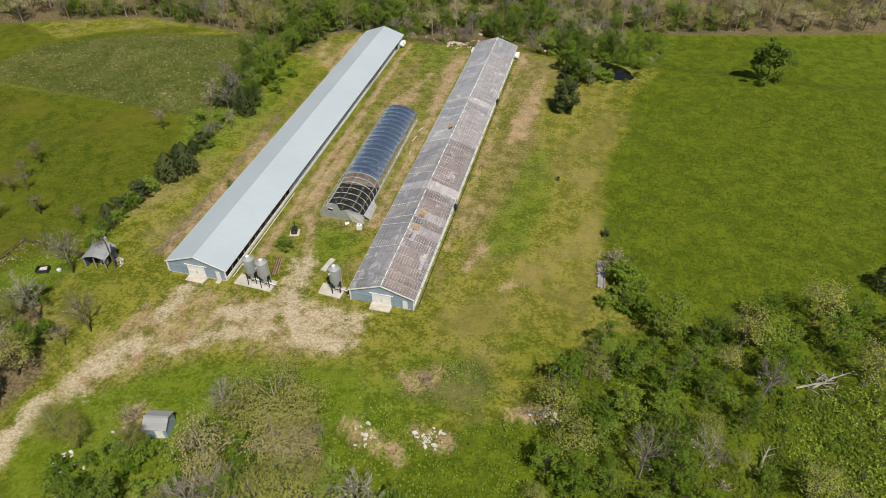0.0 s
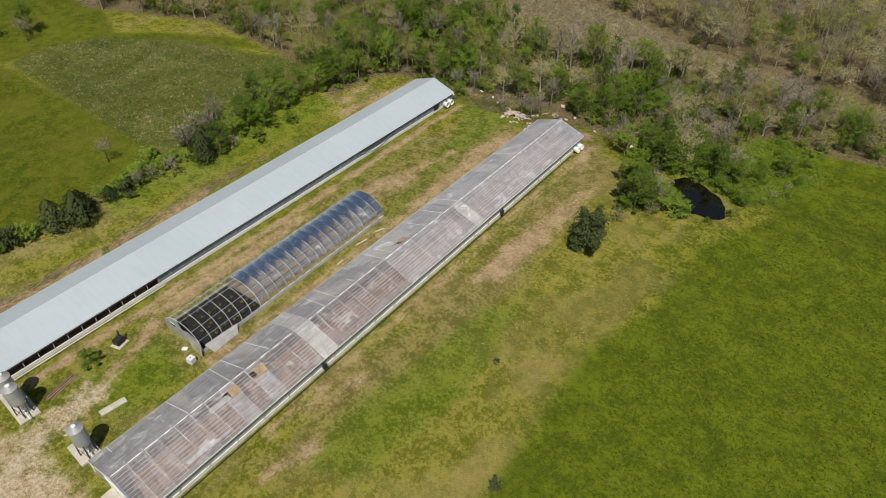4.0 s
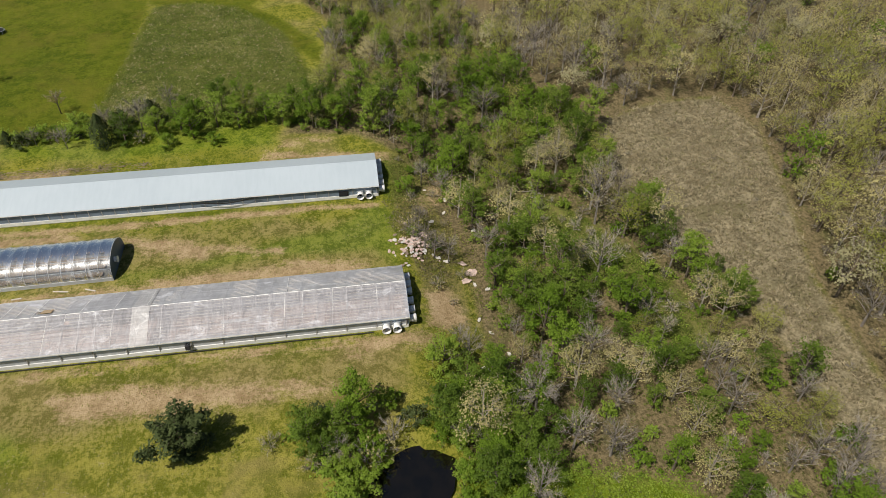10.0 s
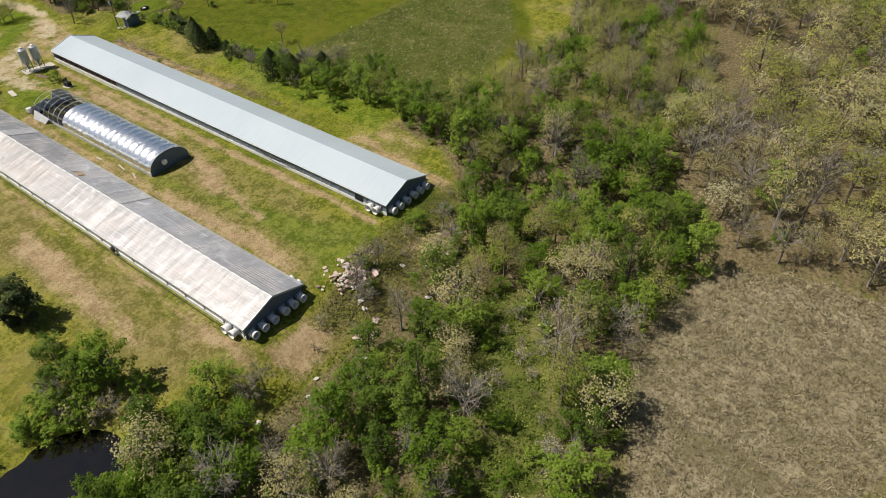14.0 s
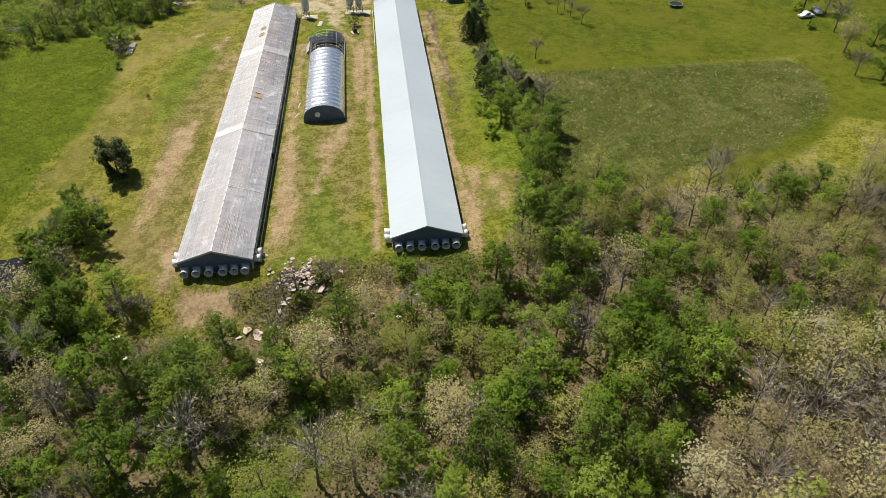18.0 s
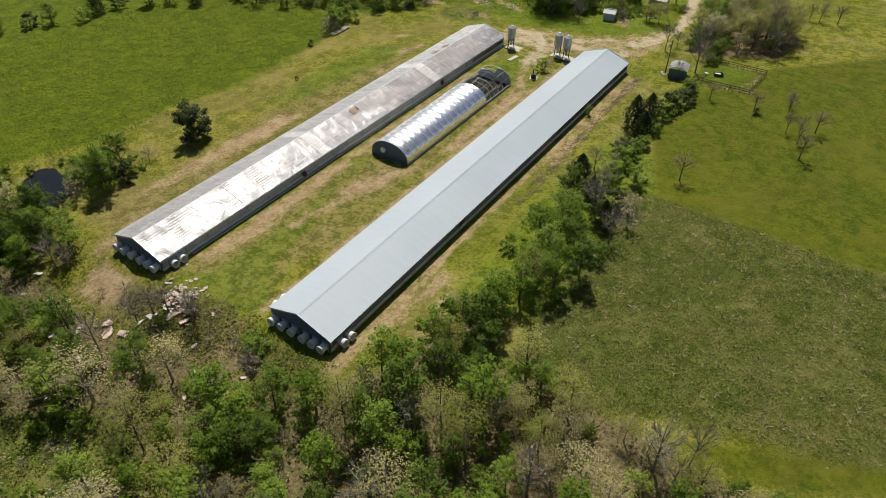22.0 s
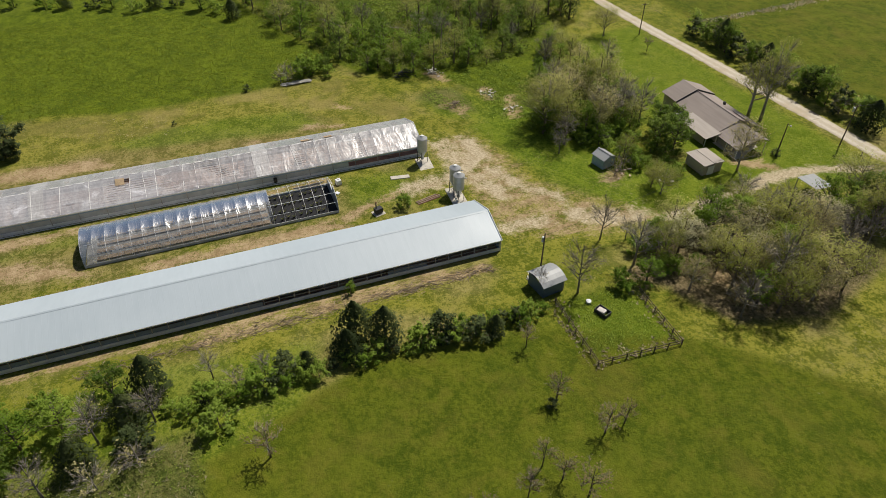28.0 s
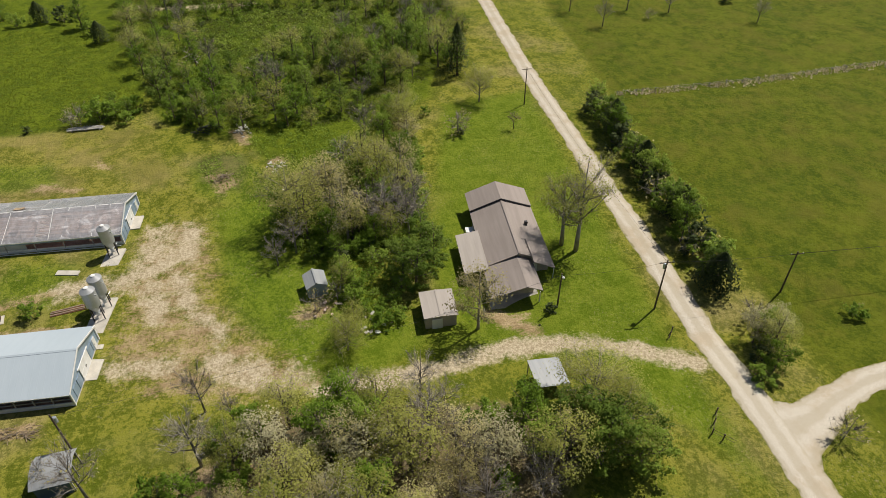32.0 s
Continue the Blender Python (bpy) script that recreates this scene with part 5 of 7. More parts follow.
DUMP = [[(-53, 198), (-40, 198), (-24, 204), (-26, 211), (-36, 214), (-44, 214), (-54, 208)]]
GREEN_MIX = {"leafy_tree": 6.5, "deep_green_tree": 4.4, "budding_tree": 1.3, "bare_tree": 1.7, "olive_tree": 1.9, "green_bush": 2}
TAN_MIX = {"budding_tree": 5.5, "bare_tree": 2.4, "olive_tree": 4.0, "cream_tree": 1.0, "leafy_tree": 0.8, "twiggy_bush": 1}
NORTH_NEAR = [(-89, 180), (-87, 196), (-78, 208), (-60, 212), (-44, 216), (-16, 215), (-6, 208), (12, 208), (16, 236), (40, 244), (40, 262), (-5, 262), (-28, 260), (-45, 255), (-62, 248), (-88, 252), (-110, 236), (-104, 200), (-99, 188)]
NORTH_FAR = [(-99, 189), (-150, 191), (-190, 172), (-232, 185), (-232, 270), (-170, 330), (-120, 365), (-10, 372), (60, 340), (100, 300), (105, 268), (92, 258), (42, 246), (40, 268), (0, 273), (-28, 276), (-50, 284), (-77, 292), (-93, 287), (-94, 268), (-89, 253), (-111, 237), (-105, 201)]
clear_of = not_in(CREEK + BROWN + DUMP + PONDWEED, 0.5)
near_spots = scatter(NORTH_NEAR, 3.1, GREEN_MIX, 1, (0.55, 1.4), lambda x, y: clear_of(x, y) and (x < -22 or y < 226))
near_spots += scatter(NORTH_NEAR, 3.4, {"budding_tree": 3, "bare_tree": 3, "olive_tree": 2, "leafy_tree": 2.5, "deep_green_tree": 1.5, "green_bush": 1}, 12, (0.6, 1.1), lambda x, y: clear_of(x, y) and x >= -22 and y >= 226)
near_spots += scatter(NORTH_NEAR, 4.4, {"green_bush": 4, "twiggy_bush": 2}, 11, (0.6, 1.1), not_in(PONDWEED, 0.0))
far_clear = not_in(BROWN, 0.5)
far_spots = scatter(NORTH_FAR, 4.2, TAN_MIX, 2, (0.9, 1.5), lambda x, y: far_clear(x, y) and not (x > -180 and y < 232 - 0.25 * (x + 116) * (x < -116)))
EDGE = [(-98, 187), (-150, 190), (-176, 178), (-186, 200), (-160, 226), (-116, 238), (-104, 202)]
near_spots += scatter(EDGE, 2.6, {"leafy_tree": 4.0, "deep_green_tree": 0.8, "olive_tree": 3.8, "bare_tree": 2.0, "budding_tree": 4.0, "green_bush": 2.5}, 13, (0.5, 1.1))
shade = random.Random(9)
near_spots = [("deep_green_tree" if sp == "leafy_tree" and x > -62 and y < 242 and shade.random() < 0.55 else sp, x, y, sc) for sp, x, y, sc in near_spots]
wood("north_woods", near_spots, "mixed spring woodland, fresh green crowns among bare grey ones")
far_spots += scatter(NORTH_FAR, 4.6, {"twiggy_bush": 4, "budding_tree": 1.2, "green_bush": 0.5}, 14, (0.45, 0.8), lambda x, y: far_clear(x, y) and -140 < x < 75 and y < 325 and not (x > -180 and y < 232 - 0.25 * (x + 116) * (x < -116)))
close = [q for q in far_spots if -135 < q[1] < 75 and q[2] < 325]
wood("slope_woods", close, "budding tan and olive woodland round the open slope", 2)
wood("far_woods", [q for q in far_spots if q not in close], "budding tan and grey woodland on the far slope", 1)
SOUTH_EAST = [(1, 73), (3, 77), (8, 82), (27, 91), (51, 101), (71, 107), (92, 112), (122, 106), (122, 28), (84, 10), (56, 3), (30, 10), (21, 15), (18, 24), (14, 31), (4, 34), (0, 46), (1, 60)]
LOW_BRAMBLE = [(34, 74), (52, 84), (70, 84), (80, 68), (76, 40), (56, 36), (46, 44), (40, 60)]
off_bramble = not_in([LOW_BRAMBLE], 0.0)
thick = scatter(SOUTH_EAST, 4.0, {"leafy_tree": 5.2, "deep_green_tree": 2.4, "bare_tree": 1.3, "olive_tree": 2.4}, 3, (0.45, 1.2), lambda x, y: off_bramble(x, y) and (x + 0.35 * y < 62 or (x * 7 + y * 3) % 10 < 2.6))
thick += scatter(SOUTH_EAST, 4.2, {"green_bush": 6, "twiggy_bush": 1.4}, 33, (0.35, 0.95), lambda x, y: off_bramble(x, y) and value_noise(np.array([x * 0.09]), np.array([y * 0.09]), 5)[0] > 0.36)
thick += scatter(LOW_BRAMBLE, 4.6, {"green_bush": 6, "dark_bush": 1.0}, 34, (0.3, 0.7))
wood("thicket", thick, "dense green thicket of young trees and scrub", 2)
HOLLOW = [(-44, 53), (-36, 55), (-28, 48), (-14, 42), (2, 34), (-2, 28), (-20, 27), (-44, 29), (-51, 38)]
wood("hollow_trees", scatter(HOLLOW, 3.3, {"leafy_tree": 3.6, "deep_green_tree": 1.6, "budding_tree": 1.6, "bare_tree": 2.4, "olive_tree": 3.2}, 4, (0.6, 1.4)) + scatter(HOLLOW, 2.4, {"green_bush": 5, "twiggy_bush": 0.7}, 44, (0.6, 1.2)), "mixed trees and scrub in the hollow behind the house")
GROVE = [(-82, 50), (-90, 60), (-105, 53), (-109, 40), (-103, 24), (-92, 13), (-86, 24), (-84, 40)]
for sp, x, y, s in scatter(GROVE, 2.8, {"budding_tree": 2.0, "bare_tree": 3.2, "olive_tree": 4.4, "leafy_tree": 1.4, "twiggy_bush": 1.0, "cream_tree": 0.9, "green_bush": 2.2}, 5, (0.8, 1.28)):
    tree(sp, x, y, s, "grove beside the drive")

# green scrub between the small sheds and the hollow
YARD_SCRUB = [(-66, 39), (-57, 43), (-52.5, 45), (-46, 49), (-41, 48), (-31, 47), (-29, 43), (-44, 38), (-52, 36), (-58, 33.5), (-66, 34)]
wood("yard_scrub", scatter(YARD_SCRUB, 2.1, {"green_bush": 6, "twiggy_bush": 0.8, "dark_bush": 0.5}, 46, (0.5, 1.1), lambda x, y: math.hypot(x + 56, y - 47) > 3.5), "dense low green scrub behind the tool shed", 0)

# single trees and rows, by place
ROW = "tree row along the barn"
SINGLES = []
SINGLES += [("pine_tree", -7, 167, 1.2), ("broad_tree", 50, 203, 1.1), ("leafy_tree", -8.5, 191, 1.3), ("deep_green_tree", -5, 184, 1.0), ("bare_tree", -2, 188, 0.7), ("green_bush", -3.5, 192, 1.2)]
SINGLES += [("twiggy_bush", -1.5, 184.5, 1.2), ("deep_green_tree", -7, 203, 1.0)]
SINGLES += [("large_tree", -38.5, 52, 1.05), ("bare_tree", -49, 54, 0.75), ("olive_tree", -67.5, 43, 0.6), ("twiggy_bush", -61, 47.5, 1.3), ("bare_tree", -88, 61, 1.1), ("bare_tree", -90.9, 73.6, 1.1), ("leafy_tree", -93, 62, 0.85), ("green_bush", -92, 66, 1.2)]
SINGLES += [("tall_bare_tree", -51, 4.6, 1.25), ("tall_bare_tree", -53, 2.6, 1.3), ("deep_green_tree", -49.5, 29.5, 1.15), ("budding_tree", -69, 22.8, 1.2), ("large_tree", -70.2, 42.6, 0.55), ("leafy_tree", -58, 41, 0.6), ("bare_tree", -46, 51, 1.0), ("budding_tree", -32, 46, 1.2)]
SINGLES += [("large_tree", 2, 28.8, 0.7), ("large_tree", 6, 9, 0.72), ("twiggy_bush", -8, 16.4, 2.0), ("dark_bush", -9.2, 16, 0.7), ("sapling", -8.5, 3.7, 1.1), ("green_bush", 1.4, 23, 0.7), ("tall_pine", 21.5, 12, 1.0), ("olive_tree", 18, 27, 1.1), ("olive_tree", 23, 38, 1.2), ("leafy_tree", 28, 34, 1.3), ("dark_bush", -109.8, 88.4, 0.55), ("large_tree", -86.5, 11, 0.8), ("deep_green_tree", -90, 15, 1.25), ("deep_green_tree", -93, 12, 1.2), ("leafy_tree", -91.5, 9, 1.0), ("bare_tree", -83, 42, 1.0), ("bare_tree", -87, 40, 0.9)]
SINGLES += [("cream_tree", -90, 48, 0.85), ("bare_tree", -88, 79, 0.5), ("twiggy_bush", -74, -19, 1.8), ("cream_tree", -76, -21, 0.75), ("leafy_tree", -78, -18.5, 0.75), ("dark_bush", -81.5, -16, 1.0), ("green_bush", -75, -35, 0.9), ("twiggy_bush", -96, -19, 1.3)]
SINGLES += [("bare_tree", 44, -83, 0.8), ("bare_tree", 56, -60, 0.9), ("bare_tree", 60, -48, 1.0), ("twiggy_bush", 52, -52, 1.4), ("bare_tree", 48, -36, 1.0), ("bare_tree", 62, -30, 1.0), ("dark_bush", 62, -82, 1.5)]
SINGLES += [("leafy_tree", 10, 99, 0.6), ("green_bush", 12, 95.5, 1.35), ("leafy_tree", 15, 93, 0.55), ("twiggy_bush", 9, 104.5, 1.3), ("green_bush", 8.5, 92, 1.0), ("dark_bush", 7, 113.5, 0.6), ("dark_bush", -5, 132, 0.35), ("deep_green_tree", 5, 75, 0.8), ("leafy_tree", 9, 78, 0.75)]
SINGLES += [("green_bush", -56, 92, 0.8), ("twiggy_bush", -50, 203, 1.5), ("bare_tree", -52, 205, 0.7), ("bare_tree", -44, 207, 0.75), ("bare_tree", -22, 208, 0.65), ("leafy_tree", -76.4, 108, 0.36), ("dark_bush", -67, 11, 0.65), ("green_bush", -64.5, 204, 1.1)]
SINGLES += [("deep_green_tree", -58, 31.2, 1.3), ("deep_green_tree", -55, 33, 1.0), ("olive_tree", -66, 41.5, 0.55), ("olive_tree", -57, 43, 0.65), ("twiggy_bush", -59, 44, 1.2), ("bare_tree", -79, 62, 0.95), ("bare_tree", -81, 33, 0.85), ("bare_tree", -84, 30, 0.8), ("bare_tree", -81, 58, 0.6),
            ("leafy_tree", -84.5, 55, 0.8), ("green_bush", -87, 56, 1.2), ("green_bush", -91, 57, 1.1), ("green_bush", -85, 59, 0.9), ("cream_tree", -88, 44, 1.0), ("olive_tree", -96, 43, 0.85)]
SINGLES += [("bare_tree", -40, 38, 1.25), ("bare_tree", -43, 35, 1.35), ("bare_tree", -45, 31, 1.3), ("bare_tree", -38, 33, 1.2), ("olive_tree", -44, 41, 1.0), ("bare_tree", -36, 29, 1.2), ("leafy_tree", -46, 37, 0.8), ("deep_green_tree", -53, 27.5, 1.15), ("leafy_tree", -49, 44, 0.7), ("olive_tree", -34, 39, 1.1)]
SINGLES += [("green_bush", 11, 98.5, 1.6), ("leafy_tree", 14.5, 96, 0.6), ("deep_green_tree", 12, 92, 0.55), ("twiggy_bush", 9.5, 102.5, 1.6), ("green_bush", 15, 91, 1.4), ("deep_green_tree", -2.5, 186, 0.8), ("leafy_tree", -1, 189.5, 0.7), ("green_bush", -7, 182.5, 1.2), ("leafy_tree", -6.5, 189.5, 0.95), ("green_bush", 2.6, 188, 1.1)]
SINGLES += [("large_tree", -92.5, 10.5, 0.9), ("deep_green_tree", -95.5, 12.5, 1.25), ("leafy_tree", -96.5, 8.5, 1.1), ("deep_green_tree", -93.5, 6.5, 1.0), ("leafy_tree", -90.5, 5.5, 0.85), ("olive_tree", -81, -17.5, 0.85), ("cream_tree", -78, -16.8, 0.9), ("leafy_tree", -84, -16.5, 0.8), ("green_bush", -85.5, -13.8, 0.9)]
for sp, x, y, s in SINGLES:
    tree(sp, x, y, s)
BARN_ROW = []
BARN_ROW += [("cedar_tree", -90, 106, 1.15), ("cedar_tree", -88, 110, 1.30), ("cedar_tree", -91, 112, 1.00), ("dark_bush", -92, 98, 1.50), ("dark_bush", -94, 93, 1.30), ("cedar_tree", -94.5, 90, 0.70), ("green_bush", -93, 96, 1.10), ("green_bush", -92.5, 101, 1.20)]
BARN_ROW += [("dark_bush", -93, 86, 0.90), ("green_bush", -93, 83, 0.70), ("cedar_tree", -91, 118, 0.65), ("dark_bush", -90.5, 121, 1.20), ("bare_tree", -90, 124, 0.55), ("twiggy_bush", -91, 128, 1.30), ("bare_tree", -88, 131, 0.60), ("green_bush", -92, 125, 1.30), ("green_bush", -92, 132, 1.20)]
BARN_ROW += [("cedar_tree", -88, 139, 1.35), ("cedar_tree", -90, 142, 1.10), ("deep_green_tree", -86, 143.5, 1.05), ("bare_tree", -92, 146, 1.00), ("bare_tree", -93, 139, 0.80), ("leafy_tree", -89, 150, 1.12), ("deep_green_tree", -90, 155, 1.33), ("leafy_tree", -87, 158, 1.19), ("leafy_tree", -91, 163, 1.26)]
BARN_ROW += [("leafy_tree", -90, 168, 1.12), ("olive_tree", -92, 170, 1.12), ("deep_green_tree", -90, 178, 1.26), ("leafy_tree", -88, 185, 1.33), ("twiggy_bush", -86, 147, 1.30), ("green_bush", -84, 153, 1.00), ("green_bush", -84, 163, 1.10)]
for sp, x, y, s in BARN_ROW:
    tree("leafy_tree" if sp == "deep_green_tree" and y > 150 else sp, x - (2.0 if y > 140 else 0), y, s * (0.88 if y > 140 else 1), ROW)
for x, y, s in ((-104, 125.5, 1.25), (-98.6, 86.8, 0.8), (-109, 87.4, 1.0), (-116, 84, 1.15), (-117.5, 94, 0.95), (-120, 92.5, 1.0), (-123, 90.5, 1.25), (-122.3, 104, 1.1), (-120.6, 97.5, 1.0), (-115.6, 80.8, 0.8),
                (-108.4, 20.4, 1.0), (-111.1, 19.9, 1.0), (-116, 19.5, 1.1), (-111, 12.5, 0.9)):
    tree("sapling", x, y, s * 1.2, "young orchard trees")
for i in range(27):     # hedge on the far side of the road
    x = -66 + i * 2.45 + (i * 5 % 4) * 0.5
    tree(("cedar_tree", "leafy_tree", "twiggy_bush", "deep_green_tree", "leafy_tree", "dark_bush", "green_bush")[i * 3 % 7], x, -16.5 - (i * 7 % 5) * 0.5, (1.25, 1.0, 1.8, 1.1, 1.05, 1.9, 1.8)[i * 3 % 7], "hedge beside the road")
for i in range(22):     # trees behind the west house and along the far pasture
    tree(("bare_tree", "leafy_tree", "budding_tree", "green_bush")[i * 5 % 4], -200 - 3.1 * (i * 7 % 5) + i, 20 + i * 6.2 + (i * 11 % 7), 0.8 + 0.1 * (i * 3 % 5), "trees behind the west house")


# ---- grass, weeds and brush ----
DIRT_HEAPS = [[(-38, 202), (-24, 202), (-26, 211), (-37, 211)]]
def tufts(name, poly, per_m2, high, wide, blades, material, label, seed, keep=None, spread=0.6):
    """Many splayed tufts as one mesh."""
    rng = np.random.default_rng(seed)
    xs, ys = [p[0] for p in poly], [p[1] for p in poly]
    k = int((max(xs) - min(xs)) * (max(ys) - min(ys)) * per_m2)
    x, y = rng.uniform(min(xs), max(xs), k), rng.uniform(min(ys), max(ys), k)
    ok = poly_distance(x, y, poly) < rng.normal(0, 0.8, k)
    for q in keep or ():
        ok &= poly_distance(x, y, q) > 0
    ok &= value_noise(x * 0.6, y * 0.6, seed) > 0.24
    x, y = x[ok], y[ok]
    k = len(x)
    base = np.stack([x, y, gz(x, y) - 0.03], 1)
    s = rng.uniform(0.5, 1.3, (k, 1))
    out, tone = [], np.repeat(np.clip(0.9 * value_noise(x * 0.35, y * 0.35, seed + 5) + rng.normal(0, 0.14, k), 0, 0.99), 3)
    for b in range(blades):
        a = rng.random(k) * 2 * np.pi
        side = np.stack([np.cos(a), np.sin(a), 0 * a], 1) * wide * 0.5 * s
        tip = base + np.stack([rng.normal(0, spread, k) * high, rng.normal(0, spread, k) * high, np.full(k, high)], 1) * s
        face = unit(np.cross(2 * side, tip - base + side))
        flip = face[:, 2] < 0
        face[flip], side[flip] = -face[flip], -side[flip]
        way = np.repeat(unit(face + np.array([0, 0, 0.8])), 3, axis=0)
        out.append(np.concatenate([np.stack([base - side, base + side, tip], 1).reshape(-1, 3), way], 1))
    ob = new(name, tri_mesh(name, np.concatenate(out), material, np.concatenate([tone] * blades)))
    return tagged(ob, label, "grass", kind="stuff")


def cover(name, poly, per_m2, size, high, material, label, seed, flat=0.5, keep=(), patch=0.25):
    """A low tangle of up-facing leaves that swells and sinks in clumps, as one mesh."""
    rng = np.random.default_rng(seed)
    xs, ys = [p[0] for p in poly], [p[1] for p in poly]
    k = int((max(xs) - min(xs)) * (max(ys) - min(ys)) * per_m2)
    x, y = rng.uniform(min(xs), max(xs), k), rng.uniform(min(ys), max(ys), k)
    w = 1.7 * (value_noise(x * 0.8, y * 0.8, seed) - 0.5) + 1.5 * (value_noise(x * 0.22, y * 0.22, seed + 1) - 0.5)
    ok = (poly_distance(x, y, poly) < rng.normal(0, 0.9, k)) & (w > -0.75 + patch * 3 * rng.random(k))
    for q in keep:
        ok &= poly_distance(x, y, q) > 0
    x, y, w = x[ok], y[ok], w[ok]
    k = len(x)
    z = gz(x, y) + high * np.clip(0.45 + 0.4 * w, 0.05, 1) * rng.uniform(0.4, 1.15, k)
    nrm = np.stack([rng.normal(0, flat, k), rng.normal(0, flat, k), np.ones(k)], 1)
    v = leaf_tris(rng, np.stack([x, y, z], 1), nrm, size)
    tone = np.repeat(np.clip(0.1 + 0.8 * value_noise(x * 0.12, y * 0.12, seed + 2) + rng.normal(0, 0.12, k), 0, 0.99), 3)
    return tagged(new(name, tri_mesh(name, v, material, tone)), label, "undergrowth", kind="stuff")


tufts("dry_brush", BROWN[0], 4.5, 0.5, 0.1, 3, M_STRAW, "tall dry tan grass on the open slope", 1, None, 0.5)
tufts("dry_clumps", BROWN[0], 1.1, 0.5, 0.17, 13, M_STRAW, "fountain-like clumps of dry tan grass on the slope", 71, None, 0.95)
cover("dead_scrub", BROWN[0], 9.0, 0.22, 0.5, M_HEATH, "patches of grey-brown dead scrub on the slope", 76, 0.6, (), 0.8)
cover("slope_bramble", BROWN[0], 4.0, 0.2, 0.6, M_WEED, "low olive scrub in patches on the dry slope", 31, 0.6, (), 0.75)
for i in range(22):     # shrubs and saplings on the dry slope
    x, y = -88 + (i * 37 % 89) * 1.0, 254 + (i * 53 % 31) * 1.0
    if poly_distance(np.array([x]), np.array([y]), BROWN[0])[0] < -2:
        tree(("twiggy_bush", "twiggy_bush", "sapling")[i % 3], x, y, 0.3 + 0.08 * (i % 4), "shrubs on the dry slope")
cover("meadow_bramble", MEADOW[0], 30, 0.17, 0.26, M_MEADOW, "knee-high tangle of green and tan meadow weeds", 2, 0.75, (), -0.05)
cover("meadow_docks", MEADOW[0], 9, 0.2, 0.5, M_SCRUB, "patches of rank green weeds in the rough meadow", 73, 0.6, (), 0.85)
tufts("meadow_straw", MEADOW[0], 0.5, 0.4, 0.12, 6, M_STRAW, "dead straw stems in the rough meadow", 74, None, 0.8)
tufts("meadow_tussocks", MEADOW[0], 0.6, 0.45, 0.14, 7, M_MEADOW, "pale and green tussocks standing in the rough meadow", 72, None, 0.8)
cover("scrub_bramble", MEADOW[1], 9, 0.3, 0.7, M_SCRUB, "tangled weeds round the heaps", 3)
cover("bank_bramble", [(-80, 199), (-60, 201), (-50, 203), (-38, 204), (-24, 205), (-8, 200), (-2, 212), (-30, 216), (-60, 214), (-80, 208)], 6, 0.3, 0.6, M_WEED, "weeds on the bank behind the barns", 4, 0.6, DIRT_HEAPS)
cover("creek_bramble", CREEK[0], 8, 0.26, 0.6, M_SCRUB, "rank bright weeds along the creek bed", 5)
cover("pond_bramble", PONDWEED[0], 22, 0.26, 0.9, M_SCRUB, "bright green bramble beside the pond", 6, 0.5, (), 0.1)
wood("pond_shrubs", scatter(PONDWEED[0], 3.0, {"green_bush": 5, "twiggy_bush": 1}, 62, (0.3, 0.75)), "low shrubs in the bramble beside the pond")
cover("thicket_floor", SOUTH_EAST, 9, 0.34, 0.8, M_UNDER_SHADED, "green undergrowth on the thicket floor", 7)
cover("low_bramble", LOW_BRAMBLE, 9, 0.36, 1.1, M_SCRUB, "broad bright patch of waist-high bramble", 48, 0.5, (), 0.05)
cover("hollow_scrub", [(-36, 57), (-26, 61), (-14, 57), (-4, 64), (0, 60), (0, 44), (-14, 43), (-28, 49)], 7, 0.32, 0.8, M_SCRUB, "bright weedy scrub below the yard", 41, 0.55)
cover("yard_scrub_floor", YARD_SCRUB, 9, 0.3, 0.7, M_SCRUB, "bright weeds under the scrub", 47, 0.55)
cover("hollow_floor", HOLLOW, 6.0, 0.3, 0.8, M_UNDER_SHADED, "green undergrowth in the hollow", 8)
cover("edge_floor", EDGE, 5, 0.3, 0.7, M_UNDER_SHADED, "undergrowth along the woodland edge", 10, 0.6)
cover("woods_floor", NORTH_NEAR, 4, 0.32, 0.7, M_UNDER_SHADED, "patchy undergrowth on the woodland floor", 9, 0.6, BROWN)
tufts("yard_grass", [(-90, 90), (-78, 84), (-78, 60), (-60, 50), (-20, 72), (6, 84), (6, 180), (-20, 205), (-82, 198), (-84, 150)], 2.2, 0.13, 0.22, 2, M_WEED, "short patchy grass round the barns", 18, [[(-76, 79), (-61, 79), (-61, 199), (-76, 199)], [(-39, 81), (-25, 81), (-25, 201), (-39, 201)], [(-54, 103), (-43, 103), (-43, 150), (-54, 150)]] + DIRT_AREA)

wood("creek_shrubs", scatter(CREEK[0], 3.2, {"green_bush": 4, "twiggy_bush": 3, "sapling": 1.5, "bare_tree": 0.8}, 61, (0.35, 0.8)), "shrubs and dead saplings along the creek bed")

tufts("field_grass", [(8, 190), (7, 112), (20, 92), (70, 105), (78, 190), (50, 240), (20, 236)], 3.6, 0.2, 0.3, 2, M_GRASS, "lush green grass of the hayfield", 51)
tufts("pasture_grass", [(-96, 82), (-110, 62), (-150, 60), (-172, 134), (-104, 135), (-94, 112)], 2.4, 0.09, 0.3, 2, M_GRASS, "green grass of the cropped pasture", 52)
tufts("lawn_grass", [(-110, -6), (-82, 5), (-30, 26), (6, 18), (10, -4)], 1.2, 0.13, 0.22, 2, M_GRASS, "mown grass round the farmhouse", 53)

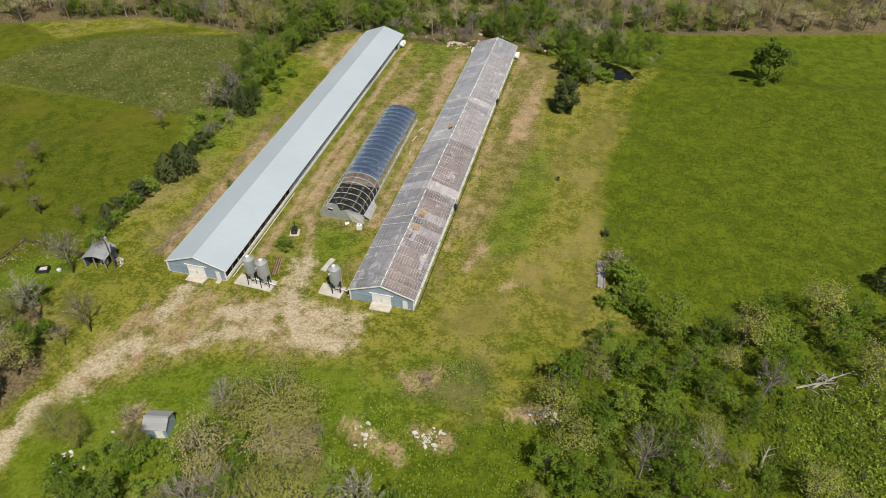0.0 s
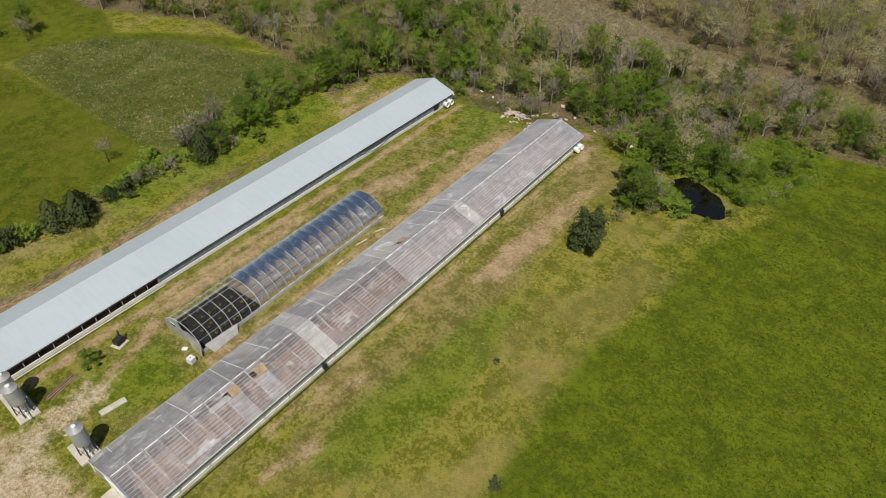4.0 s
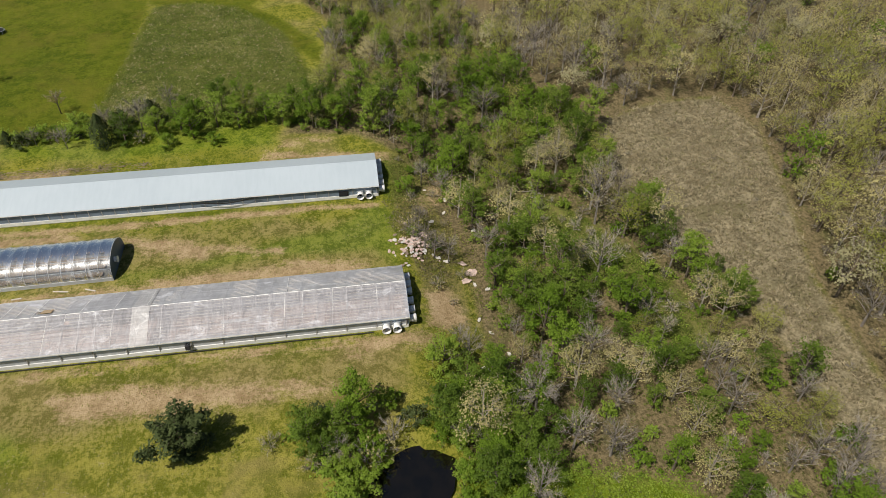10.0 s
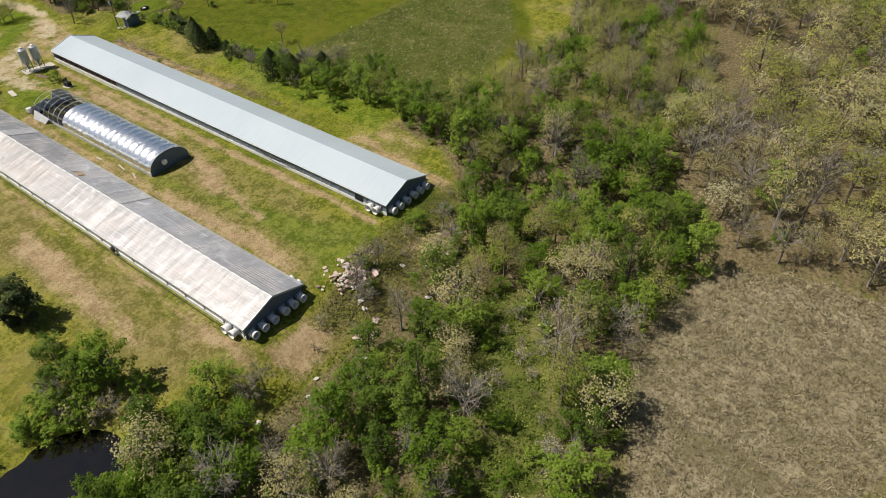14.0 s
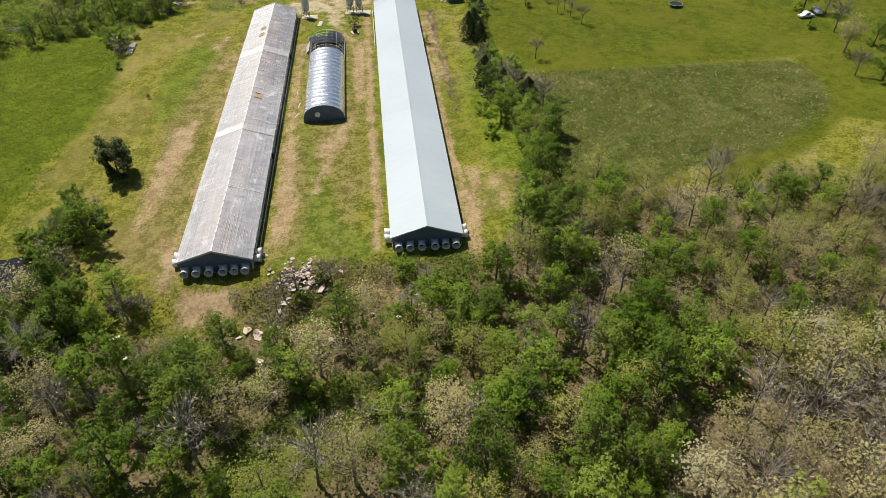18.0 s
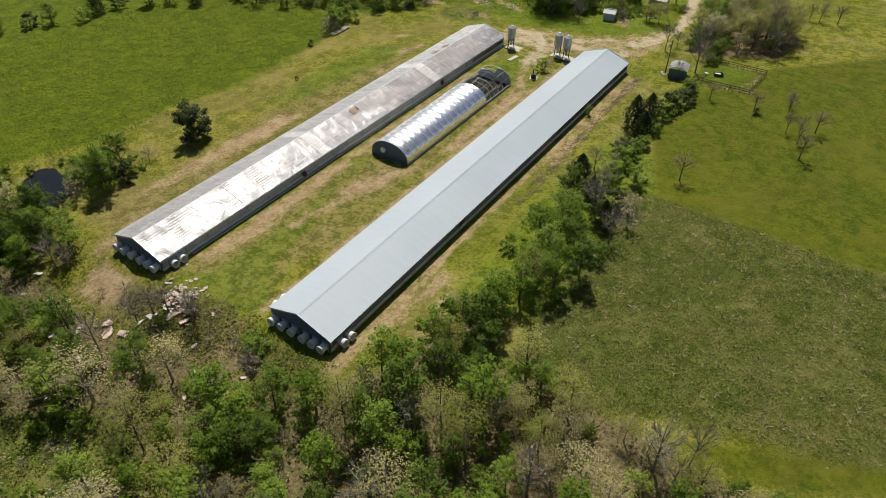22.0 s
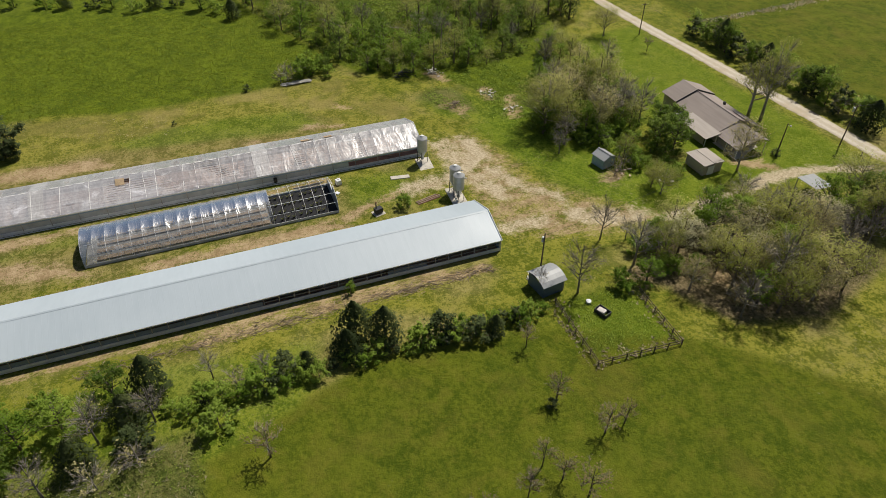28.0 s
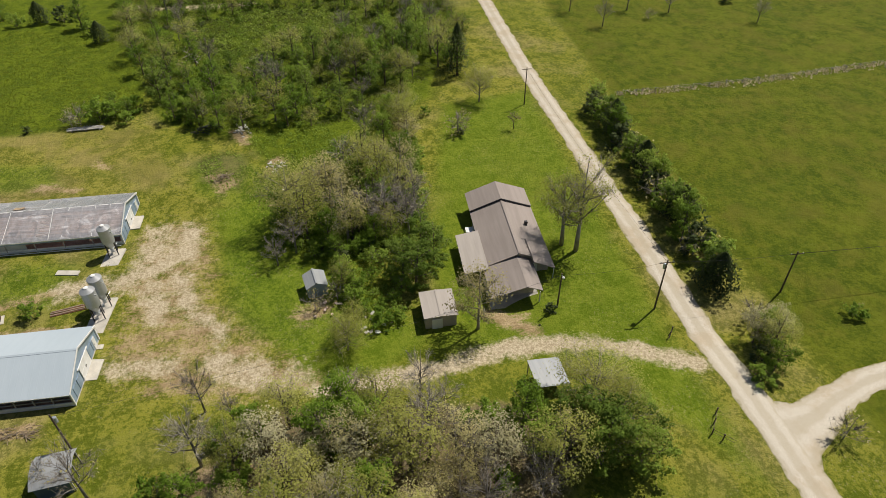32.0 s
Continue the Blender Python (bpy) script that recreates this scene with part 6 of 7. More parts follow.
for sp, x, y, sc in (("leafy_tree", -97.5, 169, 1.25), ("deep_green_tree", -99.5, 163.5, 1.2), ("bare_tree", -100, 152, 0.9), ("twiggy_bush", -101, 146, 1.7), ("deep_green_tree", -95.5, 157, 1.1), ("cedar_tree", -97, 148, 1.2), ("leafy_tree", -94, 174, 1.15), ("leafy_tree", -93, 181, 1.2), ("olive_tree", -91, 190, 1.0),
                    ("twiggy_bush", -99, 141, 1.6), ("dark_bush", -96, 141, 1.6), ("green_bush", -97, 131, 1.5), ("green_bush", -100, 158, 1.4)):
    tree(sp, x, y, sc * 0.9, ROW)
for sp, x, y, sc in (("leafy_tree", -16.5, 204.5, 1.1), ("deep_green_tree", -12, 207, 1.1), ("leafy_tree", -15, 212, 1.0), ("bare_tree", -19, 209, 0.8), ("leafy_tree", -9, 212, 1.15)):
    tree(sp, x, y, sc, "trees round the pond")
for i in range(26):     # low hedge that joins the row
    u = i / 25
    tree(("green_bush", "green_bush", "green_bush", "dark_bush")[i % 4], -92.6 + 2.2 * math.sin(i * 2.3) * 0.4, 81 + 56 * u, 0.62 + 0.35 * ((i * 7) % 5) / 4, ROW)
for x, y, sp, s in ((-1.8, 191.6, "twiggy_bush", 1.7), (3.4, 189.2, "green_bush", 1.2), (-6.5, 208, "deep_green_tree", 1.2), (-3, 209.5, "leafy_tree", 1.0), (-9.5, 211, "deep_green_tree", 1.1), (-7.6, 217, "bare_tree", 1.3), (-3.5, 206, "bare_tree", 0.7), (-6, 203.8, "deep_green_tree", 0.95), (-1, 208.6, "leafy_tree", 0.85), (2, 212.5, "leafy_tree", 0.8), (-1.5, 214, "deep_green_tree", 1.0), (-4.5, 212.5, "leafy_tree", 1.0), (-10, 205.5, "leafy_tree", 1.0), (-5.5, 187.5, "deep_green_tree", 0.9), (-0.5, 187, "green_bush", 1.3), (1.5, 204.6, "green_bush", 1.0), (-6, 178.5, "twiggy_bush", 1.0), (-9, 186, "dark_bush", 1.4), (-10.5, 195, "green_bush", 1.1)):
    tree(sp, x, y, s, "trees round the pond")

for sp, x, y, sc in (("green_bush", -4.5, 202.5, 1.0), ("green_bush", 1.5, 205.0, 1.1), ("green_bush", 6.0, 204.3, 1.0), ("green_bush", 10.0, 202.2, 1.1), ("green_bush", 12.3, 199.4, 0.9), ("twiggy_bush", -5.2, 195.6, 1.3), ("green_bush", -1.6, 193.4, 1.1), ("twiggy_bush", -3.4, 194.2, 1.3),
                     ("green_bush", 1.4, 191.6, 1.0), ("green_bush", 11.6, 195.2, 0.5), ("green_bush", 8.8, 189.6, 0.4), ("green_bush", 3.8, 188.6, 0.6), ("dark_bush", -7.5, 199, 1.2), ("leafy_tree", -2.5, 205, 0.7)):
    tree(sp, x, y, sc, "bushes on the pond bank")
for sp, x, y, sc in (("leafy_tree", 0, 209, 1.1), ("deep_green_tree", 4, 208.5, 1.0), ("leafy_tree", 8.5, 211, 0.9), ("deep_green_tree", -5, 206.5, 1.1), ("leafy_tree", 12, 215, 0.8), ("bare_tree", 6, 214, 0.9), ("leafy_tree", 16, 222, 0.7), ("deep_green_tree", 2, 216, 1.0)):
    tree(sp, x, y, sc, "trees round the pond")
for i, (x, y) in enumerate(((95, 176), (91, 166), (88.5, 160), (86, 151), (83, 146), (77, 139.5), (79, 133), (78, 126), (72, 119), (67, 115), (60, 110.5))):
    tree(("deep_green_tree", "dark_bush", "cedar_tree", "green_bush")[i * 3 % 4], x, y, (1.0, 1.7, 1.1, 1.4)[i * 3 % 4], "trees along the far edge of the hayfield")
# dead scrub and weeds on the tip behind the barns
cover("tip_scrub", [(-61, 198.5), (-52, 199), (-48, 204), (-38, 203.5), (-36, 209), (-46, 212), (-60, 210)], 16, 0.24, 0.4, M_HEATH, "grey-brown dead scrub over the tip behind the barns", 81, 0.7, (), 0.3)
cover("bank_weeds", [(-78, 199.5), (-60, 200), (-58, 207), (-72, 209), (-80, 204)], 16, 0.22, 0.45, M_MEADOW, "pale rank weeds on the bank behind the metal-roofed barn", 82, 0.6, (), 0.2)
for i in range(16):
    tree(("twiggy_bush", "green_bush", "bare_tree", "twiggy_bush")[i % 4], -76 + (i * 29 % 47), 203.5 + (i * 13 % 9), 0.55 + 0.1 * (i % 4), "scrub behind the barns")

# thin windrows of cut straw left on the mown strip
for i, (ax, ay, bx, by) in enumerate(((-7.6, 132, -5.3, 146), (-5.0, 133, -1.6, 150), (-3.2, 132, 1.2, 148), (-1.5, 133, 3.3, 147), (-7.2, 139, -3.0, 154), (-2.4, 150, 1.0, 164), (1.0, 142, 4.6, 158), (-9.5, 128, -8.2, 138))):
    tufts("windrow", [(ax - 0.22, ay), (bx - 0.22, by), (bx + 0.22, by), (ax + 0.22, ay)], 5, 0.07, 0.3, 3, M_STRAW, "thin windrow of pale cut straw on mown grass", 90 + i, None, 1.2)

# ---- feed bins, sheds, houses ----
def feed_bin(x, y, label):
    b = thing("feed_bin", x, y, gz(x, y) + 0.12, 20, label, "feed bin", "feed bins by the barns")
    part("shell", Geo().lathe([(1.07, 2.9), (1.08, 3.9), (1.07, 3.92), (1.08, 4.9), (1.07, 4.92), (1.08, 5.8)], 24), M_GALV, b, smooth=False)
    part("hopper", Geo().lathe([(0.16, 1.15), (0.2, 1.2), (1.07, 2.9)], 24), M_GALV, b)
    roof = part("roof", Geo().lathe([(1.14, 5.76), (1.12, 5.84), (0.32, 6.35), (0.3, 6.35)], 24), M_GREY_ROOF, b)
    part("lid", Geo().lathe([(0.34, 6.33), (0.34, 6.46), (0.05, 6.55)], 14), M_WHITE, roof)
    for i in range(4):
        a = math.pi / 4 + i * math.pi / 2
        part("leg", Geo().beam((1.0 * math.cos(a), 1.0 * math.sin(a), 3.1), (1.08 * math.cos(a), 1.08 * math.sin(a), 0), 0.12, 0.12), M_DARKSTEEL, b)
    part("brace", Geo().beam((0.75, 0.75, 0.2), (-0.75, 0.75, 2.0), 0.05, 0.05).beam((0.75, -0.75, 0.2), (-0.75, -0.75, 2.0), 0.05, 0.05), M_DARKSTEEL, b)
    part("boot", Geo().box((0, 0, 0.95), (0.5, 0.5, 0.5)), M_GALV, b)
    part("auger_tube", Geo().tube([(0, 0, 0.9), (2.2, -1.0, 0.7)], 0.08, 7), M_WHITE, b)
    lad = Geo()
    for s in (-0.2, 0.2):
        lad.beam((1.14, s, 0.8), (1.14, s, 5.9), 0.04, 0.04)
    for k in range(14):
        lad.beam((1.14, -0.2, 1.0 + 0.35 * k), (1.14, 0.2, 1.0 + 0.35 * k), 0.03, 0.03)
    part("ladder", lad, M_GALV, b)
    part("name_bar", Geo().box((-0.75, -0.78, 5.2), (0.9, 0.03, 0.22), 0.78), M_WHITE, b)


feed_bin(-54.9, 80.9, "tall galvanised feed bin on legs over a concrete pad")
feed_bin(-57.7, 81.2, "tall galvanised feed bin next to the metal-roofed barn")
feed_bin(-41.4, 83.0, "tall galvanised feed bin beside the film-roofed barn")


def concrete(name, poly, label, top=0.12):
    cx, cy = sum(p[0] for p in poly) / len(poly), sum(p[1] for p in poly) / len(poly)
    ob = thing(name, cx, cy, None, 0, label, "slab")
    part("slab", Geo().slab([(x - cx, y - cy) for x, y in poly], -0.3, top), M_CONC, ob)


concrete("bin_pad", [(-61.2, 79.9), (-53.4, 79.4), (-53.2, 82.4), (-61, 82.8)], "pale concrete pad under two feed bins")
concrete("bin_pad", [(-46, 81.6), (-40.2, 81.2), (-40, 84.2), (-45.8, 84.6)], "pale concrete pad under a feed bin")
concrete("loose_slab", [(-46.6, 87.6), (-45.5, 87.5), (-44.9, 91.3), (-46, 91.5)], "long loose concrete slab lying in the grass", 0.18)
concrete("door_apron", [(-70.6, 78.4), (-66.8, 78.3), (-66.6, 80.2), (-70.6, 80.2)], "concrete apron before the barn doors")
concrete("door_apron", [(-34.1, 80.2), (-30.2, 80.2), (-30.1, 82.0), (-34.2, 82.0)], "concrete apron before the film-roofed barn's doors", 0.2)
concrete("door_step", [(-64.6, 79.1), (-63.7, 79.1), (-63.7, 80.1), (-64.6, 80.1)], "small concrete step at a side door")


def gable_house(name, x, y, rz, w, d, h, rise, wall, roof, label, category, over=0.35, z=None):
    """A simple building, ridge along its x, with walls, roof slopes and gables. Returns its root."""
    b = thing(name, x, y, z, rz, label, category)
    for s in (-1, 1):
        part("wall", Geo().box((0, s * (d / 2 - 0.08), h / 2 - 0.2), (w - 0.02, 0.16, h + 0.4)), wall, b)
        part("roof_slope", Geo().sheet((-w / 2 - over, s * (d / 2 + over), h - over * rise / (d / 2)), (w / 2 + over, s * (d / 2 + over), h - over * rise / (d / 2)), (w / 2 + over, 0, h + rise), (-w / 2 - over, 0, h + rise), -0.1 * s), roof, b)
        x1 = s * (w / 2 - 0.08)
        g = Geo()
        out = [(-d / 2 + 0.17, -0.4), (d / 2 - 0.17, -0.4), (d / 2 - 0.17, h), (0, h + rise - 0.08), (-d / 2 + 0.17, h)]
        g.add([(x1 - 0.08, q, zz) for q, zz in out] + [(x1 + 0.08, q, zz) for q, zz in out], [(0, 1, 2, 3, 4), (9, 8, 7, 6, 5)] + [(i, i + 5, (i + 1) % 5 + 5, (i + 1) % 5) for i in range(5)])
        part("gable_wall", g, wall, b)
    part("ridge_cap", Geo().box((0, 0, h + rise + 0.04), (w + 2 * over, 0.3, 0.06)), roof, b)
    return b


def window(parent, x, y, z, w, h, along="x"):
    s = (w, 0.1, h) if along == "x" else (0.1, w, h)
    f = (w + 0.16, 0.07, h + 0.16) if along == "x" else (0.07, w + 0.16, h + 0.16)
    ob = part("window", Geo().box((x, y, z), f), M_WHITE, parent)
    part("pane", Geo().box((x, y, z), s), M_GLASS, ob)


def farm_house():
    """The brown-roofed house: ridge runs east and west, with lean-to porches."""
    b = gable_house("farm_house", -50.0, 14.0, 0, 14.5, 10.4, 2.7, 2.0, M_SIDING, M_BROWN_ROOF, "single-storey farmhouse with brown roof and lean-to porches", "house", 0.45)
    wing = part("wing_walls", Geo().box((9.8, 0.0, 1.3), (5.4, 9.8, 3.2)), M_SIDING, b)
    for s in (-1, 1):
        part("wing_roof", Geo().sheet((7.3, s * 5.7, 2.85), (12.9, s * 5.7, 2.85), (12.9, 0, 5.05), (7.3, 0, 5.05), -0.1 * s), M_BROWN_ROOF, wing)
        part("wing_gable", Geo().add([(12.45, -4.9, 2.9), (12.45, 4.9, 2.9), (12.45, 0, 4.9), (12.55, -4.9, 2.9), (12.55, 4.9, 2.9), (12.55, 0, 4.9)], [(0, 1, 2), (5, 4, 3), (0, 3, 4, 1), (1, 4, 5, 2), (2, 5, 3, 0)]), M_SIDING, wing)
    part("roof_step", Geo().beam((7.25, 5.6, 2.75), (7.25, 0, 4.95), 0.12, 0.3).beam((7.25, -5.6, 2.75), (7.25, 0, 4.95), 0.12, 0.3), M_DARKSTEEL, b)
    # west porch under a lower, longer roof
    porch = part("porch_roof", Geo().sheet((-15.0, 6.0, 2.35), (-7.4, 6.0, 2.35), (-7.4, 0.4, 4.1), (-15.0, 0.4, 4.1), -0.1).sheet((-15.0, -2.2, 3.1), (-7.4, -2.2, 3.1), (-7.4, 0.4, 4.1), (-15.0, 0.4, 4.1), 0.1), M_BROWN_ROOF, b)
    for x in (-14.6, -11.2, -8.0):
        for y in (5.6, -1.9):
            part("post", Geo().box((x, y, 1.1), (0.14, 0.14, 2.7)), M_WHITE, porch)
    part("porch_wall", Geo().box((-10.2, 1.8, 1.1), (4.5, 6.5, 2.6)), M_SIDING, porch)
    part("porch_floor", Geo().box((-11.4, 1.9, 0.05), (7.6, 8.2, 0.3)), M_CONC, porch)
    lean = part("lean_to_roof", Geo().sheet((-8.6, 9.2, 2.15), (1.6, 9.2, 2.15), (1.6, 5.2, 2.85), (-8.6, 5.2, 2.85), -0.09), M_TAN_ROOF, b, "paler tan lean-to roof")
    for x in (-8.3, -3.5, 1.3):
        part("post", Geo().box((x, 8.9, 1.0), (0.13, 0.13, 2.3)), M_WHITE, lean)
    part("lean_to_wall", Geo().box((-3.5, 8.6, 1.0), (8.0, 0.1, 2.1)), M_SIDING, lean)
    part("roof_vent", Geo().box((1.2, -3.2, 3.75), (0.5, 0.5, 0.9)), M_DARKSTEEL, b)
    part("heat_pump", Geo().box((4.0, 6.2, 0.6), (1.5, 1.5, 1.3)), M_VWHITE, b)
    dish = part("south_gable_roof", Geo().sheet((-9.5, -5.7, 2.5), (-3.2, -5.7, 2.5), (-3.2, -2.0, 4.2), (-9.5, -2.0, 4.2), 0.1), M_BROWN_ROOF, b)
    part("porch_rail", Geo().box((-9.4, -5.5, 1.2), (0.1, 0.1, 2.4)).box((-3.4, -5.5, 1.2), (0.1, 0.1, 2.4)), M_WHITE, dish)
    for x in (-5, -1, 3):
        window(b, x, -5.2, 1.5, 1.1, 1.2)
        window(b, x, 5.2, 1.5, 1.1, 1.2)
    door = part("door", Geo().box((-7.28, -2.8, 1.05), (0.1, 1.0, 2.05)), M_WHITE, b)
    part("door_handle", Geo().box((-7.36, -2.4, 1.0), (0.06, 0.06, 0.12)), M_DARKSTEEL, door)
    return b


farm_house()
small = gable_house("garden_shed", -65.0, 28.4, 2, 5.4, 4.8, 2.5, 0.12, M_SIDING, M_TAN_ROOF, "tan box shed with a low pale roof beside the farmhouse", "shed", 0.25)
part("door", Geo().box((-2.86, 0.6, 1.0), (0.08, 1.6, 2.0)), M_WHITE, small)
barnlet = gable_house("tool_shed", -56.2, 47.4, 12, 3.4, 3.2, 2.3, 0.8, M_BLUE, M_GREY_ROOF, "small blue-grey metal shed near brush", "shed", 0.2)
part("door", Geo().box((0.6, -1.62, 1.0), (1.2, 0.07, 1.9)), M_WHITE, barnlet)


def pole_shed():
    """The open-fronted shed by the power pole, with a bent metal roof."""
    b = thing("pole_shed", -87.6, 77.8, None, 8, "open-fronted shed with bowed pale metal roof and dark walls", "shed")
    part("back_wall", Geo().box((0, 1.95, 1.1), (4.2, 0.12, 2.6)), M_NAVY, b)
    part("west_wall", Geo().box((-2.05, 0, 1.1), (0.12, 3.8, 2.6)), M_NAVY, b)
    part("east_wall", Geo().box((2.05, 1.2, 1.1), (0.12, 1.5, 2.6)), M_NAVY, b)
    for i in range(6):
        a0, a1 = (-1 + i / 3), (-1 + (i + 1) / 3)
        part("roof_sheet", Geo().sheet((a0 * 2.4, -2.4, 2.45 + 0.8 * (1 - a0 * a0)), (a1 * 2.4, -2.4, 2.45 + 0.8 * (1 - a1 * a1)), (a1 * 2.4, 2.3, 2.45 + 0.8 * (1 - a1 * a1)), (a0 * 2.4, 2.3, 2.45 + 0.8 * (1 - a0 * a0)), 0.05), M_GREY_ROOF, b)
    for x in (-2.0, 0, 2.0):
        part("post", Geo().box((x, -2.1, 1.15), (0.13, 0.13, 2.7)), M_GREYWOOD, b)
    part("workbench", Geo().box((0.8, -0.6, 0.8), (1.6, 0.8, 0.1)).box((0.2, -0.6, 0.4), (0.1, 0.7, 0.8)).box((1.4, -0.6, 0.4), (0.1, 0.7, 0.8)), M_WHITE, b)


pole_shed()
heap = thing("junk_heap", -84.4, 78.6, None, 0, "small heap of pale boards and pipes beside the pole", "junk")
hr = random.Random(8)
for i in range(9):
    part("board", Geo().box((hr.uniform(-0.8, 0.8), hr.uniform(-1, 1), 0.1 + 0.06 * i), (hr.uniform(0.6, 1.5), 0.22, 0.06), tilt=(hr.uniform(-0.2, 0.2), hr.uniform(-0.2, 0.2), hr.uniform(0, 3))), M_RUBBLE if i % 2 else M_GREYWOOD, heap)


def white_house():
    b = gable_house("white_house", -157, 68, 3, 17, 9, 2.9, 1.9, M_WHITE, M_CLOTH_ROOF, "white ranch house with dark grey roof", "house", 0.4)
    for x in (-6, -2, 2.6, 6):
        window(b, x, 4.5, 1.6, 1.0, 1.3)
    part("deck", Geo().box((1.0, 6.0, 0.3), (6, 2.6, 0.5)), M_GREYWOOD, b)
    part("deck_rail", Geo().box((1.0, 7.25, 0.9), (6, 0.06, 0.5)), M_WHITE, b)
    g = gable_house("garage", -167, 81, 3, 11.5, 8.5, 2.9, 1.7, M_WHITE, M_CLOTH_ROOF, "white garage with dark grey roof beside the ranch house", "garage", 0.35)
    part("garage_door", Geo().box((-5.78, 0, 1.2), (0.06, 4.6, 2.3)), M_WHITE, g)
    t = thing("trampoline", -154, 95, None, 0, "round black trampoline with pale rim", "trampoline")
    part("mat", Geo().lathe([(1.9, 0.86), (1.9, 0.9)], 24), M_BLACK, t)
    ring_g = Geo()
    ring_g.tube([(2.1 * math.cos(a), 2.1 * math.sin(a), 0.9) for a in np.linspace(0, 2 * math.pi, 25)], 0.07, 6)
    part("rim", ring_g, M_GALV, t)
    for i in range(6):
        a = i * math.pi / 3
        part("leg", Geo().tube([(2.1 * math.cos(a), 2.1 * math.sin(a), 0), (2.1 * math.cos(a), 2.1 * math.sin(a), 0.9)], 0.04, 6), M_GALV, t)


def car(x, y, rz, paint, label, truck=False):
    c = thing("pickup_truck" if truck else "car", x, y, None, rz, label, "truck" if truck else "car")
    lo = [(-2.3, 0.35), (2.25, 0.35), (2.3, 0.75), (1.2, 0.95), (0.5, 1.45 if not truck else 1.7), (-1.2 if not truck else -0.5, 1.45 if not truck else 1.7), (-1.9 if not truck else -0.6, 0.98), (-2.3, 0.92)]
    n = len(lo)
    body = Geo().add([(x_, -0.88, z_) for x_, z_ in lo] + [(x_, 0.88, z_) for x_, z_ in lo], [tuple(range(n)), tuple(range(n, 2 * n))[::-1]] + [(i, i + n, (i + 1) % n + n, (i + 1) % n) for i in range(n)])
    body = part("body", body, paint, c)
    part("windscreen", Geo().sheet((1.14, -0.75, 1.0), (1.14, 0.75, 1.0), (0.56, 0.7, 1.42), (0.56, -0.7, 1.42), 0.02), M_GLASS, body)
    for s in (-1, 1):
        part("side_window", Geo().box((-0.1, s * 0.885, 1.2), (1.2, 0.02, 0.34)), M_GLASS, body)
        for u in (-1.4, 1.4):
            w = part("wheel", Geo().lathe([(0.33, s * 0.72), (0.34, s * 0.92)], 14, (u, 0, 0.34), "Y"), M_TYRE, c)
            part("rim", Geo().lathe([(0.18, s * 0.925), (0.17, s * 0.94)], 10, (u, 0, 0.34), "Y"), M_GALV, w)


white_house()
car(-176.5, 81, 0, M_CAR, "silver-blue car parked by the garage")
car(-188, 109, 10, M_VWHITE, "white pickup parked on the far grass", True)
car(-193, 106, 80, M_VWHITE, "white pickup parked beside another on the grass", True)


# ---- poles and wires ----
def power_pole(x, y, h, label, can=False, arm=True, lamp=False):
    p = thing("utility_pole", x, y, None, 0, label, "utility pole", "utility poles")
    part("shaft", Geo().tube([(0, 0, -0.5), (0, 0, h)], [0.16, 0.10], 8), M_POLE, p)
    if arm:
        part("crossarm", Geo().box((0, 0, h - 0.5), (0.12, 2.2, 0.12)), M_POLE, p)
        for k in (-1, 0, 1):
            part("insulator", Geo().lathe([(0.05, h - 0.44), (0.07, h - 0.3), (0.03, h - 0.24)], 8, (0, k * 0.95, 0)), M_WHITE, p)
    if can:
        part("transformer", Geo().lathe([(0.24, h - 2.0), (0.26, h - 1.9), (0.26, h - 1.1), (0.18, h - 1.0)], 14, (0.4, 0, 0)), M_GALV, p)
    if lamp:
        part("lamp_arm", Geo().tube([(0, 0, h - 0.4), (-0.7, 0, h - 0.1)], 0.04, 6), M_GALV, p)
        part("lamp_head", Geo().lathe([(0.2, h - 0.3), (0.22, h - 0.1), (0.05, h + 0.05)], 10, (-0.8, 0, 0)), M_WHITE, p)
    return x, y, gz(x, y) + h - 0.4


def wire(a, b, sag, off=0.0):
    pts = []
    for i in range(13):
        u = i / 12
        pts.append((a[0] + (b[0] - a[0]) * u, a[1] + (b[1] - a[1]) * u + off, a[2] + (b[2] - a[2]) * u - sag * 4 * u * (1 - u)))
    ob = new("power_line", Geo().tube(pts, 0.018, 4).mesh("power_line", M_DARKSTEEL))
    tagged(ob, "thin sagging power line between poles", "wire", "power lines")


P_SHED = power_pole(-84.2, 77.0, 8.8, "dark wooden pole with a pale transformer beside the open shed", True, False)
P_HOUSE = power_pole(-66.2, 9.6, 7.2, "dark pole with a yard lamp by the farmhouse", False, False, True)
P_ROAD = power_pole(-68.8, -5.4, 10.2, "tall utility pole beside the gravel road", True)
P_FIELD = power_pole(-68, -27, 8.5, "utility pole in the roadside pasture")
P_EAST = power_pole(3, -1.5, 9.5, "utility pole beside the gravel road")
wire(P_ROAD, P_HOUSE, 0.5), wire(P_HOUSE, P_SHED, 1.5), wire(P_ROAD, P_FIELD, 0.4)
for o in (-0.9, 0.0, 0.9):
    wire(P_FIELD, (-66, -140, P_FIELD[2]), 1.2, o)
wire(P_ROAD, P_EAST, 1.2)


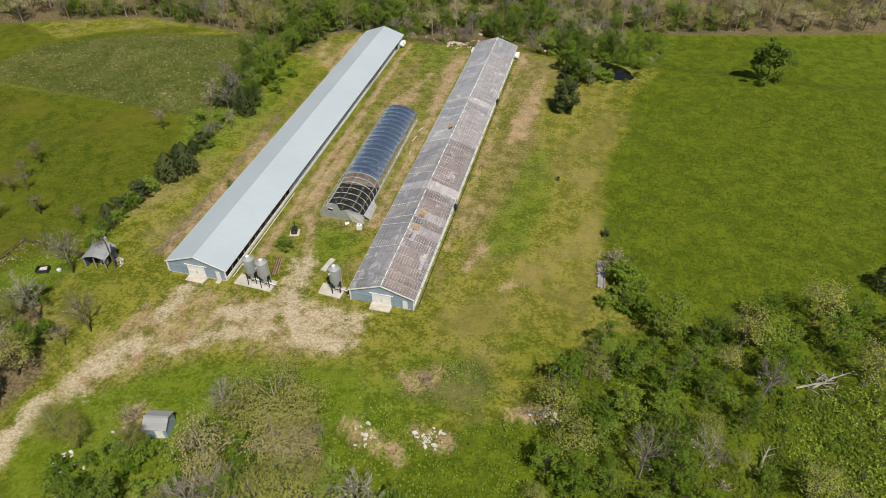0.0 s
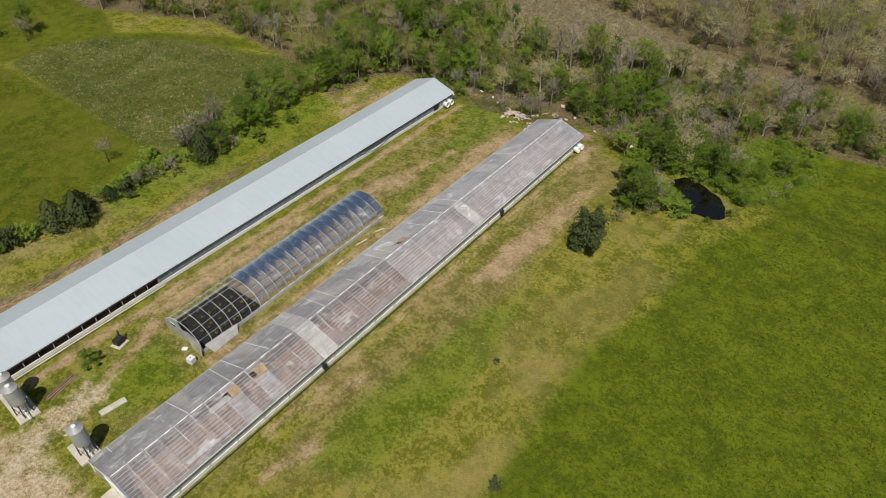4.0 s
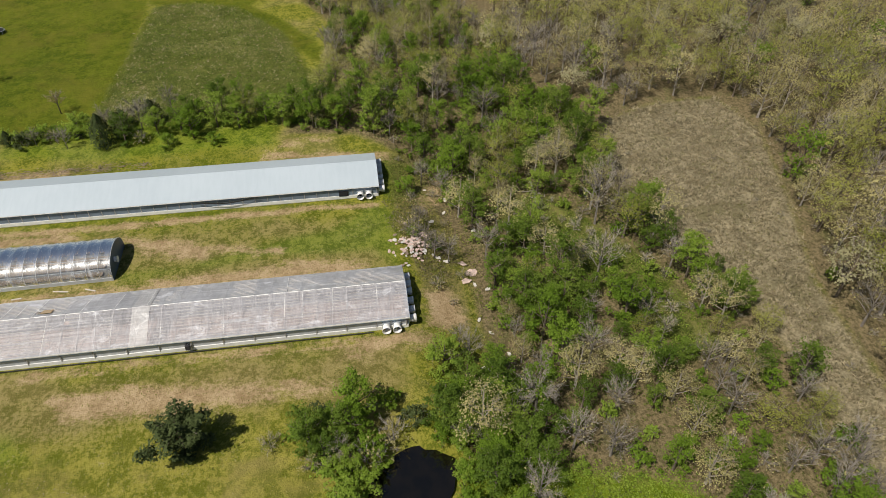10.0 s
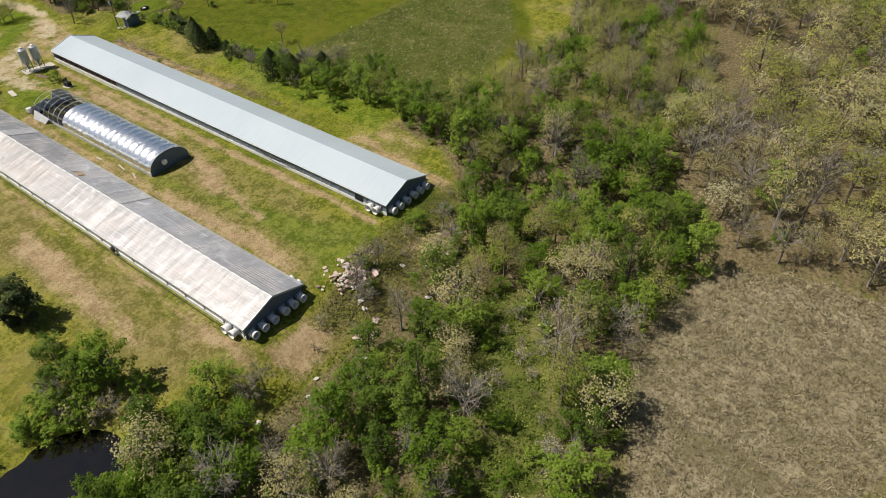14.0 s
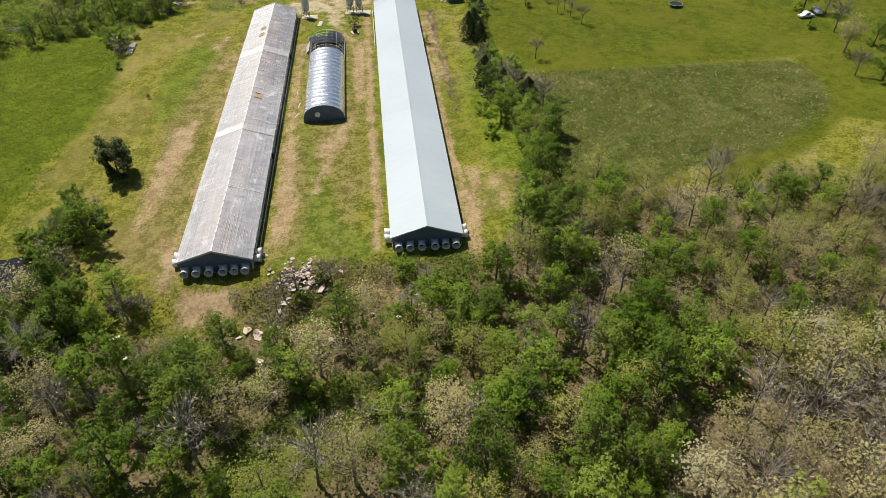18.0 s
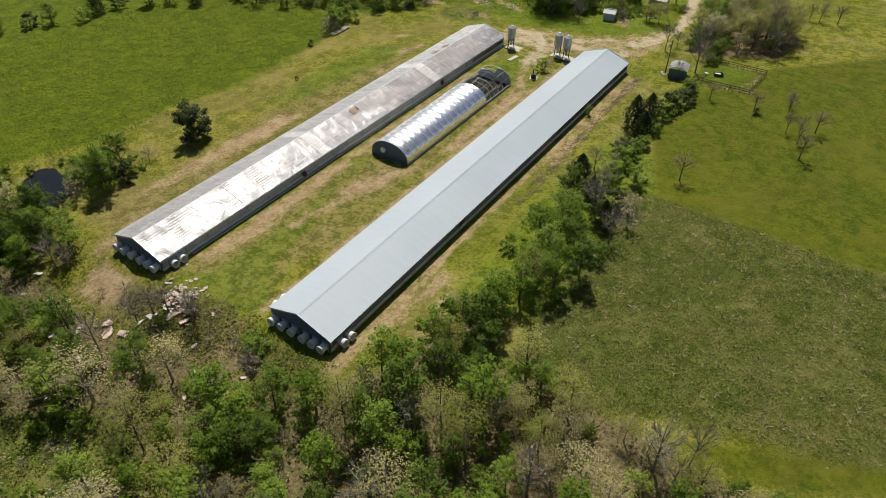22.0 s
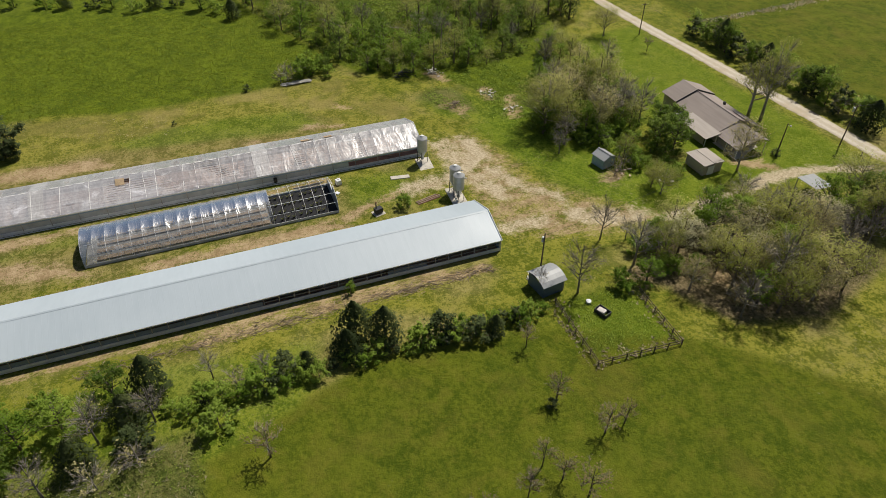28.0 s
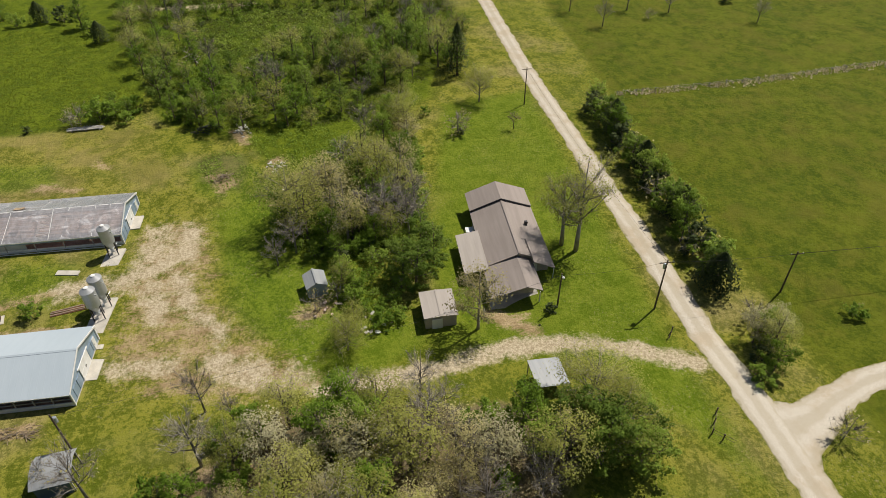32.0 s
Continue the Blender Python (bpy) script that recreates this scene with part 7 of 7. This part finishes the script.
# ---- fences ----
def fence(name, pts, label, gap=2.6, high=1.25, rails=(0.45, 0.85, 1.2), mat=None, thick=0.025):
    f = thing(name, pts[0][0], pts[0][1], 0, 0, label, "fence")
    x0, y0 = pts[0]
    mat = mat or M_GREYWOOD
    for (ax, ay), (bx, by) in zip(pts, pts[1:]):
        k = max(1, round(math.hypot(bx - ax, by - ay) / gap))
        for i in range(k):
            ends = [(ax + (bx - ax) * j / k, ay + (by - ay) * j / k) for j in (i, i + 1)]
            (px, py), (qx, qy) = ends
            part("post", Geo().tube([(px - x0, py - y0, gz(px, py) - 0.3), (px - x0, py - y0, gz(px, py) + high)], 0.09, 6), mat, f)
            for r in rails:
                part("rail", Geo().beam((px - x0, py - y0, gz(px, py) + r), (qx - x0, qy - y0, gz(qx, qy) + r), thick, 2.2 * thick), mat, f)


fence("garden_fence", [(-91.8, 78.2), (-105.7, 78.8), (-106.6, 65.0), (-94.2, 64.2)], "dark weathered post and rail fence round the weedy garden plot", 2.3, 1.2, (0.5, 1.0), M_POLE, 0.06)
fence("pasture_fence", [(4, -25), (5, -45), (6, -63), (11, -102)], "old wire fence across the roadside pasture", 4.5, 1.2, (0.7, 1.1))
fence("gate_rails", [(-74, -6), (-76, -4.5)], "short dark timber rail by the drive mouth", 1.1, 1.3, (0.6, 1.1), M_POLE)
fence("gate_rails", [(-90, -5), (-93, -3), (-95, -5)], "short dark timber rail at the roadside", 1.6, 1.3, (0.6, 1.1), M_POLE)
tufts("fence_straw", [(3.2, -25), (4.2, -45), (5.2, -63), (10, -102), (12, -102), (7, -63), (6, -45), (5, -25)], 6, 0.5, 0.3, 3, M_STRAW, "pale dead grass along the pasture fence", 21)
tufts("garden_straw", [(-91, 77.4), (-104, 78.4), (-105.2, 66), (-94, 65), (-94, 63.6), (-106.6, 64.6), (-106, 80), (-91, 79)], 6, 0.35, 0.3, 3, M_STRAW, "dead grass along the garden fence", 22)
cover("garden_weeds", [(-92.5, 66), (-92, 77), (-103.5, 78), (-104.5, 67)], 22, 0.19, 0.28, M_SCRUB, "lush green weeds in the garden plot", 23, 0.6, (), 0.0)
trough = thing("feed_trough", -96.5, 72.4, None, 20, "dark open metal trough holding a white block", "trough")
for s in (-1, 1):
    part("side", Geo().box((0, s * 0.7, 0.35), (2.2, 0.08, 0.8)), M_DARKSTEEL, trough)
    part("end", Geo().box((s * 1.1, 0, 0.35), (0.08, 1.4, 0.8)), M_DARKSTEEL, trough)
part("block", Geo().box((0.2, 0, 0.4), (1.3, 0.9, 0.5), 0.15), M_RUBBLE, trough)
salt = thing("white_tub", -93.6, 73.2, None, 30, "small white plastic tub lying in grass", "tub")
part("tub", Geo().lathe([(0.35, 0.0), (0.45, 0.45), (0.4, 0.45)], 12), M_VWHITE, salt)


# ---- yard clutter ----
def stove():
    s = thing("wood_stove", -56.2, 97.2, None, 15, "rusty black outdoor wood stove with a flue pipe", "stove")
    part("pad", Geo().box((0, 0, 0.03), (2.0, 2.2, 0.14)), M_CONC, s)
    body = part("firebox", Geo().box((0, 0, 0.75), (1.1, 1.5, 1.0)).box((0, 0, 0.2), (0.9, 1.2, 0.2)), M_DARKSTEEL, s)
    part("fire_door", Geo().box((0, -0.78, 0.75), (0.55, 0.06, 0.5)), M_RUST, body)
    part("flue", Geo().tube([(0.1, 0.4, 1.2), (0.1, 0.4, 2.6)], 0.12, 10), M_DARKSTEEL, s)
    part("cap", Geo().lathe([(0.22, 2.6), (0.02, 2.75)], 10, (0.1, 0.4, 0)), M_RUST, s)


stove()
planks = thing("plank_pile", -55.3, 86.6, None, 12, "low pile of long weathered planks in the grass", "planks")
for i in range(6):
    part("plank", Geo().box((-0.55 + 0.22 * i, 0.1 * (i % 3), 0.08 + 0.05 * (i % 2)), (0.19, 5.4 - 0.3 * (i % 3), 0.06), 0.02 * (i % 3)), M_WOOD if i % 2 else M_RUST, planks)
tote = thing("water_tote", -43.6, 102.0, None, 10, "white plastic water tote on a pallet", "tote")
part("tank", Geo().box((0, 0, 0.68), (1.1, 1.0, 0.95)), M_VWHITE, tote)
part("pallet", Geo().box((0, 0, 0.09), (1.2, 1.1, 0.16)), M_WOOD, tote)
part("cap", Geo().lathe([(0.12, 1.15), (0.12, 1.22)], 10), M_DARKSTEEL, tote)
lid = thing("loose_lid", -46.8, 103.0, None, 35, "pale plastic lid lying flat on grass", "lid")
part("lid", Geo().box((0, 0, 0.1), (0.9, 0.7, 0.12)), M_VWHITE, lid)
for x, y, l, a in ((-42.6, 141, 2.6, 80), (-42.3, 146, 2.0, 70), (-41.8, 134, 1.6, 95)):
    st = thing("timber_length", x, y, None, a, "pale timber length lying beside the arched greenhouse", "timber")
    part("timber", Geo().box((0, 0, 0.08), (l, 0.18, 0.14)), M_RUBBLE, st)


def plank_wagon():
    w = thing("plank_stack", 7.0, 100.6, None, 3, "long stack of silver-grey weathered boards at the field edge", "planks")
    r = random.Random(4)
    for i in range(3):
        part("bearer", Geo().box((0, -3 + 3 * i, 0.12), (1.9, 0.2, 0.24)), M_WOOD, w)
    for k in range(2):
        for i in range(7):
            part("board", Geo().box((-0.66 + 0.22 * i, r.uniform(-0.5, 0.5), 0.3 + 0.1 * k), (0.2, r.uniform(6.5, 8.4), 0.07), r.uniform(-0.03, 0.03)), M_GREYWOOD, w)
    for i in range(3):
        part("loose_board", Geo().box((0, -0.6 + 0.5 * i, 0.48), (2.1, 0.16, 0.06), 0.1 * i), M_GREYWOOD, w)


plank_wagon()


def carport():
    c = thing("carport", -81.4, 15.4, None, 4, "pale sheet-roofed carport under trees", "carport")
    part("roof", Geo().sheet((-2.4, -2.3, 2.3), (2.4, -2.3, 2.3), (2.4, 2.3, 2.7), (-2.4, 2.3, 2.7), 0.06), M_GREY_ROOF, c)
    for x in (-2.2, 2.2):
        for y in (-2.1, 2.1):
            part("post", Geo().box((x, y, 1.15), (0.12, 0.12, 2.6)), M_GREYWOOD, c)


carport()


# ---- the dump behind the barns, and other heaps ----
dump = random.Random(12)


def slab_piece(x, y, size, mat, label, lift=0.0):
    ob = thing("insulation_board" if mat is M_PINK else "broken_board" if mat is M_WOOD else "rubble_chunk", x, y, gz(x, y) + lift, dump.uniform(0, 360), label, "debris", "dumped boards")
    k = dump.randint(5, 7)
    poly = [(size * dump.uniform(0.6, 1.15) * math.cos(2 * math.pi * i / k), size * 0.62 * dump.uniform(0.6, 1.15) * math.sin(2 * math.pi * i / k)) for i in range(k)]
    o = part("board", Geo().slab(poly, 0, dump.uniform(0.06, 0.2)), mat, ob)
    o.rotation_euler = (dump.uniform(-0.3, 0.3), dump.uniform(-0.3, 0.3), 0)


for i in range(150):
    a, r = dump.uniform(0, 6.3), abs(dump.gauss(0, 1))
    slab_piece(-46.3 + 3.6 * r * math.cos(a), 203.2 + 2.9 * r * math.sin(a), dump.uniform(0.2, 0.62), (M_PINK, M_RUBBLE, M_PINK, M_PINK, M_WOOD)[i % 5], "broken pale board on the dump", max(0.0, 0.7 - 0.5 * r))
for x, y, s in ((-48.6, 204.2, 1.2), (-47.2, 206, 1.3), (-45.4, 205.2, 0.9), (-50.2, 205.5, 1.05), (-44.0, 207.6, 1.0), (-43.2, 209.2, 0.9), (-43, 212, 1.5), (-40.2, 213.4, 1.5), (-38.2, 212, 1.3), (-37.0, 213.5, 0.6), (-35.6, 215.6, 0.8), (-17.4, 211.5, 0.9), (-28.2, 212.5, 0.5),
                (-55, 208, 0.7), (-58.5, 211, 0.6), (-63, 212, 0.7), (-61, 215, 0.6), (-33, 219, 0.9), (-41, 219, 1.1), (-47, 221, 0.9), (-52, 216, 0.8), (-38, 224, 0.7), (-30, 222, 0.6), (-66, 208, 0.5), (-44, 226, 0.8), (-25, 214, 0.6), (-20, 216, 0.5)):
    slab_piece(x, y, s, M_PINK if s > 1 else M_RUBBLE, "large pale slab of dumped insulation board" if s > 1 else "pale slab of dumped board among weeds", 0.15)
for cx, cy, n_, mat in ((0.5, 65, 26, M_RUBBLE), (-16, 56, 22, M_RUBBLE), (-26, 54, 12, M_RUBBLE), (-66, 39, 12, M_RUBBLE), (-61.5, 46, 10, M_PINK)):
    for i in range(n_):
        slab_piece(cx + dump.gauss(0, 1.3), cy + dump.gauss(0, 1.1), dump.uniform(0.2, 0.6), mat, "broken pale rubble in a heap among weeds", dump.uniform(0, 0.35))


def brush_pile(x, y, r, n_, mat, label):
    b = thing("brush_pile", x, y, None, 0, label, "brush pile")
    for i in range(n_):
        a, d = dump.uniform(0, 6.3), dump.uniform(0, r)
        t = dump.uniform(0, 3.14)
        l = dump.uniform(0.8, 2.4)
        z = max(0.08, 0.9 * (1 - d / r)) + dump.uniform(0, 0.25)
        p, q = Vector((d * math.cos(a) - l / 2 * math.cos(t), d * math.sin(a) - l / 2 * math.sin(t), z)), Vector((d * math.cos(a) + l / 2 * math.cos(t), d * math.sin(a) + l / 2 * math.sin(t), z * dump.uniform(0.4, 1.3)))
        part("branch", Geo().tube([p, p.lerp(q, 0.5) + Vector((0, 0, 0.08)), q], [0.08, 0.06, 0.02], 5), mat, b)


brush_pile(2.5, 72, 2.2, 40, M_DARKSTEEL, "heap of charred branches at the thicket edge")
brush_pile(1.6, 74.2, 1.6, 24, M_DARKSTEEL, "charred sticks and ash on the burn heap")
brush_pile(44, 83, 3.2, 26, M_PALEBARK, "bleached fallen limbs in the thicket")
for x, y, a, ln in ((46, 83.5, 35, 9), (43, 81.5, 20, 7), (33, 64.5, 70, 6), (-44, 226.5, 60, 7), (-67, 229, 25, 8)):
    lg = thing("fallen_log", x, y, None, a, "bleached fallen tree trunk lying in scrub", "log")
    part("trunk", Geo().tube([(-ln / 2, 0, 0.5), (0, 0.3, 0.7), (ln / 2, 0, 0.9)], [0.2, 0.16, 0.06], 7), M_PALEBARK, lg)
    for k in range(4):
        part("limb", Geo().tube([(k * ln * 0.11, 0.2, 0.8), (k * ln * 0.11 + 0.9, 1.1 * (-1) ** k, 1.5)], [0.06, 0.015], 5), M_PALEBARK, lg)
brush_pile(-19.5, 67, 1.8, 26, M_WOOD, "heap of pale uprooted branches and soil")
brush_pile(-62, 231.5, 2.6, 16, M_PALEBARK, "fallen grey branches by the creek")
fallen = thing("fallen_tree", -62, 231, None, -8, "long fallen grey tree trunk in the woods", "log")
part("trunk", Geo().tube([(-5, 0, 0.4), (0, 0.4, 0.5), (5, 0, 0.9)], [0.3, 0.22, 0.1], 8), M_PALEBARK, fallen)
for i in range(5):
    part("limb", Geo().tube([(i * 1.2, 0.2, 0.6), (i * 1.2 + 1.0, 1.2 * (-1) ** i, 1.4)], [0.08, 0.02], 5), M_PALEBARK, fallen)
berm = Geo()
for i in range(640):
    y = 84 + 66 * dump.random() ** 1.3
    x, t, l = -79.3 + dump.gauss(0, 0.85) - (y - 84) * 0.012, dump.gauss(1.57, 0.5), dump.uniform(0.4, 1.8)
    z = gz(x, y) + dump.uniform(0.03, 0.3)
    berm.tube([(x - l / 2 * math.cos(t), y - l / 2 * math.sin(t), z), (x + l / 2 * math.cos(t), y + l / 2 * math.sin(t), z + dump.uniform(-0.1, 0.15))], [0.045, 0.025], 4)
tagged(new("brush_line", berm.mesh("brush_line", M_WOOD)), "line of dark sticks and rubbish along the barn's west bank", "brush", kind="stuff")
